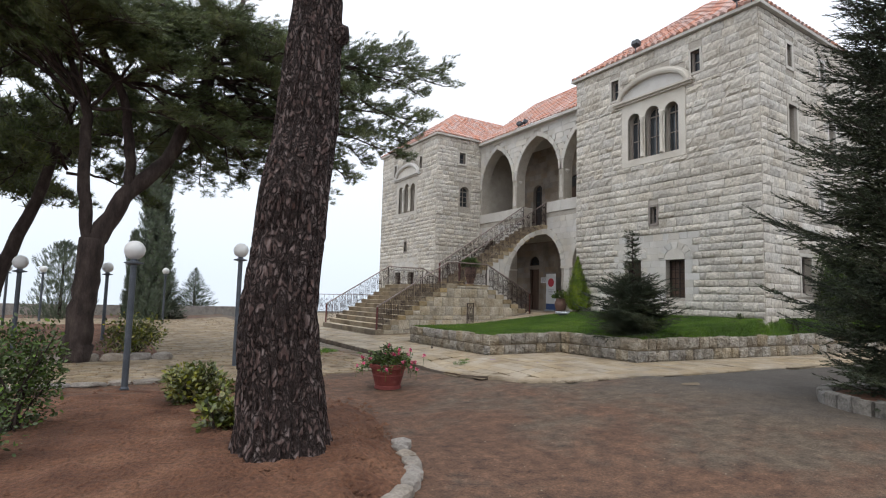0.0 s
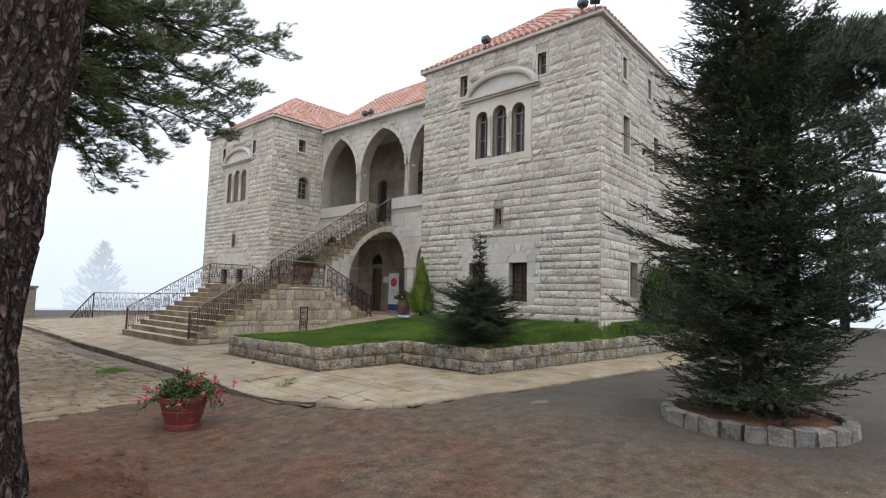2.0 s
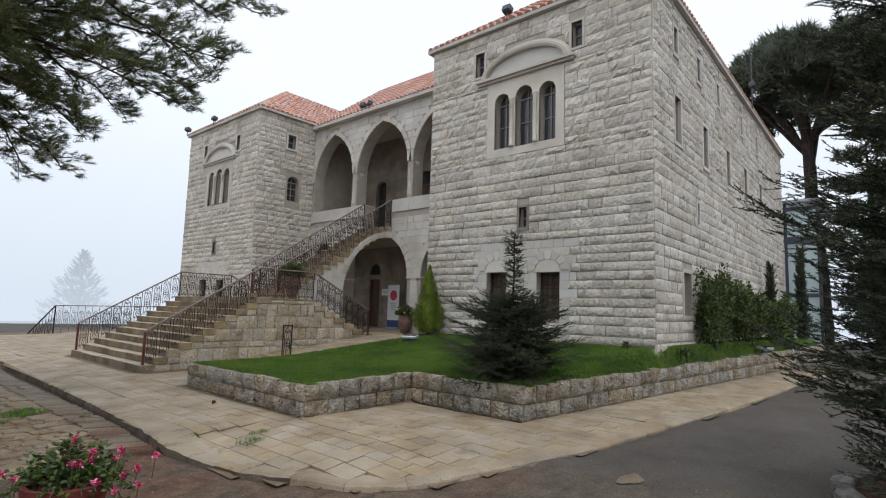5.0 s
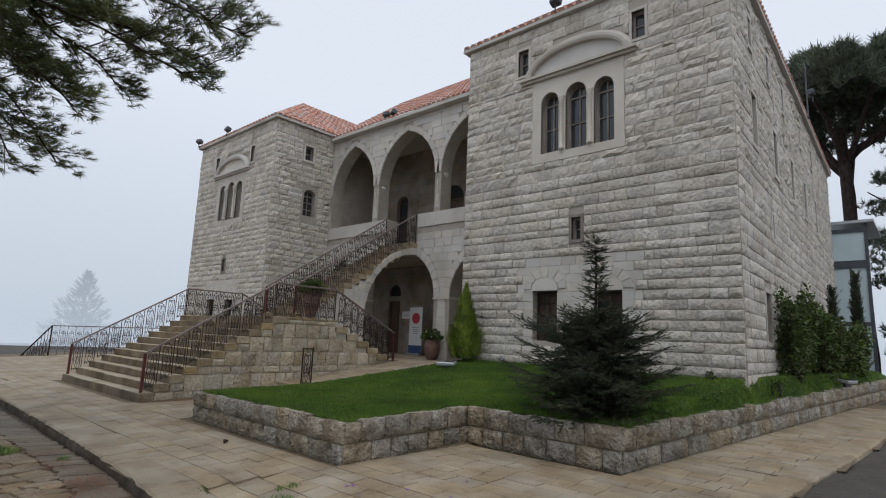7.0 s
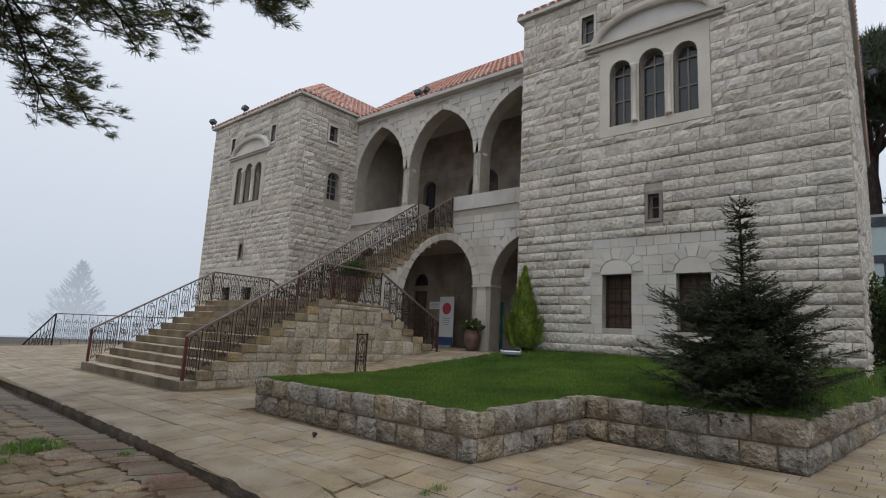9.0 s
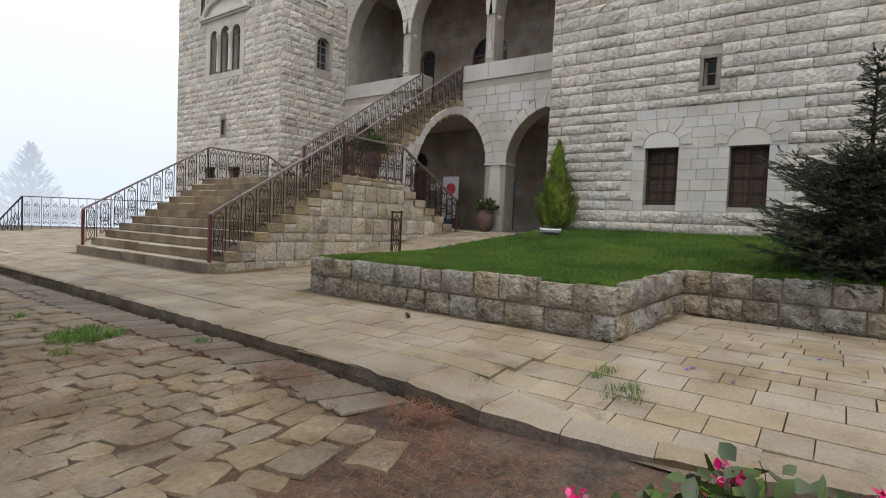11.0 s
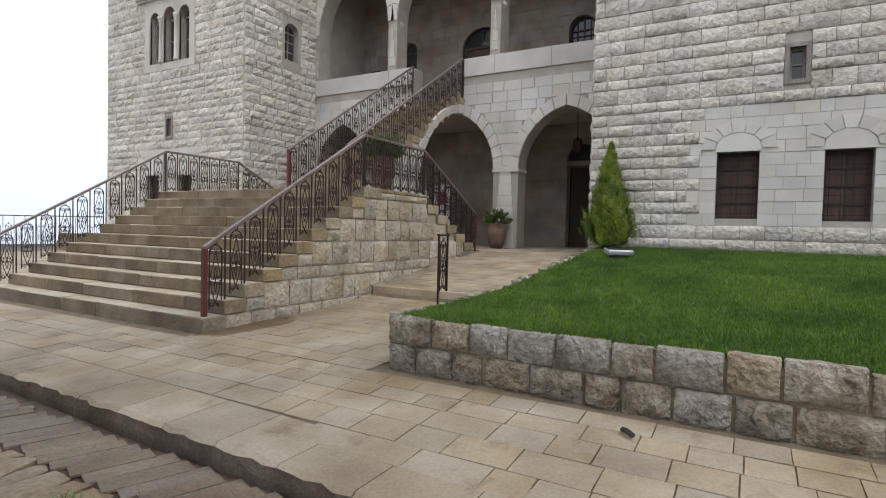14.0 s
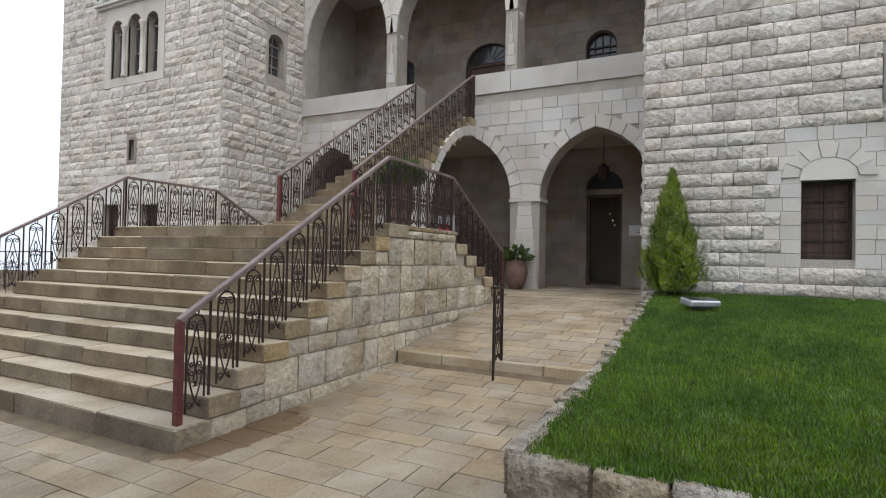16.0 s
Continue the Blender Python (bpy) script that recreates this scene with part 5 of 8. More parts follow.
# far terrace fence and descending stair rail
fx0, fy0, fx1, fy1 = 10.37, 34.4, 15.6, 33.3
ang = math.degrees(math.atan2(fy1 - fy0, fx1 - fx0))
L = math.hypot(fx1 - fx0, fy1 - fy0)
n = 18
railing("dark iron fence along the terrace edge", 0, [(0, 1.34), (L, 1.42)], [(0, -0.1, 1.34, 0.03, iron), (L, -0.1, 1.42, 0.02, iron)], [((i + 0.5) * L / n, 0.3) for i in range(n)], [(i * L / n, -0.05, 1.36) for i in range(1, n)], group="terrace fence", m=Matrix.Translation((fx0, fy0, 0.02)) @ Matrix.Rotation(radians(ang), 4, "Z"), mesh=PANEL_W)
b = bmesh.new()
mm = Matrix.Translation((fx0, fy0, 0)) @ Matrix.Rotation(radians(155), 4, "Z")
lattice = tagged(new("railing"), "dark iron lattice railing descending from the terrace", "railing", "terrace fence")
for i in range(15):
    add_tube(b, [mm @ Vector((i * 0.11, 0, -0.1 - i * 0.06)), mm @ Vector((i * 0.11, 0, 1.32 - i * 0.15))], 0.012, 4)
for i in range(13):
    add_tube(b, [mm @ Vector((i * 0.11, 0, 0.05 - i * 0.11)), mm @ Vector((i * 0.11 + 0.22, 0, 0.76 - i * 0.11))], 0.012, 4)
    add_tube(b, [mm @ Vector((i * 0.11 + 0.22, 0, -0.15 - i * 0.11)), mm @ Vector((i * 0.11, 0, 0.9 - i * 0.11))], 0.012, 4)
part("lattice", b, iron, lattice)
b = bmesh.new()
add_tube(b, [mm @ Vector((0, 0, 1.36)), mm @ Vector((1.75, 0, -1.03))], 0.03, 6)
part("handrail", b, iron, lattice)

# ---------- lawn planter ----------
def far_wall_y(x):
    return 8.32 - (x - 10.43) * 0.085
def far_top(x):
    return lerp_table([(10.4, 0.53), (18, 0.62), (40, 0.9)], x)
def lawn_z(x, y):
    z = lerp_table([(8, 0.45), (10.4, 0.50), (15.37, 0.98), (40, 1.0)], x)
    if x > 10.4:
        z = min(z, far_top(x) - 0.04 + max(0, y - far_wall_y(x) - 0.09) * 3.0)
    return z
PL_A, PL_B, PL_C, PL_D = (8.05, 10.75), (10.4, 10.75), (10.43, 8.32), (8.13, 14.95)
planter_mortar = mat("tan_planter_mortar", [(0.20, 0.155, 0.10), (0.29, 0.24, 0.17)], 0.95, scale=4, fine=60, bump=0.5)
planter = struct(new("planter_wall"), "low rough limestone wall retaining the lawn", "wall")
PLB = [block_mesh("planter_block", planter_rock, 0.62, 300 + i, 5, 4) for i in range(8)]
def planter_run(p, q, tops, seed, near=None, bases=None):
    d = Vector((q[0] - p[0], q[1] - p[1]))
    L = d.length
    m = wall_frame(p[0], p[1], d.x, d.y)
    r = random.Random(seed)
    nb = max(2, int(L / 1.2))
    core = bmesh.new()
    for i in range(nb):
        u0, u1 = L * i / nb, L * (i + 1) / nb
        zt = [tops(p[0] + d.x * u / L, p[1] + d.y * u / L) for u in (u0, u1)]
        vs = [core.verts.new(m @ Vector((u, v, w))) for w in (-0.014, -0.3) for u, v in ((u0, -0.35), (u1, -0.35), (u1, zt[1] - 0.055), (u0, zt[0] - 0.055))]
        for f in ((0, 1, 2, 3), (7, 6, 5, 4), (3, 2, 6, 7), (0, 3, 7, 4), (1, 5, 6, 2)):
            core.faces.new([vs[k] for k in f])
    part("wall_core", core, planter_mortar, planter)
    rest = []
    for c in range(2):
        u = 0.0
        while u < L - 0.01:
            ww = r.uniform(0.26, 0.46)
            if u + ww > L - 0.15:
                ww = L - u
            xm, ym = p[0] + d.x * (u + ww / 2) / L, p[1] + d.y * (u + ww / 2) / L
            zt = tops(xm, ym)
            zb = (plaza_z(xm - 0.3, ym - 0.02) if bases is None else bases(xm, ym)) - 0.02
            h = (zt - zb) / 2
            z0, z1 = zb + h * c + r.uniform(-0.01, 0.01) * c, zb + h * (c + 1) + (r.uniform(-0.015, 0.02) if c else 0)
            k = r.randrange(len(PLB))
            mm = m @ Matrix.Translation((u + ww / 2, (z0 + z1) / 2, -0.02)) @ Matrix.Diagonal((ww - 0.024, z1 - z0 - 0.022, 0.10 * r.uniform(0.8, 1.2), 1))
            ob = new("planter_stone", PLB[k][0])
            ob.parent = planter
            ob.matrix_world = mm
            if c:  # coping face seen from above
                mt = m @ Matrix.Translation((u + ww / 2, z1 - 0.04, -0.06)) @ Matrix.Rotation(-math.pi / 2, 4, "X") @ Matrix.Diagonal((ww - 0.012, 0.12, 0.042, 1))
                ob = new("coping_stone", PLB[(k + 3) % len(PLB)][0])
                ob.parent = planter
                ob.matrix_world = mt
            u += ww
def top_fn(x, y):
    return lawn_z(x, y) + 0.03
planter_run(PL_D, PL_A, top_fn, 1)
planter_run(PL_A, PL_B, top_fn, 2)
planter_run(PL_B, PL_C, top_fn, 3)
planter_run(PL_C, (30.0, far_wall_y(30.0)), lambda x, y: far_top(x), 4, bases=lambda x, y: plaza_z(x, y - 0.3))
def edge_top(x, y):
    return max(lawn_z(x, y) + 0.02, plaza_z(x, 15.2) + 0.03)
planter_run((15.3, 14.97), PL_D, edge_top, 6, bases=lambda x, y: plaza_z(x, 15.2))
# lawn surface
def in_lawn(x, y):
    if 8.18 < x < 15.36 and 10.88 < y < 14.86:
        return True
    if 10.54 < x < 15.36 and far_wall_y(x) + 0.1 < y <= 10.96:
        return True
    return 15.36 <= x < 30 and far_wall_y(x) + 0.1 < y < 8.0 + 0.031 * (x - 15.4)
lv, lf, idx = [], [], {}
def lvert(x, y):
    x = max(x, 8.15)
    y = min(14.9, max(y, 10.85 if x < 10.5 else far_wall_y(x) + 0.07))
    k = (round(x, 3), round(y, 3))
    if k not in idx:
        idx[k] = len(lv)
        lv.append((x, y, lawn_z(x, y) + 0.012 * noise.noise((x * 2, y * 2, 1))))
    return idx[k]
g = 0.25
for i in range(int((30 - 8.1) / g)):
    for j in range(int((15.0 - 6.8) / g)):
        x, y = 8.1 + i * g, 6.8 + j * g
        cx, cy = x + g / 2, y + g / 2
        ok = (8.05 < cx < 15.45 and 10.7 < cy < 14.95) or (10.55 < cx < 15.45 and far_wall_y(cx) < cy <= 10.8) or (cx >= 15.4 and far_wall_y(cx) < cy < 8.6)
        if ok:
            lf.append((lvert(x, y), lvert(x + g, y), lvert(x + g, y + g), lvert(x, y + g)))
lawn = struct(mesh_ob("lawn", lv, lf, grass_soil, smooth=True), "mown green lawn held by the stone planter", "lawn")
def blade_clump(n, h, spread, seed, w=0.004):
    r = random.Random(seed)
    vs, fs = [], []
    for i in range(n):
        a, d = r.uniform(0, math.tau), spread * r.random() ** 0.5
        x, y = d * math.cos(a), d * math.sin(a)
        b2 = r.uniform(0, math.tau)
        dx, dy = math.cos(b2) * w, math.sin(b2) * w
        l = h * r.uniform(0.5, 1.15)
        tx, ty = x + r.uniform(-0.5, 0.5) * l, y + r.uniform(-0.5, 0.5) * l
        k = len(vs)
        vs += [(x - dx, y - dy, 0), (x + dx, y + dy, 0), ((x + tx) / 2 + dx * 0.7, (y + ty) / 2 + dy * 0.7, l * 0.6), ((x + tx) / 2 - dx * 0.7, (y + ty) / 2 - dy * 0.7, l * 0.6), (tx, ty, l)]
        fs += [(k, k + 1, k + 2, k + 3), (k + 3, k + 2, k + 4)]
    return vs, fs
cv, cf = blade_clump(12, 0.034, 0.05, 3, 0.0035)
ms = []
while len(ms) < 40000:
    x, y = 8.15 + rng.random() ** 1.25 * 7.25, rng.uniform(7.9, 14.9)
    if in_lawn(x, y):
        s = rng.uniform(0.7, 1.35)
        ms.append(Matrix.Translation((x, y, lawn_z(x, y))) @ Matrix.Rotation(rng.uniform(0, 6.28), 4, "Z") @ Matrix.Diagonal((s, s, s, 1)))
while len(ms) < 46000:
    x = rng.uniform(10.6, 15.4)
    y = far_wall_y(x) + rng.uniform(0.05, 0.5)
    s = rng.uniform(0.9, 1.6)
    ms.append(Matrix.Translation((x, y, lawn_z(x, y))) @ Matrix.Rotation(rng.uniform(0, 6.28), 4, "Z") @ Matrix.Diagonal((s, s, s, 1)))
while len(ms) < 56000:
    x = 15.36 + rng.random() ** 1.3 * 13
    y = far_wall_y(x) + 0.04 + rng.random() * (8.05 + 0.031 * (x - 15.4) - far_wall_y(x))
    if x > 15.36:
        s = rng.uniform(1.0, 1.7)
        ms.append(Matrix.Translation((x, y, lawn_z(x, y))) @ Matrix.Rotation(rng.uniform(0, 6.28), 4, "Z") @ Matrix.Diagonal((s, s, s, 1)))
ob = scatter("lawn_grass", cv, cf, ms, grass_mat)
tagged(ob, "short green grass blades of the lawn", "grass", kind="stuff")

# ---------- plaza ----------
PAVE = [block_mesh("paving_stone", paving, 0.12, 400 + i, 3, 2) for i in range(8)]
plaza = struct(new("plaza"), "worn honey limestone paving laid in rows", "pavement")
pv, pf, pidx = [], [], {}
def pvert(x, y):
    k = (round(x, 3), round(y, 3))
    if k not in pidx:
        pidx[k] = len(pv)
        pv.append((x, y, plaza_z(x, y) - (0.03 if y < 10.6 else 0.016)))
    return pidx[k]
g = 0.2
for i in range(int((26 - 6.0) / g)):
    for j in range(int((36.0 - 5.0) / g)):
        x, y = 6.0 + i * g, 5.0 + j * g
        if on_plaza(x + g / 2, y + g / 2) and not (x > 15.6 and y > 7.7) and not (11.2 < x and 10 < y < 14.7) and not (x + g > 17.3 and y > 8):
            pf.append((pvert(x, y), pvert(x + g, y), pvert(x + g, y + g), pvert(x, y + g)))
mesh_ob("paving_bed", pv, pf, joint, plaza)
def blocked(x, y):
    if y > 10.9 and x < lerp_table(KERB, y) + 0.355:
        return True
    if SX0 - 0.05 < x < LX1 + 2.3 and SY0 - 0.02 < y < SY1 + 0.02:
        return True
    if x > 8.0 and 10.7 < y < 15.0 and x < 15.4:
        return True
    if x > 10.38 and y > far_wall_y(x) - 0.02 and y < 10.8:
        return True
    if x > TX - 0.05 and TY0 < y < TY1:
        return True
    if x > 17.4 and y > 8.0 or (x > WX - 0.05 and y > WY0):
        return True
    return False
KERB = [(10.9, 6.08), (12.2, 6.2), (15, 6.33), (21, 6.45), (28, 6.75), (34, 6.9)]
r = random.Random(21)
near_t, far_t = [], []
x = 6.42
while x < 24:
    w = r.uniform(0.20, 0.30)
    if x < STEP_X < x + w:
        w = STEP_X - x if STEP_X - x > 0.12 else w
    ymax = 34 if x < 15 else 24.8
    ok = [all(on_plaza(q, c) for q in (x - 0.10, x + w * 0.5, x + w) for c in (yy - 0.08, yy)) and not any(blocked(q, yy) for q in (x + 0.03, x + w - 0.03)) for yy in np.arange(5.2, ymax, 0.05)]
    runs, st = [], None
    for i, o in enumerate(ok + [False]):
        if o and st is None:
            st = i
        if not o and st is not None:
            runs.append((5.2 + st * 0.05, 5.2 + i * 0.05))
            st = None
    for ya, yb in runs:
        y = ya
        while y < yb - 0.03:
            l = r.uniform(0.24, 0.5)
            if y + l > yb - 0.15:
                l = yb - y
            cx, cy = x + w / 2, y + l / 2
            sl = math.atan2(plaza_z(cx + 0.05, cy) - plaza_z(cx - 0.05, cy), 0.1)
            sy_ = math.atan2(plaza_z(cx, cy + 0.05) - plaza_z(cx, cy - 0.05), 0.1)
            sl, sy_ = sl if abs(sl) < 0.3 else 0.0, sy_ if abs(sy_) < 0.3 else 0.0
            mm = Matrix.Translation((cx, cy, plaza_z(cx, cy) - 0.022 + r.uniform(-0.002, 0.002))) @ Matrix.Rotation(-sl, 4, "Y") @ Matrix.Rotation(sy_, 4, "X") @ Matrix.Rotation(math.pi / 2 + r.uniform(-0.012, 0.012), 4, "Z") @ Matrix.Diagonal((l - r.uniform(0.004, 0.012), w - r.uniform(0.004, 0.010), 0.03, 1))
            k = r.randrange(len(PAVE))
            (near_t if x < 8.3 and 12.0 < y < 18.6 else far_t).append((k, mm))
            y += l
    x += w
for k, mm in near_t[:320]:
    ob = new("paving_stone", PAVE[k][0])
    ob.parent = plaza
    ob.matrix_world = mm
vs, fs = [], []
for k, mm in near_t[320:] + far_t:
    b0 = len(vs)
    vs += [mm @ Vector(v) for v in PAVE[k][1]]
    fs += [tuple(i + b0 for i in f) for f in PAVE[k][2]]
ob = mesh_ob("outer_paving_stones", vs, fs, paving_j, plaza)
ob["kind"] = "stuff"
# low single step across the way to the portico
for k in range(4):
    y0, y1 = 15.02 + k * 0.63, 15.02 + (k + 1) * 0.63
    b = bmesh.new()
    add_box(b, STEP_X - 0.02, STEP_X + 0.33, y0 + 0.003, min(y1, 17.53) - 0.003, 0.05, 0.318, None, 0.012)
    part("step_stone", b, stepstone, plaza)
# kerb
kerb = struct(new("kerb"), "stone kerb edging the plaza, darker on its side faces", "kerb")
line = [(6.9, 34.0), (6.75, 28), (6.45, 21), (6.33, 15), (6.2, 12.2), (6.08, 10.9)] + [(x, plaza_edge_y(x)) for x in (6.3, 6.77, 7.18, 7.55, 7.93, 8.41, 9.12, 9.9, 11, 12.5, 14.5, 16.5, 18.5, 21, 25)]
r = random.Random(22)
def along(line, step):
    out = []
    for (ax, ay), (bx, by) in zip(line, line[1:]):
        L = math.hypot(bx - ax, by - ay)
        n = max(1, round(L / step))
        for i in range(n):
            out.append((ax + (bx - ax) * i / n, ay + (by - ay) * i / n))
    return out + [line[-1]]
pts = along(line, 0.55)
def kerb_section(i):
    """Outer and inner edge and height of the kerb at its i-th joint."""
    (ax, ay), (bx, by) = pts[max(0, i - 1)], pts[min(len(pts) - 1, i + 1)]
    d = Vector((bx - ax, by - ay)).normalized()
    x, y = pts[i]
    wd = 0.36 + 0.18 * sstep(10.2, 11.6, y)
    full = plaza_z(6.4, 20) + 0.002
    low_z = max(plaza_z(x + 0.2, y), asphalt_z(x, y) + 0.03)
    z = low_z + (full - low_z) * sstep(10.0, 11.4, y)
    ix, iy = x - d.y * wd, y + d.x * wd
    return Vector((x, y, z)), Vector((ix, iy, max(z - 0.004, plaza_z(ix, iy) - 0.005) if y > 10.2 else z)), d
for i in range(len(pts) - 1):
    o0, i0, d = kerb_section(i)
    o1, i1, d2 = kerb_section(i + 1)
    low = pts[i][1] > 9.0
    n = 5
    b = bmesh.new()
    rows_ = []
    for k in range(n + 1):
        f = 0.004 + 0.992 * k / n
        o_, n_ = o0.lerp(o1, f), i0.lerp(i1, f)
        side = (o_ - n_).normalized()
        jit = side * (r.uniform(-0.03, 0.012) if 0 < k < n else -0.012)
        dz = r.uniform(-0.010, 0.002)
        rows_.append([b.verts.new(p) for p in (n_ + Vector((0, 0, -0.3)), n_, o_ - side * 0.03 + jit + Vector((0, 0, dz * 0.3)), o_ + jit + Vector((0, 0, dz - 0.018)), o_ + jit * 0.4 + side * 0.01 + Vector((0, 0, -0.09)), o_ + Vector((0, 0, -0.42)))])
    for k in range(n):
        for q in range(5):
            b.faces.new((rows_[k][q], rows_[k + 1][q], rows_[k + 1][q + 1], rows_[k][q + 1]))
    b.faces.new(rows_[0][::-1])
    b.faces.new(rows_[n])
    bmesh.ops.recalc_face_normals(b, faces=b.faces)
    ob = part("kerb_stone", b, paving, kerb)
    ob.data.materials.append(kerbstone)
    # side faces past y = 9 take the darker kerb colour
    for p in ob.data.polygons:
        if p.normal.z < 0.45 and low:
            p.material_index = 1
# cobbles of the lower court
COB = []
for i in range(10):
    rr = random.Random(500 + i)
    n = 8
    outl = []
    for k in range(n):
        a = k * math.tau / n + rr.uniform(-0.2, 0.2)
        q = 0.5 / max(abs(math.cos(a)), abs(math.sin(a))) * rr.uniform(0.82, 1.0)
        outl.append((q * math.cos(a), q * math.sin(a)))
    vs = [(u * 0.82, v * 0.82, 1 + rr.uniform(-0.15, 0.15)) for u, v in outl] + [(u, v, 0.45) for u, v in outl] + [(u, v, -1) for u, v in outl] + [(0, 0, 1.1)]
    fs = [(k, (k + 1) % n, 3 * n) for k in range(n)] + [(n + k, n + (k + 1) % n, (k + 1) % n, k) for k in range(n)] + [(2 * n + k, 2 * n + (k + 1) % n, n + (k + 1) % n, n + k) for k in range(n)]
    me = bpy.data.meshes.new("cobblestone")
    me.from_pydata(vs, [], fs)
    me.materials.append(cobble)
    COB.append((me, vs, fs))
court = struct(new("cobbled_court"), "uneven old stone setts of the lower court", "pavement")
r = random.Random(23)
near_t, far_t = [], []
y = 10.5
while y < 36:
    h = r.uniform(0.15, 0.27)
    x = -9.0 + r.uniform(0, 0.3)
    while x < 6.95:
        w = r.uniform(0.15, 0.40)
        cy = y + h / 2
        gut0 = 6.28 + max(0, cy - 20) * 0.05 - 0.2 * sstep(13.5, 10.9, cy) - 0.49
        if x < gut0 - 0.1 < x + w + 0.12:
            w = gut0 - x
        cx = x + w / 2
        lim = 6.28 + max(0, cy - 20) * 0.05 - 0.2 * sstep(13.5, 10.9, cy)
        gut = lim - 0.5
        ok = cx + w / 2 < gut + 0.02 and cy > 11.05 - 0.25 * cx * (cx < 4) * 0.1 + 0.25 * math.sin(cx * 1.7)
        if cx < 1.5 and cy < 11.6:
            ok = False
        if cx < 1.25 and 14.9 < cy < 30:
            ok = False
        if ok:
            s = 1.1
            mm = Matrix.Translation((cx, cy, ground_z(cx, cy) + r.uniform(-0.006, 0.012))) @ Matrix.Rotation(r.uniform(-0.25, 0.25) + 0.15, 4, "Z") @ Matrix.Diagonal((w * s, h * s, 0.018, 1))
            k = r.randrange(10)
            (near_t if cx > 4.2 and 11.2 < cy < 15.6 else far_t).append((k, mm))
        x += w
    y += h
# gutter of narrow stones along the kerb
GUT = [block_mesh("gutter_stone", gutter_mat, 0.12, 450 + i, 2, 1) for i in range(4)]
y = 11.6
while y < 30:
    h = r.uniform(0.09, 0.17)
    lim = 6.28 + max(0, y - 20) * 0.05 - 0.2 * sstep(13.5, 10.9, y)
    mm = Matrix.Translation((lim - 0.25 + r.uniform(-0.02, 0.02), y, ground_z(5.9, y) + r.uniform(-0.005, 0.001))) @ Matrix.Rotation(-0.35 + r.uniform(-0.05, 0.05), 4, "Z") @ Matrix.Diagonal((r.uniform(0.42, 0.52), h, 0.012, 1))
    gk = r.randrange(4)
    ob = new("gutter_stone", GUT[gk][0])
    ob.parent = court
    ob.matrix_world = mm
    y += h * 1.07
for k, mm in near_t[:310]:
    ob = new("cobblestone", COB[k][0])
    ob.parent = court
    ob.matrix_world = mm
vs, fs = [], []
for k, mm in near_t[310:] + far_t:
    b0 = len(vs)
    vs += [mm @ Vector(v) for v in COB[k][1]]
    fs += [tuple(i + b0 for i in f) for f in COB[k][2]]
ob = mesh_ob("outer_cobblestones", vs, fs, cobble_j, court)
ob["kind"] = "stuff"
# ---------- trees ----------
def curve_pts(a, b, sag, n=8, wob=0.0, r=rng):
    a, b = Vector(a), Vector(b)
    out = []
    for i in range(n + 1):
        t = i / n
        p = a.lerp(b, t) + Vector((0, 0, sag * 4 * t * (1 - t)))
        if 0 < i < n and wob:
            p += Vector((r.uniform(-wob, wob), r.uniform(-wob, wob), r.uniform(-wob, wob)))
        out.append(p)
    return out

def tuft_template(n, l, w, seed, open_=1.0):
    r = random.Random(seed)
    vs, fs = [], []
    for i in range(n):
        a, t = r.uniform(0, math.tau), r.uniform(0.15, 1.25) * open_
        d = Vector((math.sin(t) * math.cos(a), math.sin(t) * math.sin(a), math.cos(t)))
        s = d.cross(Vector((r.uniform(-1, 1), r.uniform(-1, 1), r.uniform(-1, 1)))).normalized() * w
        o = Vector((0, 0, r.uniform(-0.3, 0.3) * l))
        k = len(vs)
        vs += [tuple(o - s), tuple(o + s), tuple(o + d * l * r.uniform(0.7, 1.1))]
        fs.append((k, k + 1, k + 2))
    return vs, fs
TUFT = tuft_template(18, 0.15, 0.0055, 1)
TUFT_FAR = tuft_template(12, 0.22, 0.016, 2)

def pine_limb_foliage(b, tufts, start, end, r, sag=0.15, r0=0.035, subs=14, sub_len=0.9, per=9):
    pts = curve_pts(start, end, sag, 9, 0.06, r)
    add_tube(b, pts, 0, 5, [r0 * (1 - 0.8 * i / 9) for i in range(10)])
    axis_v = (pts[-1] - pts[0]).normalized()
    for s in range(subs):
        t = 0.3 + 0.7 * (s + r.random()) / subs
        i = min(8, int(t * 9))
        p = pts[i].lerp(pts[i + 1], t * 9 - i)
        side = axis_v.cross(Vector((0, 0, 1))).normalized() * (1 if s % 2 else -1)
        d = (axis_v * r.uniform(0.3, 1.0) + side * r.uniform(0.3, 1.0) + Vector((0, 0, r.uniform(-0.25, 0.5)))).normalized()
        L = sub_len * r.uniform(0.5, 1.15) * (1.15 - 0.5 * t)
        q = p + d * L
        sp = curve_pts(p, q, 0.05 * L, 4, 0.03, r)
        add_tube(b, sp, 0, 4, [0.012, 0.010, 0.008, 0.006, 0.004])
        for k in range(per):
            tt = 0.3 + 0.75 * (k + r.random()) / per
            j = min(3, int(min(tt, 0.999) * 4))
            c = sp[j].lerp(sp[j + 1], min(1.0, tt * 4 - j)) + Vector((r.uniform(-0.13, 0.13), r.uniform(-0.13, 0.13), r.uniform(-0.06, 0.13)))
            dd = (d + Vector((r.uniform(-0.9, 0.9), r.uniform(-0.9, 0.9), r.uniform(-0.2, 1.0)))).normalized()
            tufts.append(frame_m(dd, at=c, s=r.uniform(0.8, 1.3)))

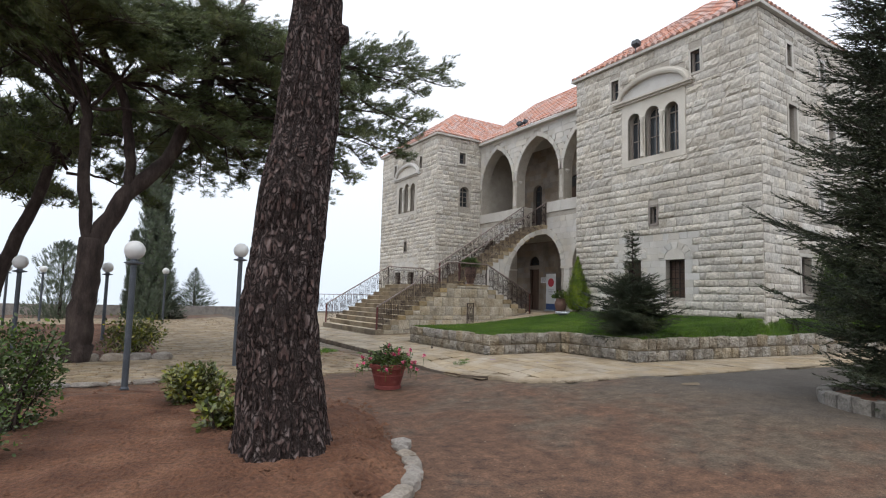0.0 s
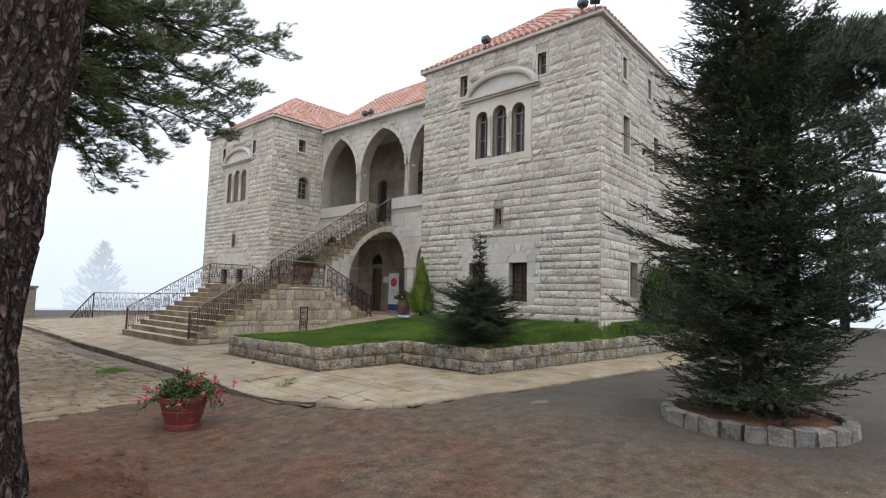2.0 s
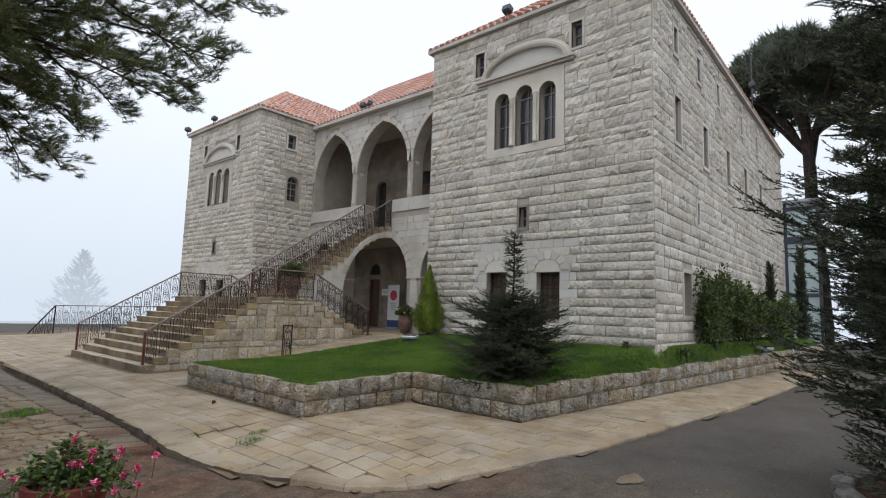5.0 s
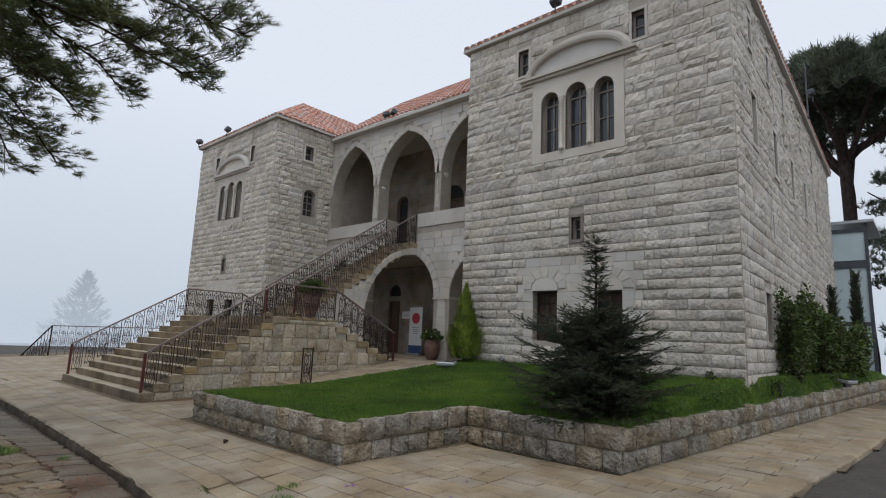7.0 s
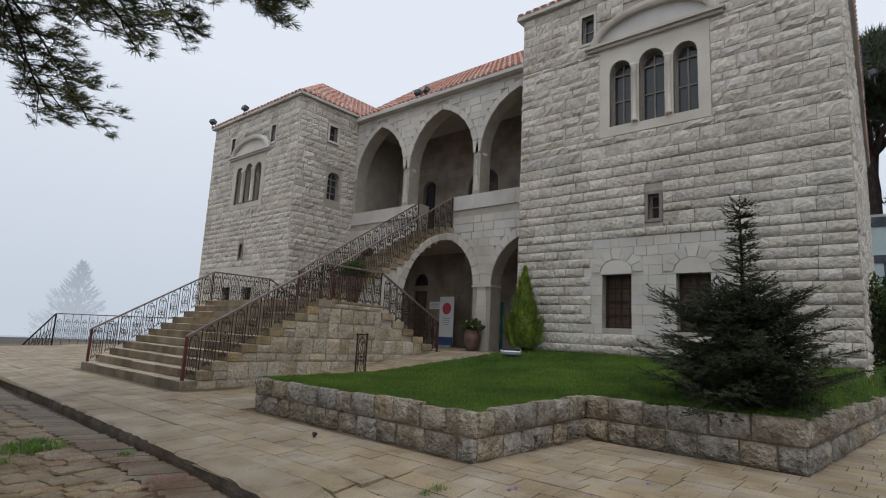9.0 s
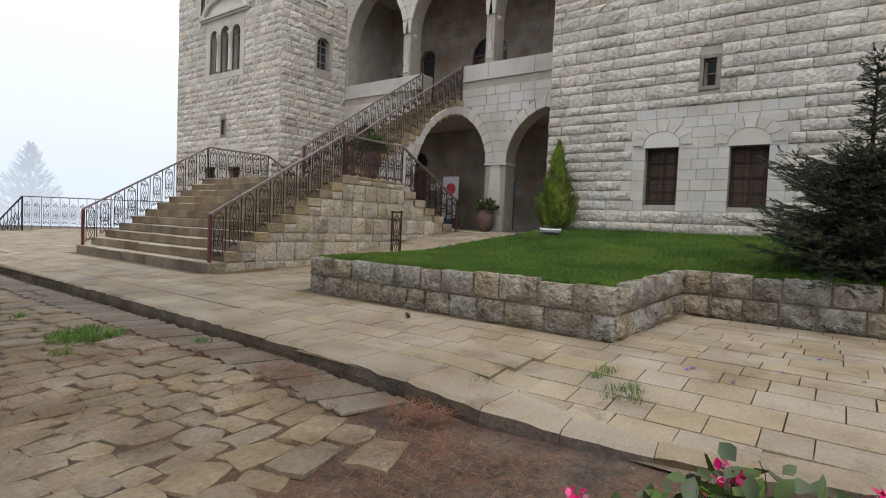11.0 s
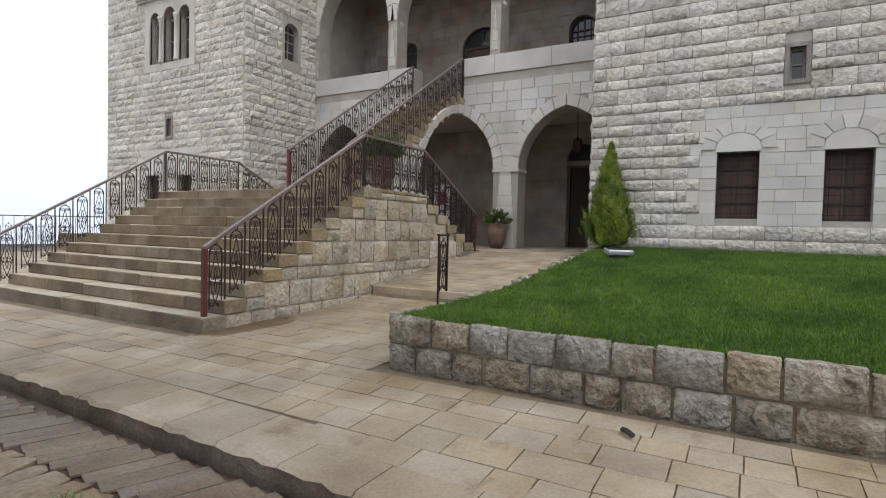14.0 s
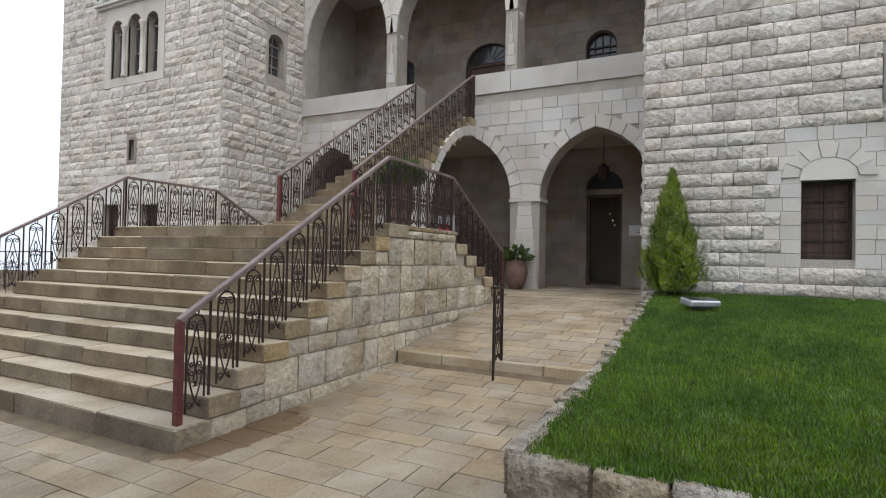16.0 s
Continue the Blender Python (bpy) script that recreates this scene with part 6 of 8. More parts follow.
# the great pine beside the path
pine = tagged(new("pine_tree"), "massive old pine with deeply fissured grey-brown bark", "tree", "pines")
BASE = Vector((1.57, 5.22, -0.12))
NA, NZ = 170, 340
STEM_X = [(0, 1.57), (0.6, 1.58), (1.02, 1.55), (1.42, 1.54), (1.82, 1.59), (2.22, 1.65), (2.62, 1.67), (3.02, 1.75), (3.42, 1.84), (3.82, 1.88), (4.4, 1.93), (7.5, 2.2)]
STEM_Y = [(0, 5.40), (0.6, 5.55), (1.02, 5.6), (1.42, 5.62), (1.82, 5.72), (2.22, 5.81), (2.62, 5.8), (3.02, 5.92), (3.42, 6.08), (3.82, 6.12), (4.4, 6.2), (7.5, 6.6)]
vs, fs = [], []
for j in range(NZ + 1):
    h = 7.5 * (j / NZ) ** 1.25
    cx = lerp_table(STEM_X, h)
    cy = lerp_table(STEM_Y, h)
    rad = lerp_table([(0, 0.49), (0.3, 0.445), (0.62, 0.425), (1.02, 0.40), (1.42, 0.375), (2.2, 0.375), (2.62, 0.36), (3.4, 0.355), (3.8, 0.345), (4.4, 0.32), (5.2, 0.28), (7.5, 0.2)], h)
    for i in range(NA):
        a = math.tau * i / NA
        flare = 0.05 * math.exp(-h * 3.0) * math.sin(a * 5 + 1)
        p = Vector((math.cos(a) * 2.6, math.sin(a) * 2.6, h * 1.1))
        p2 = p + 0.35 * noise.noise_vector(p * 1.5)
        d = noise.voronoi(Vector((p2.x * 1.7, p2.y * 1.7, p2.z * 1.25)))[0]
        crack = sstep(0.0, 0.2, d[1] - d[0])
        rr_ = rad + flare + 0.032 * (crack - 1) + 0.012 * noise.noise(p * 4.5) + 0.022 * noise.noise(Vector((p.x * 2.2, p.y * 2.2, h * 0.9))) + 0.02 * noise.noise(p * 0.9)
        vs.append((cx + rr_ * math.cos(a), cy + rr_ * math.sin(a), BASE.z - 0.1 + h))
for j in range(NZ):
    for i in range(NA):
        k = (i + 1) % NA
        fs.append((j * NA + i, j * NA + k, (j + 1) * NA + k, (j + 1) * NA + i))
trunk = mesh_ob("trunk", vs, fs, bark, pine, "fissured plated pine bark")
r = random.Random(31)
b = bmesh.new()
# knot and broken stub on the trunk
add_tube(b, [(2.1, 6.1, 4.42), (2.24, 6.05, 4.5), (2.3, 6.03, 4.51)], 0, 10, [0.15, 0.125, 0.08])
part("knot", b, bark, pine)
b = bmesh.new()
tf = []
top = Vector((2.2, 6.6, 7.3))
for k in range(14):
    a = k * 2.4
    s0 = top + Vector((0, 0, -1.6 + 0.12 * k))
    e0 = s0 + Vector((math.cos(a) * r.uniform(1.6, 2.8), math.sin(a) * r.uniform(1.6, 2.8), r.uniform(0.3, 1.4)))
    pine_limb_foliage(b, tf, s0, e0, r, 0.25, 0.06, 12, 0.9, 7)
part("bough", b, bark_dark, pine)["kind"] = "stuff"
ob = scatter("crown", *TUFT, tf, needle, pine)
ob["kind"] = "stuff"

# forked pine whose boughs overhang the court
pine2 = tagged(new("pine_tree"), "forked dark pine with low spreading needle boughs", "tree", "pines")
b = bmesh.new()
def limb(pts, radii, n=12, wob=0.03):
    P, R = [], []
    for k in range(len(pts) - 1):
        for i in range(5):
            t = i / 5
            P.append(Vector(pts[k]).lerp(Vector(pts[k + 1]), t) + Vector((r.uniform(-wob, wob), r.uniform(-wob, wob), 0)))
            R.append((radii[k] + (radii[k + 1] - radii[k]) * t) * r.uniform(0.95, 1.06))
    P.append(Vector(pts[-1])); R.append(radii[-1])
    add_tube(b, P, 0, n, R)
limb([(-0.48, 15.0, -0.3), (-0.45, 15.0, 0.2), (-0.38, 15.0, 1.3), (-0.32, 15.0, 2.5)], [0.36, 0.30, 0.26, 0.27])
limb([(-0.34, 15, 2.3), (0.25, 15.0, 3.55), (1.1, 15.0, 4.6), (1.75, 15.0, 6.2), (2.1, 15.0, 7.6), (2.7, 15.1, 9.3)], [0.22, 0.2, 0.17, 0.15, 0.12, 0.06])
limb([(-0.4, 15, 2.3), (-0.55, 15.0, 3.6), (-0.62, 15.1, 5.4), (-1.2, 15.2, 7.2)], [0.15, 0.13, 0.11, 0.05])
limb([(0.35, 15, 3.6), (0.3, 15.0, 4.7), (0.15, 15.0, 5.8), (-0.4, 15.0, 7.0), (-0.5, 15, 8.4)], [0.13, 0.12, 0.10, 0.08, 0.04])
part("trunk", b, bark_dark, pine2, "dark reddish forked trunk", smooth=True)
b = bmesh.new()
tf = []
tips = [(7.9, 13.9, 6.6), (7.5, 14.3, 5.9), (7.6, 13.6, 7.2), (8.3, 13.6, 7.7), (8.5, 14.0, 8.3), (7.4, 14.5, 8.9), (6.9, 13.0, 6.0), (6.7, 13.4, 5.25), (5.6, 14.2, 4.55), (6.4, 18.6, 4.75), (6.2, 19.5, 5.1), (5.4, 17.0, 4.3), (7.0, 16.2, 6.6), (6.4, 15.0, 5.3), (4.6, 13.6, 5.2), (5.0, 13.0, 6.4), (6.8, 14.8, 7.6), (5.2, 16.0, 6.8), (4.2, 15.4, 4.9), (6.0, 17.6, 6.0), (4.4, 18.4, 5.4), (2.2, 17.5, 4.5), (1.2, 18.0, 4.5), (3.0, 17.0, 4.6), (2.6, 19.0, 5.0), (0.4, 18.5, 4.8), (1.8, 20.0, 5.2), (3.4, 16.4, 4.8)]
for tip in tips:
    s0 = Vector((2.0, 15.0, 7.0)) + Vector((r.uniform(-0.3, 0.4), r.uniform(-0.1, 0.1), r.uniform(-1.6, 1.0)))
    pine_limb_foliage(b, tf, s0, tip, r, 0.35, 0.05, 30, 1.05, 16)
for k in range(52):
    s0 = Vector(r.choice([(1.9, 15, 6.8), (-0.6, 15.1, 5.6), (0.0, 15, 6.4), (2.2, 15, 8.2), (-1.1, 15.2, 7.0)]))
    a = r.uniform(0, math.tau)
    L = r.uniform(1.8, 4.2)
    e0 = s0 + Vector((math.cos(a) * L, math.sin(a) * L * 0.8, r.uniform(-1.7, 1.0)))
    e0.z = max(e0.z, 4.6 + 0.25 * abs(e0.x - 2) + 1.5 * sstep(2.5, 0.5, e0.x))
    pine_limb_foliage(b, tf, s0, e0, r, 0.3, 0.045, 26, 1.05, 15)
part("bough", b, bark_dark, pine2)["kind"] = "stuff"
ob = scatter("crown", *TUFT, tf, needle, pine2)
ob["kind"] = "stuff"

# two further pines of the grove
def grove_pine(x, y, z, stems, h, spread, n, seed, label):
    global b, r
    r = random.Random(seed)
    t = tagged(new("pine_tree"), label, "tree", "pines")
    b = bmesh.new()
    ends = []
    for dx, dy, rad in stems:
        limb([(x, y, z - 0.2), (x + dx * 0.25, y + dy * 0.2, z + h * 0.25), (x + dx * 0.7, y + dy * 0.6, z + h * 0.55), (x + dx, y + dy, z + h * 0.85)], [rad, rad * 0.85, rad * 0.7, rad * 0.3], 10)
        ends.append(Vector((x + dx, y + dy, z + h * 0.8)))
    part("trunk", b, bark_dark, t, smooth=True)
    b = bmesh.new()
    tf = []
    for k in range(n):
        s0 = r.choice(ends) + Vector((0, 0, r.uniform(-h * 0.25, 0.4)))
        a = r.uniform(0, math.tau)
        L = spread * r.uniform(0.4, 1.0)
        e0 = s0 + Vector((math.cos(a) * L, math.sin(a) * L, r.uniform(-0.8, 1.2)))
        pine_limb_foliage(b, tf, s0, e0, r, 0.3, 0.05, 16, 1.1, 8)
    part("bough", b, bark_dark, t)["kind"] = "stuff"
    ob = scatter("crown", *TUFT_FAR, tf, needle, t)
    ob["kind"] = "stuff"
grove_pine(-2.75, 18.2, -0.3, [(-0.5, 0.3, 0.26), (1.6, 0.5, 0.2)], 8.2, 3.4, 34, 41, "slender twin-stemmed pine of the grove")
grove_pine(-6.2, 15.0, -0.3, [(-0.4, 0.3, 0.26), (0.9, -0.5, 0.2)], 8.0, 3.6, 34, 42, "leaning pine at the edge of the grove")
grove_pine(-4.6, 24.0, -0.3, [(0.8, 0.3, 0.24)], 9.0, 3.0, 24, 43, "tall pine deeper in the grove")

# flat sprays for cedar and spruce
def spray_template(seed, n=8):
    r = random.Random(seed)
    vs, fs = [], []
    for i in range(n):
        for s in (-1, 1):
            t = (i + r.uniform(0, 0.6)) / n
            l = (0.42 - 0.30 * t) * r.uniform(0.7, 1.15)
            w = 0.05
            o = Vector((0, 0, t))
            d = Vector((s * r.uniform(0.6, 1.0), r.uniform(-0.25, 0.35), r.uniform(0.5, 1.0))).normalized()
            q = d.cross(Vector((r.uniform(-0.5, 0.5), 1, 0))).normalized() * w
            k = len(vs)
            vs += [tuple(o), tuple(o + d * l * 0.5 + q), tuple(o + d * l), tuple(o + d * l * 0.5 - q)]
            fs.append((k, k + 1, k + 2, k + 3))
    k = len(vs)
    vs += [(-0.02, 0, 0), (0.02, 0, 0), (0.0, 0.0, 1.15)]
    fs.append((k, k + 1, k + 2))
    return vs, fs
SPRAY = spray_template(5)

def conifer(name, label, x, y, z, h, rad, seed, whorl, per, material, lift=(0.1, 0.5), spray=0.3, power=0.8, low=0.25, category="tree", droop=0.0, dens=0.10):
    r = random.Random(seed)
    t = tagged(new(name), label, category)
    b = bmesh.new()
    add_tube(b, [(x, y, z - 0.2), (x, y, z + h * 0.4), (x + 0.02, y, z + h * 0.8), (x + 0.02, y, z + h)], 0, 8, [0.018 * h ** 0.9, 0.013 * h ** 0.9, 0.006 * h ** 0.9, 0.004])
    part("trunk", b, bark_dark, t)
    b = bmesh.new()
    ms = []
    zz = low
    while zz < h * 0.985:
        f = zz / h
        L0 = rad * (1 - f) ** power * (0.75 + 0.25 * min(1, f / 0.08))
        for k in range(per if f < 0.8 else max(3, per - 3)):
            a = r.uniform(0, math.tau)
            L = max(0.08, L0 * r.uniform(0.62, 1.14))
            el = lift[0] + (lift[1] - lift[0]) * f + r.uniform(-0.15, 0.28)
            d = Vector((math.cos(a) * math.cos(el), math.sin(a) * math.cos(el), math.sin(el)))
            p0 = Vector((x, y, z + zz + r.uniform(-0.5, 0.5) * whorl))
            pts = curve_pts(p0, p0 + d * L, -droop * L, 5, 0.02 * L, r)
            add_tube(b, pts, 0, 4, [0.012 + 0.006 * L, 0.010, 0.008, 0.006, 0.004, 0.002])
            n = max(2, int(L / dens))
            for i in range(n):
                tt = 0.16 + 0.84 * (i + r.random()) / n
                j = min(4, int(min(tt, 0.999) * 5))
                c = pts[j].lerp(pts[j + 1], min(1.0, tt * 5 - j))
                sd = d.cross(Vector((0, 0, 1))).normalized() * r.choice((-1, 1))
                q = (d * r.uniform(0.5, 1.0) + sd * r.uniform(0.15, 0.9) * (1.1 - tt) + Vector((0, 0, r.uniform(-0.1, 0.3)))).normalized()
                up = Vector((r.uniform(-0.25, 0.25), r.uniform(-0.25, 0.25), 1))
                mm = frame_m(q, up, c, spray * r.uniform(0.7, 1.25) * (1.15 - 0.45 * tt))
                ms.append(mm)
        zz += whorl * r.uniform(0.8, 1.2)
    part("bough", b, bark_dark, t)["kind"] = "stuff"
    ob = scatter("crown", *SPRAY, ms, material, t)
    ob["kind"] = "stuff"
    return t
# needled branchlet for the cedars
def branchlet_template(seed, n=11):
    r = random.Random(seed)
    vs, fs = [], []
    for i in range(n):
        for s in (-1, 1):
            t = (i + r.uniform(0, 0.7)) / n
            a = r.uniform(-0.9, 0.9) + (0 if s > 0 else math.pi)
            d = Vector((math.cos(a) * 0.85, math.sin(a) * 0.85, r.uniform(0.35, 0.9))).normalized()
            q = d.cross(Vector((r.uniform(-1, 1), r.uniform(-1, 1), 0.4))).normalized() * 0.042
            l = 0.27 * r.uniform(0.7, 1.2) * (1.1 - 0.5 * t)
            o = Vector((0, 0, t))
            k = len(vs)
            vs += [tuple(o - q), tuple(o + q), tuple(o + d * l)]
            fs.append((k, k + 1, k + 2))
    k = len(vs)
    vs += [(-0.03, 0, 0), (0.03, 0, 0), (0, 0, 1.12), (0, -0.03, 0), (0, 0.03, 0)]
    fs += [(k, k + 1, k + 2), (k + 3, k + 4, k + 2)]
    return vs, fs
BRANCHLET = branchlet_template(15)

def cedar(name, label, x, y, z, h, prof, seed, whorl, per, rise, tip, size, gap, leader=None):
    """Cedar of level boughs: each bough a flat fan of side shoots set with needled branchlets."""
    r = random.Random(seed)
    t = tagged(new(name), label, "tree")
    b = bmesh.new()
    add_tube(b, [(x, y, z - 0.2), (x, y, z + h * 0.4), (x + 0.02, y, z + h * 0.8), (x + 0.02, y, z + h)], 0, 8, [0.018 * h ** 0.9, 0.013 * h ** 0.9, 0.006 * h ** 0.9, 0.004])
    part("trunk", b, bark_dark, t)
    b = bmesh.new()
    ms = []
    zz, turn = prof[0][0], 0.0
    while zz < h * 0.985:
        f = zz / h
        L0 = lerp_table(prof, zz)
        n_b = per if L0 > 0.3 else max(3, per // 2)
        turn += 0.7
        inner = n_b if L0 > 0.3 else 0
        for k in range(n_b + inner):
            a = turn + (k + r.uniform(-0.35, 0.35)) * math.tau / n_b
            L = max(0.07, L0 * (r.uniform(0.4, 0.62) if k >= n_b else r.uniform(0.62, 1.0) if r.random() < 0.7 else r.uniform(1.0, 1.25)))
            el = rise[0] + (rise[1] - rise[0]) * f + r.uniform(-0.16, 0.16)
            tp = tip * r.uniform(0.5, 1.4)
            out, side = Vector((math.cos(a), math.sin(a), 0)), Vector((-math.sin(a), math.cos(a), 0))
            bend = r.uniform(-0.25, 0.25)
            p0 = Vector((x, y, z + zz + r.uniform(-0.5, 0.5) * whorl))
            pts = [p0 + (out * q + side * bend * q * q + Vector((0, 0, math.tan(el) * q + tp * q ** 2.2 - 0.05 * math.sin(q * 3.1)))) * L for q in (0, 0.2, 0.4, 0.6, 0.8, 1.0)]
            add_tube(b, pts, 0, 4, [0.010 + 0.008 * L, 0.010 + 0.004 * L, 0.009, 0.007, 0.005, 0.003])
            n = max(3, int(L / gap))
            for i in range(n + 1):
                q = 0.14 + 0.86 * (i + r.uniform(-0.3, 0.3)) / n
                q = min(1.0, max(0.1, q))
                j = min(4, int(min(q, 0.999) * 5))
                c = pts[j].lerp(pts[j + 1], min(1.0, q * 5 - j))
                ax = (pts[j + 1] - pts[j]).normalized()
                sg = 1 if i % 2 else -1
                sl = (0.10 + 0.36 * L * (1.02 - q) ** 0.8) * r.uniform(0.6, 1.2)
                d = (ax * r.uniform(0.55, 0.95) + side * sg * r.uniform(0.45, 0.95) * (1.0 if q < 0.95 else 0.2) + Vector((0, 0, r.uniform(-0.22, 0.12)))).normalized()
                m_n = max(1, int(sl / (size * 0.42)))
                for e in range(m_n):
                    w = (e + r.random() * 0.6) / m_n
                    at = c + d * sl * w + Vector((0, 0, -0.10 * sl * w * w))
                    dd = (d * r.uniform(0.6, 1.0) + side * r.uniform(-0.6, 0.6) + ax * r.uniform(-0.1, 0.6) + Vector((0, 0, r.uniform(-0.30, 0.30)))).normalized()
                    ms.append(frame_m(dd, Vector((r.uniform(-0.3, 0.3), r.uniform(-0.3, 0.3), 1)), at, size * r.uniform(0.75, 1.25)))
        zz += whorl * r.uniform(0.75, 1.25)
    if leader:
        for k in range(leader):
            zt = h * (0.55 + 0.45 * (k + r.random()) / leader)
            a = r.uniform(0, math.tau)
            ms.append(frame_m((math.cos(a), math.sin(a), r.uniform(0.3, 1.0)), Vector((0, 0, 1)), (x + 0.02, y, z + zt), size * r.uniform(0.5, 0.9)))
    part("bough", b, bark_dark, t)["kind"] = "stuff"
    ob = scatter("crown", *BRANCHLET, ms, cedar_leaf, t)
    ob["kind"] = "stuff"
    return t
RING = (9.95, 3.1)
cedar("cedar_tree", "tall dark cedar with tiered feathery boughs in a stone ring", RING[0], RING[1], 0.05, 10.5, [(0.2, 0.95), (0.45, 1.3), (1.6, 1.6), (2.6, 1.58), (4, 1.36), (6, 1.0), (8, 0.62), (10.5, 0.08)], 51, 0.23, 8, (-0.10, 0.5), 0.22, 0.175, 0.07)
cedar("young_cedar", "young dark-green cedar growing in the lawn corner", 11.1, 9.0, 0.5, 2.55, [(0.1, 0.92), (0.35, 1.08), (0.65, 1.06), (0.95, 1.0), (1.2, 0.8), (1.4, 0.46), (1.55, 0.15), (1.75, 0.17), (1.95, 0.08), (2.3, 0.05), (2.55, 0.02)], 52, 0.095, 10, (-0.02, 0.30), 0.10, 0.105, 0.06, leader=14)

# stone ring round the tall cedar
ring_rock = mat("grey_lichened_ring_stone", [(0.13, 0.118, 0.105), (0.25, 0.232, 0.205)], 0.9, vary=0.2, scale=5, fine=25, detail=8, bump=0.8, bumpd=0.03, stain=((0.05, 0.045, 0.04), 4, 0.54, 0.7))
ring = tagged(new("stone_ring"), "low ring of rough upright kerb stones", "planter")
n = 28
for k in range(n):
    a = k * math.tau / n
    mm = Matrix.Translation((RING[0] + 1.13 * math.cos(a), RING[1] + 1.13 * math.sin(a), asphalt_z(8.6, 3))) @ Matrix.Rotation(a, 4, "Z")
    b = bmesh.new()
    hh = 0.19 + 0.03 * ((k * 7) % 5) / 5
    add_box(b, -0.1, 0.08, -0.122, 0.122, -0.2, hh, mm, 0.022)
    for v in b.verts:
        v.co += Vector((rng.uniform(-0.02, 0.02), rng.uniform(-0.02, 0.02), rng.uniform(-0.02, 0.02)))
    part("ring_stone", b, ring_rock, ring)
b = bmesh.new()
add_lathe(b, [(1.08, -0.3), (1.06, 0.05), (0.8, 0.1), (0.2, 0.12)], 32, (RING[0], RING[1], 0.0))
part("ring_soil", b, soil, ring, "bare soil inside the ring")

# golden thuja
thuja = tagged(new("thuja"), "small conical golden-green thuja by the tower corner", "shrub")
r = random.Random(61)
ms = []
for k in range(3000):
    f = r.random() ** 1.1
    zt = 1.95 * f
    rad = 0.50 * min(1, (f + 0.06) / 0.16) ** 0.6 * (1 - f) ** 0.85
    a = r.uniform(0, math.tau)
    rad *= 1 + 0.5 * noise.noise((math.cos(a) * 2.2, math.sin(a) * 2.2, zt * 3.0)) + 0.25 * noise.noise((math.cos(a) * 5, math.sin(a) * 5, zt * 7))
    q = rad * r.uniform(0.2, 1.0)
    c = Vector((14.95 + q * math.cos(a), 14.6 + q * math.sin(a), 1.02 + zt))
    d = Vector((math.cos(a) * 0.42 * (1 - 0.6 * f) + r.uniform(-0.2, 0.2), math.sin(a) * 0.42 + r.uniform(-0.2, 0.2), 1.0))
    ms.append(frame_m(d, Vector((math.cos(a), math.sin(a), 0.1)), c, r.uniform(0.16, 0.34) * (1 - 0.72 * f)))
ob = scatter("crown", *SPRAY, ms, thuja_leaf, thuja)
ob["kind"] = "stuff"
b = bmesh.new()
add_tube(b, [(14.95, 14.6, 0.7), (14.95, 14.6, 2.6)], 0, 8, [0.05, 0.01])
part("trunk", b, bark_dark, thuja)
# solid dark-leaf cone added inside so the crown is not hollow
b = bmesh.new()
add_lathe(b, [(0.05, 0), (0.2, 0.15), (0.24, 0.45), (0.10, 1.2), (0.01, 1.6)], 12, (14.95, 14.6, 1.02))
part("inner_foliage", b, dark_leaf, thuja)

# leafy shrubs
def leaf_template():
    vs = [(0, 0, 0), (0.32, 0.1, 0.35), (0.26, 0.02, 0.75), (0, 0, 1.05), (-0.26, 0.02, 0.75), (-0.32, 0.1, 0.35), (0, -0.06, 0.5)]
    return vs, [(0, 1, 6), (1, 2, 6), (2, 3, 6), (3, 4, 6), (4, 5, 6), (5, 0, 6)]
LEAF = leaf_template()
def shrub(name, label, x, y, z, rx, ry, h, n, size, material, seed, stems=7):
    r = random.Random(seed)
    t = tagged(new(name), label, "shrub")
    b = bmesh.new()
    for k in range(stems):
        a = r.uniform(0, math.tau)
        e = Vector((x + rx * 0.7 * math.cos(a), y + ry * 0.7 * math.sin(a), z + h * r.uniform(0.5, 0.9)))
        add_tube(b, curve_pts((x + r.uniform(-0.1, 0.1), y + r.uniform(-0.1, 0.1), z - 0.1), e, 0.1, 4, 0.03, r), 0, 5, [0.018, 0.014, 0.01, 0.008, 0.004])
    part("stem", b, bark_dark, t)["kind"] = "stuff"
    ms = []
    lumps = [(r.uniform(-0.55, 0.55), r.uniform(-0.55, 0.55), r.uniform(0.2, 0.72), r.uniform(0.3, 0.5)) for k in range(16)]
    for k in range(n):
        lx, ly, lz, lr = r.choice(lumps)
        v = Vector((r.gauss(0, 1), r.gauss(0, 1), r.gauss(0, 1))).normalized() * lr * r.uniform(0.6, 1.05)
        c = Vector((x + (lx + v.x) * rx, y + (ly + v.y) * ry, z + max(0.02, (lz + v.z * 0.8)) * h))
        d = (v + Vector((0, 0, r.uniform(-0.3, 0.6))) + Vector((r.uniform(-0.5, 0.5), r.uniform(-0.5, 0.5), 0))).normalized()
        ms.append(frame_m(d, Vector((r.uniform(-1, 1), r.uniform(-1, 1), 1)), c, size * r.uniform(0.6, 1.3)))
    ob = scatter("foliage", *LEAF, ms, material, t)
    ob["kind"] = "stuff"
    return t
shrub("shrub", "variegated yellow-green broad-leaved shrub on red soil", 1.22, 8.5, -0.22, 0.55, 0.5, 0.55, 2000, 0.068, bush_leaf, 71)
shrub("shrub", "small variegated shrub at the foot of the great pine", 1.22, 6.6, -0.2, 0.3, 0.25, 0.4, 560, 0.068, bush_leaf, 72)
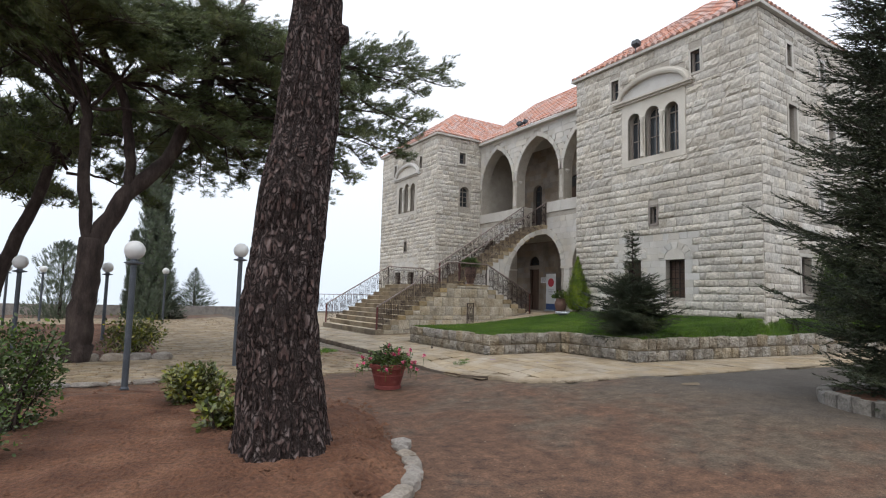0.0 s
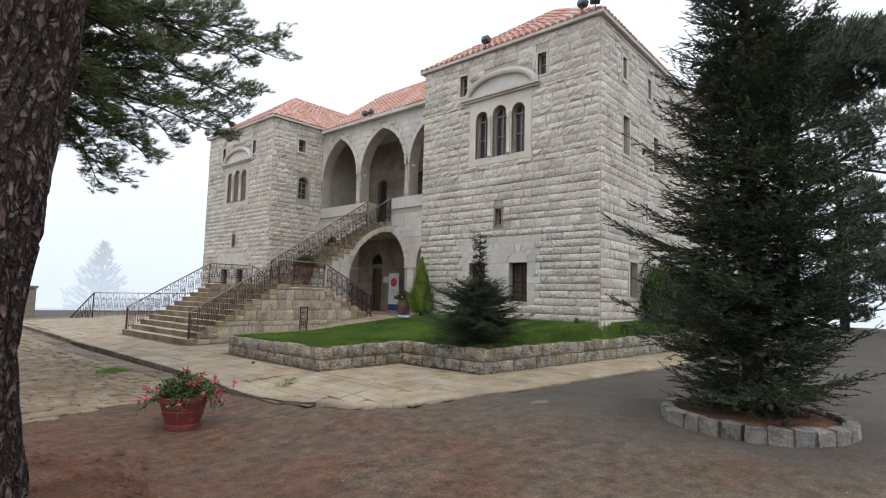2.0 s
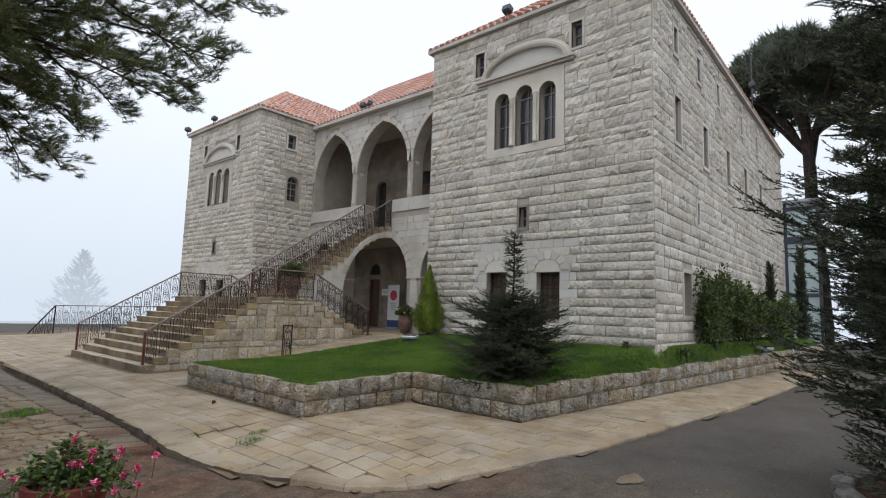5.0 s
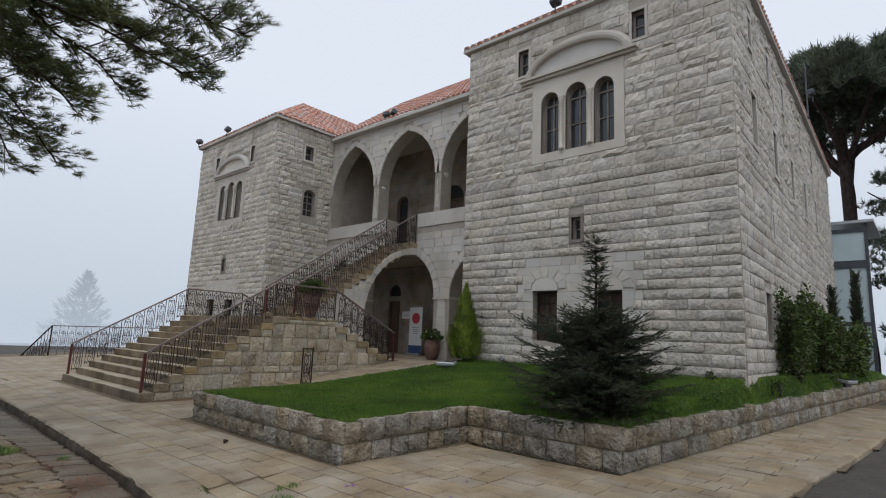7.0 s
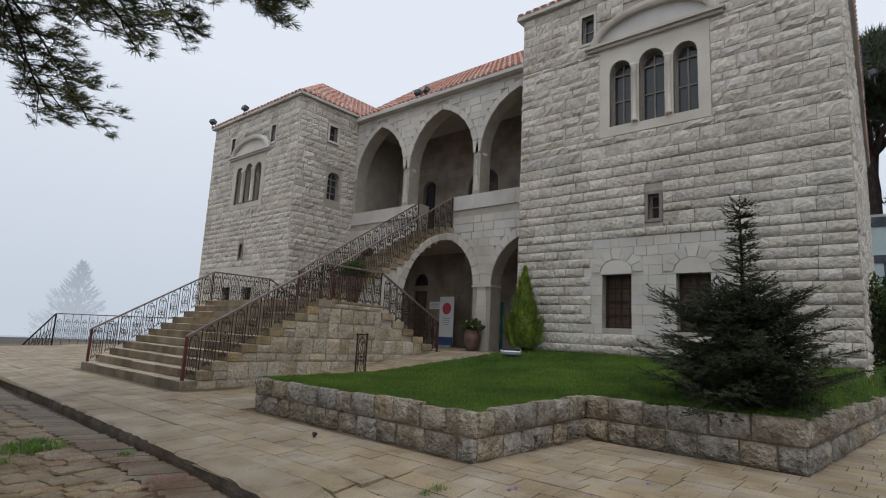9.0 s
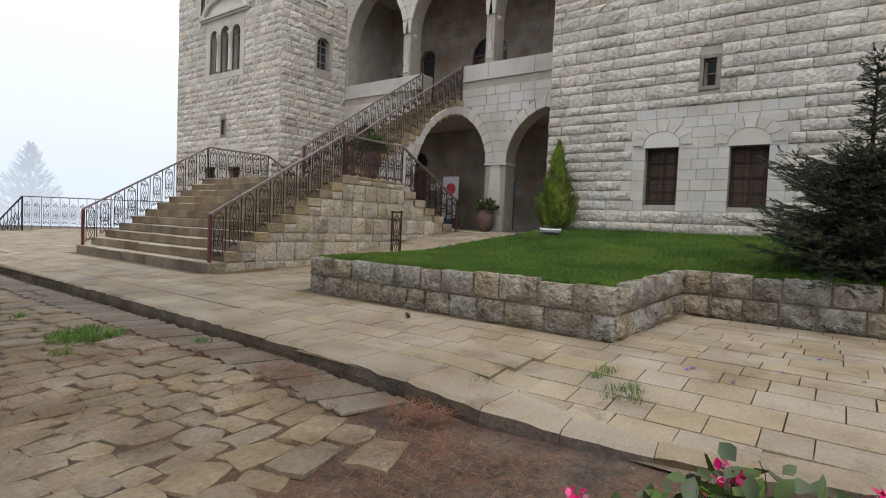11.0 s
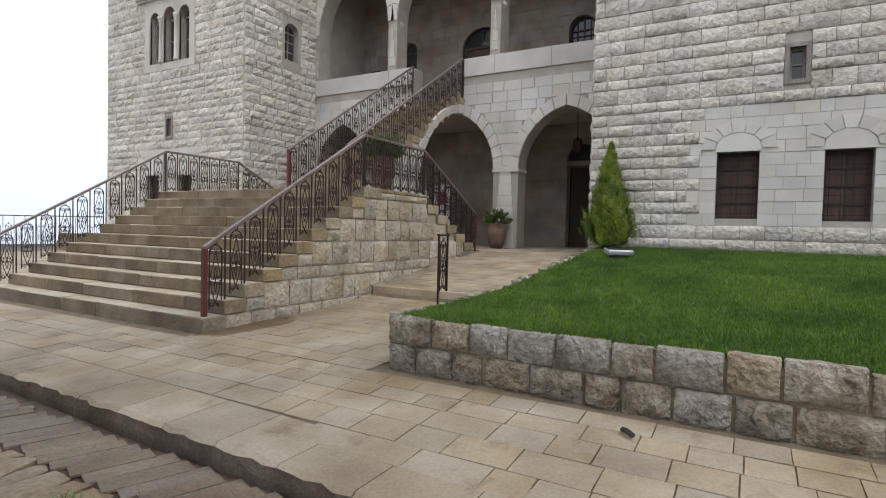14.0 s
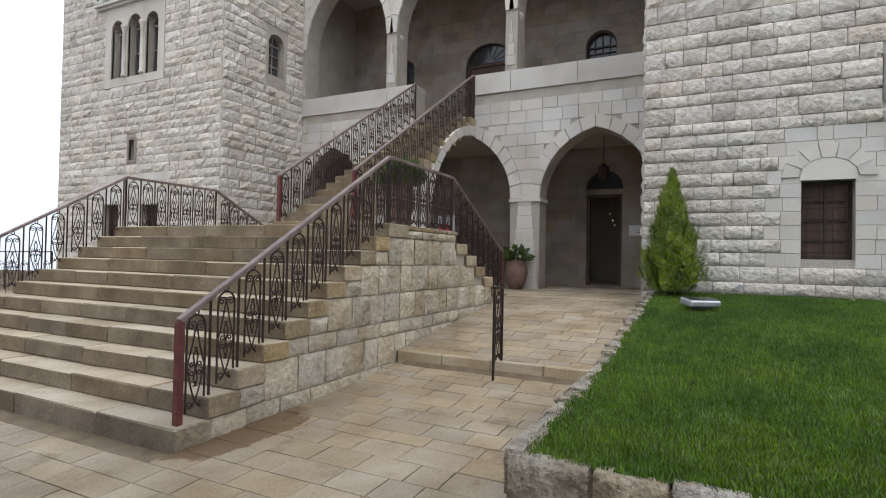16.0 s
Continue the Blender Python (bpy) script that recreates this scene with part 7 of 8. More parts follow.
shrub("shrub", "rounded yellow-green shrub behind the stone edging", 0.75, 15.6, -0.25, 0.9, 0.7, 0.95, 2400, 0.075, bush_leaf, 73)
shrub("shrub", "dark leafy shrub overhanging the red soil bed", -0.8, 7.7, -0.3, 0.62, 0.7, 1.35, 3600, 0.048, dark_leaf, 74, 16)
shrub("shrub", "low dark shrub at the edge of the bed", -0.95, 6.3, -0.3, 0.5, 0.5, 0.8, 1700, 0.044, dark_leaf, 75, 12)
shrub("shrub", "tall dark-green laurel bush against the side wall", 18.9, 7.8, 0.95, 1.5, 0.42, 2.05, 7500, 0.075, dark_leaf, 76, 14)
shrub("shrub", "spreading dark-green bush against the side wall", 21.8, 7.6, 0.95, 1.9, 0.5, 1.9, 7500, 0.085, dark_leaf, 77, 14)
shrub("shrub", "dark evergreen bush at the far end of the side bed", 25.2, 7.4, 0.9, 2.2, 0.6, 1.75, 7000, 0.11, dark_leaf, 78, 12)
for k, (sx, sy, sz) in enumerate(((15.1, 8.6, 0.92), (16.4, 7.75, 0.78), (14.2, 8.3, 0.7))):
    shrub("shrub", "tiny clipped shrub in the lawn edge", sx, sy, sz, 0.12, 0.12, 0.22, 130, 0.05, dark_leaf, 80 + k, 3)
conifer("cypress", "dark columnar cypress beyond the side wall", 27.6, 8.0, 0.7, 3.0, 0.35, 86, 0.16, 9, cedar_leaf, (0.9, 1.2), 0.4, 0.5, 0.2)
conifer("cypress", "dark columnar cypress beyond the side wall", 33.0, 7.75, 0.0, 5.0, 0.55, 87, 0.16, 9, cedar_leaf, (0.9, 1.2), 0.4, 0.5, 0.2)

# broad umbrella pine behind the building
r = random.Random(91)
up = tagged(new("umbrella_pine"), "broad-crowned umbrella pine standing behind the building", "tree")
UPX, UPY = 46.0, 8.4
b = bmesh.new()
limb([(UPX, UPY, -0.3), (UPX + 0.2, UPY, 4), (UPX, UPY + 0.3, 8.5), (UPX - 0.4, UPY + 0.5, 16)], [0.55, 0.45, 0.4, 0.3])
for k in range(9):
    a = k * 0.7
    limb([(UPX, UPY + 0.3, 12 + 0.3 * k), (UPX + 3 * math.cos(a), UPY + 3 * math.sin(a), 16.3), (UPX + 5.5 * math.cos(a), UPY + 5.5 * math.sin(a), 17.6)], [0.2, 0.12, 0.05], 6)
part("trunk", b, bark_dark, up, smooth=True)
ms = []
for k in range(7000):
    a, q = r.uniform(0, math.tau), r.random() ** 0.5
    lump = 0.75 + 0.25 * noise.noise((math.cos(a) * 2, math.sin(a) * 2, q * 3))
    R = 8.2 * q * lump
    zt = 16.3 + 5.6 * math.sqrt(max(0, 1 - q * q)) * r.uniform(0.5, 1.0) * lump + 0.9 * noise.noise((R * math.cos(a) * 0.7, R * math.sin(a) * 0.7, 5))
    ms.append(frame_m((math.cos(a) * 0.4, math.sin(a) * 0.4, r.uniform(0.0, 1)), Vector((r.uniform(-1, 1), r.uniform(-1, 1), 0.5)), (UPX + R * math.cos(a), UPY + R * math.sin(a), zt), r.uniform(2.0, 3.4)))
ob = scatter("crown", *TUFT_FAR, ms, shade_tree, up)
ob["kind"] = "stuff"

# hazy grove beyond the forecourt
def grove_tree(x, y, z, h, rad, low, n, seed):
    r = random.Random(seed)
    t = tagged(new("pine_tree"), "hazy grey-green broad pine in the grove beyond the forecourt", "tree", "far grove")
    b = bmesh.new()
    add_tube(b, [(x, y, z - 0.5), (x + 0.2, y, z + h * 0.4), (x, y + 0.2, z + h * 0.9)], 0, 8, [0.3, 0.22, 0.06])
    for k in range(8):
        a, zz = k * 2.4, z + h * (0.25 + 0.08 * k)
        add_tube(b, [(x, y, zz), (x + rad * 0.45 * math.cos(a), y + rad * 0.45 * math.sin(a), zz + 0.5), (x + rad * 0.8 * math.cos(a), y + rad * 0.8 * math.sin(a), zz + 1.3)], 0, 5, [0.1, 0.07, 0.03])
    part("trunk", b, bark_dark, t)
    clumps = []
    for k in range(46):
        f = r.random()
        R = rad * (0.55 + 0.45 * math.sin(math.pi * min(1, 0.2 + f * 0.9))) * r.random() ** 0.4
        a = r.uniform(0, math.tau)
        clumps.append((x + R * math.cos(a), y + R * math.sin(a), z + low + (h - low) * f, rad * r.uniform(0.22, 0.4)))
    ms = []
    for k in range(n):
        cx, cy, cz, cr = r.choice(clumps)
        v = Vector((r.gauss(0, 1), r.gauss(0, 1), r.gauss(0, 1))).normalized() * cr * r.random() ** 0.4
        ms.append(frame_m((v.x * 0.5 + r.uniform(-0.3, 0.3), v.y * 0.5, 0.6 + r.random()), Vector((r.uniform(-1, 1), r.uniform(-1, 1), 0.5)), (cx + v.x, cy + v.y, cz + v.z * 0.6), r.uniform(1.2, 2.2)))
    ob = scatter("crown", *TUFT_FAR, ms, shade_tree, t)
    ob["kind"] = "stuff"
grove_tree(45.0, 2.6, -0.5, 14.5, 4.4, 3.0, 3000, 96)
grove_tree(46.8, 5.6, -0.5, 15.0, 2.9, 1.5, 2600, 95)
grove_tree(41.0, -3.2, -0.5, 13.0, 4.2, 2.2, 3000, 97)
grove_tree(50.0, -8.0, -0.5, 14.0, 4.6, 2.2, 2600, 98)

# distant trees on the valley side
def far_conifer(name, x, y, z, h, rad, seed, label, columnar=False):
    r = random.Random(seed)
    t = tagged(new(name), label, "tree", "distant trees")
    b = bmesh.new()
    add_tube(b, [(x, y, z - 1), (x, y, z + h)], 0, 6, [0.03 * h, 0.01])
    part("trunk", b, bark_dark, t)
    ms = []
    for k in range(1900):
        f = r.random() ** 1.25
        tier = 0.82 + 0.26 * abs(math.sin(f * 16 + seed))
        R = rad * ((1 - f) ** 0.85 * tier if not columnar else min(1, (1 - f) * 3) ** 0.6 * (0.85 + 0.2 * math.sin(f * 9)))
        a, q = r.uniform(0, math.tau), R * r.random() ** 0.6
        s = (0.14 * h * (1 - 0.75 * f) if not columnar else 0.07 * h) * r.uniform(0.5, 1.1)
        ms.append(frame_m((math.cos(a), math.sin(a), r.uniform(-0.1, 0.5) + f if not columnar else 2.2), Vector((r.uniform(-0.4, 0.4), r.uniform(-0.4, 0.4), 1)), (x + q * math.cos(a), y + q * math.sin(a), z + 0.1 + f * h * 0.97), s))
    ob = scatter("crown", *SPRAY, ms, shade_tree, t)
    ob["kind"] = "stuff"
far_conifer("cypress", 2.3, 35.2, -0.6, 13, 0.85, 101, "tall columnar cypress on the terrace edge", True)
far_conifer("cypress", 1.4, 37.9, -0.6, 5.4, 0.45, 102, "slim columnar cypress on the terrace edge", True)
far_conifer("fir_tree", 2.9, 36.4, -0.5, 4.2, 1.35, 103, "hazy grey-green fir on the terrace edge")
far_conifer("fir_tree", 5.8, 44.9, -0.5, 3.6, 1.9, 104, "low spreading fir beyond the terrace wall")
far_conifer("leafy_tree", -2.0, 36.5, -0.6, 4.4, 1.7, 105, "pale hazy leafy tree beyond the grove", True)
far_conifer("fir_tree", 20.7, 69.2, -7, 13.9, 6.0, 106, "hazy conifer rising from the valley slope")
far_conifer("fir_tree", 6.0, 66.0, -8, 11, 6.0, 108, "hazy conifer rising from the valley slope")

# fog closing off the valley, its haze painted as a glowing see-through sheet
fog_mat = bpy.data.materials.new("glowing_fog_sheet")
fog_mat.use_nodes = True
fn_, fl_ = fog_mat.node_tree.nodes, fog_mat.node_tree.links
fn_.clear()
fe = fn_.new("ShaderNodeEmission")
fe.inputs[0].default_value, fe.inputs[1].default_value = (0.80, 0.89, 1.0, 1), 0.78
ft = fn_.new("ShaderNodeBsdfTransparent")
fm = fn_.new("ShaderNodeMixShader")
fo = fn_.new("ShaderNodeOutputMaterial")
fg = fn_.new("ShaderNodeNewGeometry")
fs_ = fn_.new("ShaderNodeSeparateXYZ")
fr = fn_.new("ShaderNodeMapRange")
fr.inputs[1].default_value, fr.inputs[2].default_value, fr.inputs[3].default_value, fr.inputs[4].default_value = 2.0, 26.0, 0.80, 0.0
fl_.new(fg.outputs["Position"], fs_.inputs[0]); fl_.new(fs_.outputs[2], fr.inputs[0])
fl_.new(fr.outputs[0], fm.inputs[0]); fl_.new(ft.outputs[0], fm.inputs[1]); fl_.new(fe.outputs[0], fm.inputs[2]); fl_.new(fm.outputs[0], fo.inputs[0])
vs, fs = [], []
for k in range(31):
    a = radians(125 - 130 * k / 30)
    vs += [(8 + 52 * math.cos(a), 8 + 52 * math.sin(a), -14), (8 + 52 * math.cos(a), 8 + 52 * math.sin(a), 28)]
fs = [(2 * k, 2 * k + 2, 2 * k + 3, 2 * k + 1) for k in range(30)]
fogb = struct(mesh_ob("backdrop", vs, fs, fog_mat), "glowing sheet painting the pale fog that fills the valley", "fog")
# ---------- beds, lamps, pots ----------
bed = struct(new("soil_bed"), "raised bed of red earth under the pines", "bed")
vs, fs, idx = [], [], {}
def bed_edge(a):
    return lerp_table([(-180, 5.5), (-110, 3.2), (-75, 1.25), (-45, 1.2), (-20, 1.22), (10, 1.35), (35, 2.0), (60, 4.2), (90, 5.9), (130, 7.0), (180, 5.5)], a)
NR, NS = 150, 60
for k in range(NR):
    a = -180 + 360 * k / NR
    for s in range(NS + 1):
        q = bed_edge(a) * s / NS
        x, y = BASE.x + q * math.cos(radians(a)), BASE.y + q * math.sin(radians(a))
        hump = 0.22 * sstep(1.0, 0.55, s / NS) * math.exp(-q * 0.16)
        lip = 0.075 * sstep(1.0, 0.93 if -90 < a < 18 else 0.5, s / NS)
        vs.append((x, y, ground_z(x, y) - 0.035 + hump + lip + 0.04 * noise.noise((x * 3, y * 3, 2)) + 0.03 * noise.noise((x * 9, y * 9, 4))))
for k in range(NR):
    k2 = (k + 1) % NR
    for s in range(NS):
        fs.append((k * (NS + 1) + s, k * (NS + 1) + s + 1, k2 * (NS + 1) + s + 1, k2 * (NS + 1) + s))
mesh_ob("soil_surface", vs, fs, soil, bed, smooth=True)
def lump_mesh(name, sx, sy, sz, seed, material, at, rot, parent):
    r = random.Random(seed)
    b = bmesh.new()
    bmesh.ops.create_icosphere(b, subdivisions=2, radius=1.0)
    off = Vector((r.uniform(0, 50), r.uniform(0, 50), r.uniform(0, 50)))
    for v in b.verts:
        p = v.co.copy()
        q = Vector([math.copysign(abs(c) ** 0.65, c) for c in p])
        q *= 1 + 0.28 * noise.noise(p * 1.6 + off)
        v.co = Vector((q.x * sx, q.y * sy, q.z * sz))
    for v in b.verts:
        v.co = Matrix.Translation(at) @ Matrix.Rotation(rot, 4, "Z") @ v.co
    return part(name, b, material, parent)
edge = struct(new("bed_edging"), "curved edging of rough pale stones round the bed", "edging")
a = -84.0
k = 0
while a < 24:
    q = bed_edge(a) - 0.03
    L = rng.uniform(0.17, 0.30)
    x, y = BASE.x + q * math.cos(radians(a)), BASE.y + q * math.sin(radians(a))
    lump_mesh("edging_stone", L * 0.54, rng.uniform(0.085, 0.115), rng.uniform(0.07, 0.095), 900 + k, rubble, (x, y, ground_z(x, y) + 0.025), radians(a + 90) + rng.uniform(-0.12, 0.12), edge)
    a += math.degrees(L / q)
    k += 1
# stone edgings of the farther beds
for x0, x1, yy, zz, s in ((-3.5, 1.45, 14.9, -0.24, 0.42), (-3.0, 1.3, 11.3, -0.3, 0.4)):
    x = x0
    while x < x1:
        L = rng.uniform(0.3, 0.6)
        lump_mesh("edging_stone", L * 0.5, 0.13, 0.11 if s > 0.41 else 0.05, int(x * 100) + 3000, rubble, (x + L / 2, yy + rng.uniform(-0.05, 0.05), zz), rng.uniform(-0.1, 0.1), edge)
        x += L
for k, (x, y, s) in enumerate(((0.98, 5.5, 0.07), (1.35, 4.35, 0.13), (1.05, 4.2, 0.12), (0.72, 4.15, 0.16), (1.6, 4.28, 0.1), (0.85, 4.9, 0.05), (1.18, 8.0, 0.08))):
    tagged(lump_mesh("stone", s, s * 0.75, s * 0.5, 50 + k, rubble, (x, y, ground_z(x, y) + 0.08 + s * 0.2), k, None), "loose pale stone lying on red earth", "stone", "loose stones")
bed2 = struct(new("soil_bed"), "planted earth bed behind the second stone edging", "bed")
vs = [(x, y, -0.27 + 0.05 * noise.noise((x, y, 9))) for y in np.linspace(14.95, 30, 30) for x in np.linspace(-9, 1.3, 22)]
fs = [(j * 22 + i, j * 22 + i + 1, (j + 1) * 22 + i + 1, (j + 1) * 22 + i) for j in range(29) for i in range(21)]
mesh_ob("soil_surface", vs, fs, soil, bed2, smooth=True)

def lamp(x, y, z, h, s=1.0, label="grey steel garden lamp with opal globe"):
    t = tagged(new("garden_lamp"), label, "lamp", "garden lamps")
    b = bmesh.new()
    add_lathe(b, [(0.07, -0.1), (0.07, 0.03), (0.052, 0.05), (0.05, h - 0.42), (0.035, h - 0.40), (0.04, h - 0.36)], 12, (x, y, z))
    post = part("post", b, lamp_post, t, smooth=False)
    b = bmesh.new()
    add_lathe(b, [(0.04, h - 0.42), (0.15, h - 0.395), (0.15, h - 0.375), (0.06, h - 0.35), (0.05, h - 0.31)], 16, (x, y, z))
    part("collar", b, lamp_post, post)
    b = bmesh.new()
    bmesh.ops.create_uvsphere(b, u_segments=20, v_segments=14, radius=0.165 * s)
    for v in b.verts:
        v.co += Vector((x, y, z + h - 0.165 * s))
    part("globe", b, globe_mat, t, "matt white opal globe", smooth=True)
lamp(0.40, 10.72, -0.33, 2.52)
lamp(2.62, 13.1, -0.34, 2.82)
lamp(-1.75, 16.4, -0.3, 2.4)
lamp(0.05, 20.5, -0.3, 2.5)
lamp(-3.5, 29, -0.3, 2.6)
lamp(-2.6, 33, -0.3, 2.7)
lamp(2.6, 31, -0.3, 2.8)

# terracotta pot with geraniums
PX, PY, PZ = 4.6, 9.28, ground_z(4.6, 9.28)
pot = tagged(new("flower_pot"), "red terracotta pot overflowing with magenta geraniums", "flower pot")
b = bmesh.new()
add_lathe(b, [(0.235, 0), (0.25, 0.01), (0.25, 0.06), (0.235, 0.075), (0.285, 0.24), (0.292, 0.25), (0.286, 0.265), (0.315, 0.37), (0.35, 0.38), (0.355, 0.45), (0.335, 0.46), (0.31, 0.455), (0.30, 0.40), (0.05, 0.395)], 36, (PX, PY, PZ))
part("pot", b, terracotta, pot, "weathered red terracotta", smooth=False)
r = random.Random(111)
ms, fl, b = [], [], bmesh.new()
top = Vector((PX, PY, PZ + 0.42))
for k in range(74):
    a, q = r.uniform(0, math.tau), r.random() ** 0.6
    L = r.uniform(0.22, 0.55)
    e = top + Vector((math.cos(a) * q * 0.58, math.sin(a) * q * 0.58, r.uniform(0.04, 0.42) * (1.1 - q * 0.9) - 0.75 * max(0, q - 0.72)))
    pts = curve_pts(top + Vector((math.cos(a) * 0.15 * q, math.sin(a) * 0.15 * q, 0)), e, 0.09, 5, 0.01, r)
    add_tube(b, pts, 0.005, 4)
    for i in range(18):
        j = r.randrange(1, 5)
        c = pts[j].lerp(pts[j + 1], r.random()) + Vector((r.uniform(-0.05, 0.05), r.uniform(-0.05, 0.05), r.uniform(-0.03, 0.05)))
        ms.append(frame_m((r.uniform(-1, 1), r.uniform(-1, 1), r.uniform(-0.2, 0.8)), Vector((r.uniform(-1, 1), r.uniform(-1, 1), 1)), c, r.uniform(0.04, 0.07)))
    if k % 3 == 0:
        fl.append(e + Vector((r.uniform(-0.04, 0.04), r.uniform(-0.04, 0.04), r.uniform(0.0, 0.13))))
for e in fl + [top + Vector((0.62, -0.25, 0.18)), top + Vector((0.3, -0.3, 0.30))]:
    add_tube(b, [tuple(e - Vector((0.02, 0.0, 0.2))), tuple(e)], 0.004, 4)
part("stem", b, pot_leaf, pot)["kind"] = "stuff"
ob = scatter("foliage", *LEAF, ms, pot_leaf, pot)
ob["kind"] = "stuff"
for e in fl + [top + Vector((0.62, -0.25, 0.18)), top + Vector((0.3, -0.3, 0.30))]:
    pm = [frame_m((r.gauss(0, 1), r.gauss(0, 1), r.gauss(0.4, 1)), Vector((r.uniform(-1, 1), r.uniform(-1, 1), 1)), e + Vector((r.gauss(0, 0.014), r.gauss(0, 0.014), r.gauss(0, 0.012))), r.uniform(0.02, 0.034)) for _ in range(34)]
    scatter("flower_head", *LEAF, pm, petal, pot)
lo = [frame_m((math.cos(a) * 0.8, math.sin(a) * 0.8, 1.2), Vector((0, 0, 1)), top + Vector((0.05, -0.1, 0)), 0.34) for a in np.arange(0, 6.2, 0.7)]
blade = ([(-0.06, 0, 0), (0.06, 0, 0), (0.075, 0.03, 0.5), (0, 0.12, 1.05), (-0.075, 0.03, 0.5)], [(0, 1, 2, 4), (4, 2, 3)])
for mm in lo:
    scatter("strap_leaf", *blade, [mm], pot_leaf, pot)

# urn with bushy plant on the landing
UXc, UYc = 12.72, 18.4
urn = tagged(new("urn"), "tall brown clay urn with bushy green plant on the landing", "urn")
b = bmesh.new()
add_lathe(b, [(0.15, 0), (0.17, 0.03), (0.13, 0.07), (0.17, 0.2), (0.23, 0.42), (0.24, 0.55), (0.2, 0.66), (0.21, 0.70), (0.24, 0.72), (0.22, 0.73), (0.02, 0.7)], 28, (UXc, UYc, LZ))
part("pot", b, clay, urn)
r = random.Random(121)
ms = []
for k in range(900):
    v = Vector((r.gauss(0, 1), r.gauss(0, 1), abs(r.gauss(0.2, 0.8)))).normalized()
    c = Vector((UXc, UYc, LZ + 0.74)) + Vector((v.x * 0.34, v.y * 0.34, v.z * 0.34 - 0.02)) * r.uniform(0.5, 1.0)
    ms.append(frame_m(v + Vector((0, 0, 0.5)), Vector((r.uniform(-1, 1), r.uniform(-1, 1), 0.3)), c, r.uniform(0.09, 0.17)))
ob = scatter("foliage", *SPRAY, ms, pot_leaf, urn)
ob["kind"] = "stuff"
# clay jar with flowers by the arch pier
JX, JY = 17.45, 18.08
jar = tagged(new("flower_jar"), "round brown clay jar of pale flowers beside an arch pier", "flower pot")
b = bmesh.new()
add_lathe(b, [(0.13, 0), (0.15, 0.02), (0.21, 0.16), (0.265, 0.36), (0.255, 0.5), (0.20, 0.60), (0.22, 0.64), (0.205, 0.66), (0.02, 0.62)], 28, (JX, JY, 0.80))
part("jar", b, clay, jar, smooth=True)
ms = []
for k in range(420):
    v = Vector((r.gauss(0, 1), r.gauss(0, 1), abs(r.gauss(0.2, 0.8)))).normalized()
    c = Vector((JX, JY, 1.46)) + Vector((v.x * 0.36, v.y * 0.36, v.z * 0.34)) * r.uniform(0.4, 1.0)
    ms.append(frame_m(v + Vector((0, 0, 0.3)), Vector((r.uniform(-1, 1), r.uniform(-1, 1), 0.3)), c, r.uniform(0.06, 0.11)))
ob = scatter("foliage", *LEAF, ms, dark_leaf, jar)
ob["kind"] = "stuff"
for k in range(9):
    a = k * 0.75
    e = Vector((JX + 0.27 * math.cos(a), JY + 0.27 * math.sin(a), 1.62 + 0.1 * math.sin(k * 2)))
    scatter("flower_head", *LEAF, [frame_m((r.gauss(0, 1), r.gauss(0, 1), r.gauss(0.4, 1)), Vector((0.2, 0.4, 1)), e, 0.045) for _ in range(14)], petal_white, jar)

# ---------- banners, signs, lights of the portico ----------
def banner(x, y0, y1, z0, z1, parts, label):
    t = tagged(new("banner_stand"), label, "banner")
    box("base", x - 0.12, x + 0.12, y0, y1, z0, z0 + 0.07, metal_grey, t)
    sheet = box("sheet", x - 0.004, x + 0.004, y0 + 0.01, y1 - 0.01, z0 + 0.07, z1, parts[0], t)
    box("top_bar", x - 0.012, x + 0.012, y0, y1, z1, z1 + 0.025, metal_grey, t)
    return sheet
bn = banner(19.6, 20.65, 21.38, 0.815, 2.72, (white_vinyl,), "white roll-up banner with red disc and navy foot")
b = bmesh.new()
c0 = [b.verts.new((19.594, 21.01 + 0.22 * math.cos(i * math.tau / 28), 2.28 + 0.22 * math.sin(i * math.tau / 28))) for i in range(28)]
b.faces.new(c0)
part("red_disc", b, red_print, bn, "red printed disc")
box("navy_band", 19.592, 19.596, 20.66, 21.37, 0.89, 1.2, blue_print, bn)
for k in range(4):
    box("text_bar", 19.592, 19.596, 20.8 + 0.03 * k, 21.22 - 0.03 * k, 1.9 - k * 0.08, 1.925 - k * 0.08, grey_print, bn)
bt = banner(19.0, 17.97, 18.5, 0.815, 2.5, (teal_print,), "teal-green printed banner inside the portico")
for k in range(4):
    box("wave_bar", 18.992, 18.996, 18.08, 18.4, 1.95 - k * 0.07, 1.975 - k * 0.07, metal_grey, bt)
sg = tagged(new("notice_board"), "small white printed notice fixed to the shaded wall", "sign")
bd = box("board", 20.24, 20.262, 21.95, 22.5, 2.3, 2.6, white_vinyl, sg)
for k in range(4):
    box("text_bar", 20.235, 20.24, 22.02, 22.43, 2.53 - k * 0.055, 2.545 - k * 0.055, grey_print, bd)
sg = tagged(new("notice_board"), "white name plate beside the open doorway", "sign")
bd = box("board", 20.235, 20.262, 15.5, 15.97, 2.17, 2.44, white_vinyl, sg)
for k in range(2):
    box("text_bar", 20.23, 20.235, 15.56, 15.78, 2.3 - k * 0.06, 2.32 - k * 0.06, grey_print, bd)
ln = tagged(new("hanging_lantern"), "dark iron lantern hanging on a rod in the arch", "lamp")
b = bmesh.new()
add_tube(b, [(18.9, 16.4, 4.75), (18.9, 16.4, 3.85)], 0.01, 6)
part("rod", b, iron, ln)
b = bmesh.new()
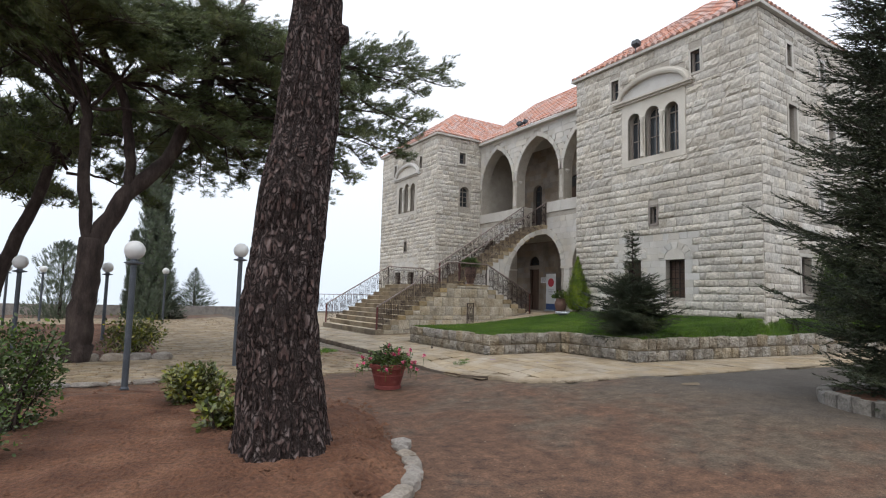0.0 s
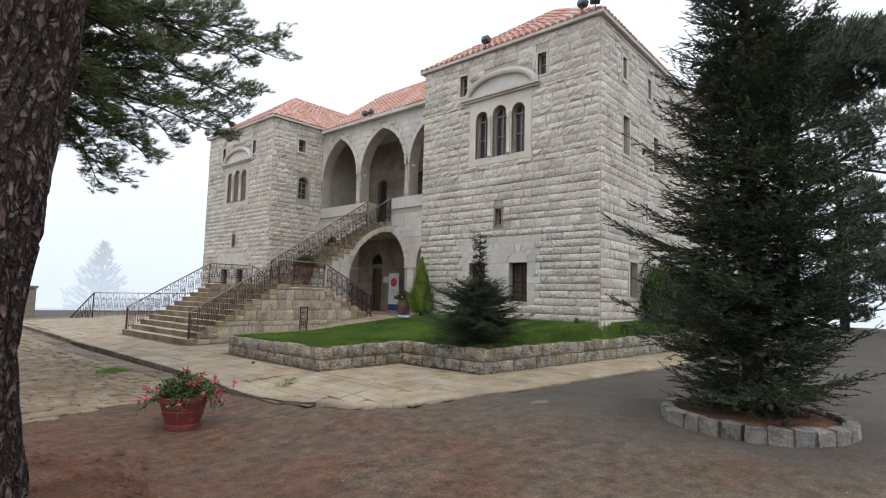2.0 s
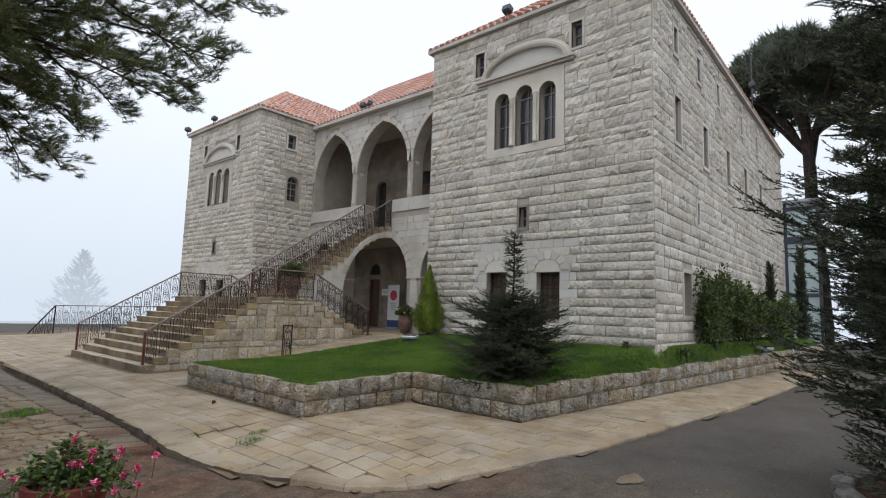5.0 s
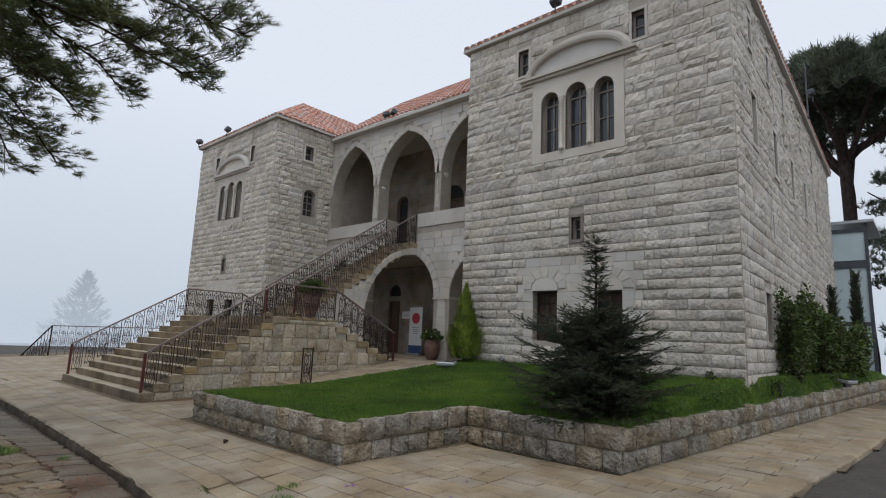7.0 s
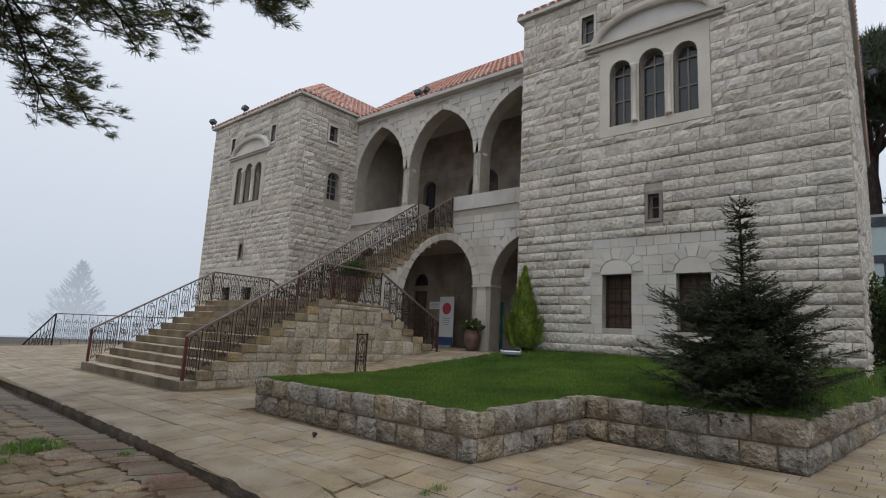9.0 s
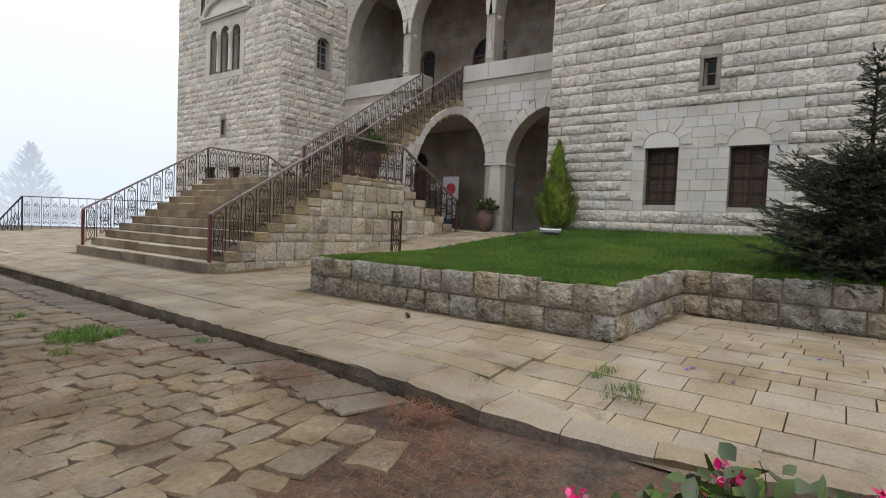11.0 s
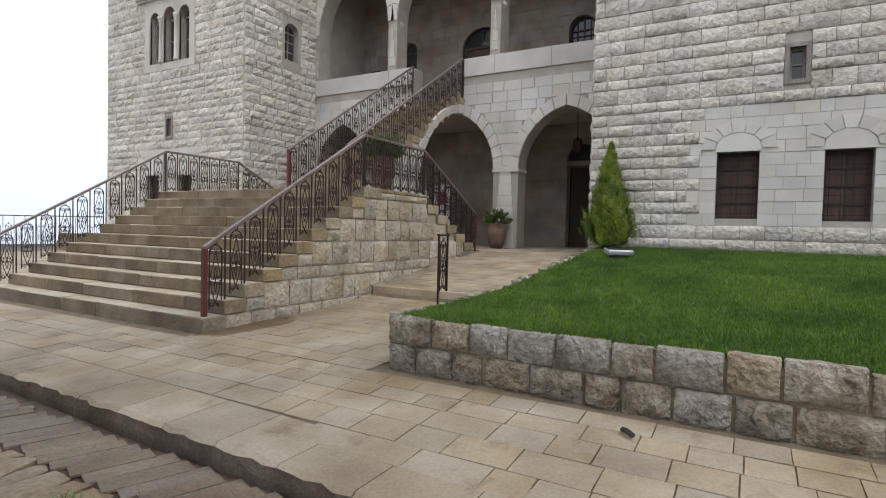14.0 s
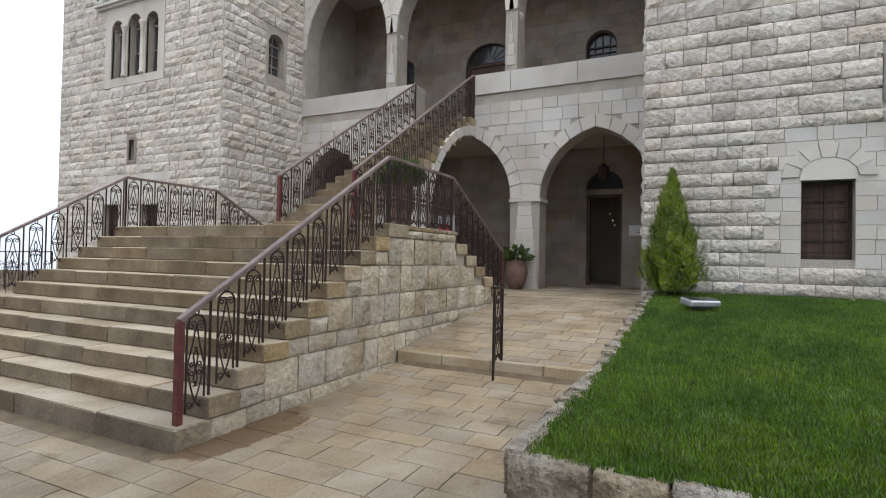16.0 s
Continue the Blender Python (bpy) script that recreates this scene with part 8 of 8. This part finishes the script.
add_lathe(b, [(0.02, 0.42), (0.12, 0.33), (0.14, 0.3), (0.11, 0.06), (0.05, 0.0)], 8, (18.9, 16.4, 3.45))
part("lantern_body", b, iron, ln)
# glowing beads on hangers, added to paint the door glass's yellow reflections
for k, (yy, zz) in enumerate(((16.95, 2.95), (16.86, 2.75), (16.8, 2.6), (16.3, 2.95), (16.26, 2.78))):
    t = tagged(new("door_glint"), "small glowing bead painting a yellow reflection of the door glass", "lamp", "hall lamps")
    b = bmesh.new()
    bmesh.ops.create_icosphere(b, subdivisions=1, radius=0.018)
    for v in b.verts:
        v.co += Vector((22.6, yy - 0.1, zz))
    part("glint_bead", b, glint_glow, t)
    b = bmesh.new()
    add_tube(b, [(22.6, yy - 0.1, zz + 0.04), (22.6, yy - 0.1, 4.42)], 0.006, 4)
    part("bead_hanger", b, iron, t)

# floodlights and aerial on the eaves
def flood(x, y, z, yaw, label="grey floodlight fixed on the roof edge"):
    t = tagged(new("floodlight"), label, "floodlight", "roof floodlights")
    mm = Matrix.Translation((x, y, z)) @ Matrix.Rotation(yaw, 4, "Z")
    b = bmesh.new()
    add_tube(b, [mm @ Vector((0, 0, -0.1)), mm @ Vector((0, 0, 0.16))], 0.018, 6)
    part("bracket", b, lamp_post, t)
    hs = box("housing", -0.16, 0.06, -0.14, 0.14, 0.14, 0.34, lamp_post, t, bevel=0.03, m=mm @ Matrix.Rotation(0.35, 4, "Y"))
    box("lens", -0.172, -0.16, -0.12, 0.12, 0.16, 0.32, glass, hs, m=mm @ Matrix.Rotation(0.35, 4, "Y"))
for x, y, z, a in ((15.15, 8.1, 10.12, 0.6), (15.12, 8.5, 10.12, -0.2), (15.15, 12.1, 10.12, 0), (17.5, 21.2, 10.1, 0.2), (17.5, 20.8, 10.1, -0.5), (14.65, 28.9, 10.35, 0), (14.62, 31.7, 10.35, 0.4), (25.0, 7.85, 10.12, 1.57)):
    flood(x, y, z, a)
b = bmesh.new()
add_tube(b, [(26.5, 8.2, 10.0), (26.5, 8.2, 12.2)], 0.025, 6)
for k in range(4):
    add_tube(b, [(26.5, 8.2 - 0.25, 11.3 + 0.2 * k), (26.5, 8.2 + 0.25, 11.3 + 0.2 * k)], 0.01, 4)
an = tagged(new("aerial"), "thin metal aerial mast on the roof edge", "aerial")
part("mast", b, lamp_post, an)
# spotlights in the lawn
def lawn_light(x, y, z, yaw):
    t = tagged(new("garden_spotlight"), "grey garden spotlight tilted up on a short bracket", "spotlight", "lawn spotlights")
    mm = Matrix.Translation((x, y, z)) @ Matrix.Rotation(yaw, 4, "Z")
    box("bracket", -0.03, 0.03, -0.12, 0.12, -0.05, 0.06, lamp_post, t, m=mm)
    hs = box("housing", -0.15, 0.15, -0.22, 0.22, 0.06, 0.15, metal_grey, t, bevel=0.02, m=mm @ Matrix.Rotation(-0.12, 4, "Y"))
    box("lens", -0.12, 0.12, -0.19, 0.19, 0.15, 0.156, glass, hs, m=mm @ Matrix.Rotation(-0.12, 4, "Y"))
lawn_light(13.75, 14.15, lawn_z(13.75, 14.15) + 0.02, 0.5)
lawn_light(22.0, 7.2, 0.75, 1.2)
# valve cap on the wall foot
b = bmesh.new()
add_tube(b, [(15.3, 13.6, 1.12), (15.2, 13.6, 1.12)], 0.045, 10)
tagged(part("pipe_cap", b, metal_grey), "round metal pipe cap at the wall foot", "pipe")

# glazed pavilion behind the building
pav = tagged(new("glass_pavilion"), "glazed steel pavilion beyond the back of the house", "pavilion")
PVX = 38.0
for k in range(4):
    y0 = 7.5 + 1.5 * k
    box("post", PVX - 0.07, PVX + 0.07, y0, y0 + 0.14, -0.2, 8.2, lamp_post, pav)
    if k < 3:
        for z0, z1 in ((0.2, 3.0), (3.2, 5.9), (6.3, 7.75)):
            box("pane", PVX - 0.01, PVX + 0.01, y0 + 0.14, y0 + 1.5, z0, z1, pale_glass, pav)
        box("mullion", PVX - 0.04, PVX + 0.04, y0 + 0.76, y0 + 0.84, 0.2, 5.9, lamp_post, pav)
for z0, z1 in ((0.0, 0.2), (3.0, 3.2), (5.9, 6.3), (7.75, 7.95)):
    box("beam", PVX - 0.06, PVX + 0.06, 7.51, 12.1, z0, z1, lamp_post, pav)
box("roof_slab", PVX - 0.25, PVX + 5, 7.2, 12.4, 8.2, 8.34, metal_grey, pav)
tw = struct(box("terrace_wall", -9, 8, 40.8, 41.2, -0.6, 0.35, rubble), "low rubble wall along the terrace edge", "wall")
gp = tagged(new("gate_post"), "small square stone gate post on the terrace edge", "post")
box("shaft", 9.3, 9.8, 44.0, 44.5, -0.6, 1.5, rubble, gp)
box("cap", 9.22, 9.88, 43.92, 44.58, 1.5, 1.66, rubble, gp)

# ---------- weeds, litter, small traces ----------
wv, wf = blade_clump(26, 0.12, 0.12, 8, 0.004)
def weeds(label, pts, seed, zfn):
    r = random.Random(seed)
    ms = []
    for x, y, rad, n, s in pts:
        for k in range(n):
            a, q = r.uniform(0, math.tau), rad * r.random() ** 0.5
            px, py = x + q * math.cos(a), y + q * math.sin(a)
            ms.append(Matrix.Translation((px, py, zfn(px, py))) @ Matrix.Rotation(a * 3, 4, "Z") @ Matrix.Diagonal((s, s, s * r.uniform(0.5, 1.1), 1)))
    return tagged(scatter("weeds", wv, wf, ms, weed_mat), label, "weeds", kind="stuff")
weeds("green weeds growing between the setts", [(5.41, 14.95, 0.27, 46, 0.95), (5.1, 14.5, 0.12, 6, 0.6), (6.0, 14.0, 0.1, 5, 0.5), (5.3, 16.4, 0.1, 5, 0.6)], 131, lambda x, y: ground_z(x, y) + 0.01)
weeds("thin weeds along the plaza edge", [(6.9, 10.3, 0.15, 6, 0.6), (7.2, 10.6, 0.12, 5, 0.5), (6.6, 11.2, 0.12, 4, 0.5)], 132, lambda x, y: plaza_z(x, y))
weeds("broad weeds in the lawn", [(10.2, 13.2, 0.12, 4, 0.8), (9.3, 13.9, 0.15, 4, 0.7), (10.9, 12.3, 0.12, 4, 0.8)], 133, lambda x, y: lawn_z(x, y))
weeds("grass tuft at the foot of the bed", [(-0.2, 7.0, 0.35, 14, 0.7), (1.0, 10.2, 0.2, 5, 0.5)], 134, lambda x, y: ground_z(x, y) + 0.1)
r = random.Random(141)
nv = [(-0.0025, 0, 0), (0.0025, 0, 0), (0.0, 0.11, 0.004)]
ms = []
for x, y, rad, n, hgt in ((5.93, 11.25, 0.24, 520, 0.04), (5.7, 12.2, 0.5, 260, 0.012), (5.95, 12.6, 0.3, 350, 0.015), (5.9, 13.6, 0.25, 160, 0.012), (5.4, 10.8, 0.6, 500, 0.015), (2.4, 6.6, 1.2, 500, 0.02), (3.4, 10.4, 1.2, 500, 0.012), (0.6, 6.8, 2.0, 1500, 0.05), (1.5, 5.2, 1.1, 900, 0.12), (4.6, 13.6, 1.6, 1300, 0.015), (5.6, 14.4, 0.8, 700, 0.012)):
    for k in range(n):
        a, q = r.uniform(0, math.tau), rad * r.random() ** 0.6
        px, py = x + q * math.cos(a) * 0.7, y + q * math.sin(a)
        ms.append(Matrix.Translation((px, py, ground_z(px, py) + 0.02 + hgt * r.random())) @ Matrix.Rotation(r.uniform(0, 6.28), 4, "Z") @ Matrix.Rotation(r.uniform(-0.4, 0.4), 4, "X"))
tagged(scatter("needle_litter", nv, [(0, 1, 2)], ms, dry_mat), "fallen reddish pine needles on the setts", "litter", kind="stuff")
purple = mat("purple_petal", [(0.16, 0.03, 0.30), (0.22, 0.06, 0.4)], 0.5, scale=9, fine=30, bump=0)
for k, (x, y) in enumerate(((7.55, 10.05), (7.62, 10.0), (7.9, 9.45), (8.05, 9.0), (7.5, 9.75), (8.6, 9.3))):
    tagged(scatter("fallen_petal", *LEAF, [frame_m((math.cos(k), math.sin(k), 0.15), Vector((0, 0, 1)), (x, y, plaza_z(x, y) + 0.012), 0.05)], purple), "fallen purple petal on the paving", "petal", "fallen petals")
# bare twig and pine cone on the paving
b = bmesh.new()
add_tube(b, [(7.6, 12.75, 0.0), (7.62, 12.8, 0.02), (7.68, 12.83, 0.0)], 0.018, 6)
tagged(part("pine_cone", b, bark_dark), "small dark pine cone on the paving", "pine cone")
# grit and small stones on the forecourt
gvt, gft = [(-1, -0.8, 0), (1, -0.6, 0), (0.7, 0.9, 0), (-0.8, 0.7, 0), (0, 0, 0.9)], [(0, 1, 4), (1, 2, 4), (2, 3, 4), (3, 0, 4)]
ms = []
while len(ms) < 900:
    x, y = r.uniform(0.5, 10), r.uniform(1.5, 11)
    if on_plaza(x, y) or math.hypot(x - RING[0], y - RING[1]) < 1.35:
        continue
    s = 0.003 + 0.008 * r.random() ** 4
    ms.append(Matrix.Translation((x, y, ground_z(x, y) + 0.006 + (0.0))) @ Matrix.Rotation(r.uniform(0, 6.28), 4, "Z") @ Matrix.Diagonal((s, s, s, 1)))
tagged(scatter("grit", gvt, gft, ms, cobble), "scattered grit and pebbles on the forecourt", "gravel", kind="stuff")
b = bmesh.new()
pp = [(8.93 + 0.22 * math.cos(a) * (1 + 0.3 * math.sin(3 * a)), 5.98 + 0.12 * math.sin(a), asphalt_z(8.93, 5.98) + 0.012) for a in np.arange(0, 6.28, 0.5)]
b.faces.new([b.verts.new(p) for p in pp])
tagged(part("asphalt_patch", b, joint), "small pale patch on the asphalt", "patch", kind="structure")

# clods of earth on the bed
ms = []
for k in range(2600):
    a = r.uniform(-180, 180)
    q = bed_edge(a) * r.random() ** 0.6 * 0.95
    x, y = BASE.x + q * math.cos(radians(a)), BASE.y + q * math.sin(radians(a))
    sN = q / bed_edge(a)
    z = ground_z(x, y) + 0.03 + 0.22 * sstep(1.0, 0.55, sN) * math.exp(-q * 0.16)
    s = 0.008 + 0.035 * r.random() ** 3
    ms.append(Matrix.Translation((x, y, z)) @ Matrix.Rotation(r.uniform(0, 6.28), 4, "Z") @ Matrix.Diagonal((s * r.uniform(0.8, 1.6), s, s, 1)))
tagged(scatter("earth_clods", gvt, gft, ms, soil), "small clods of red earth on the bed", "earth", kind="stuff")
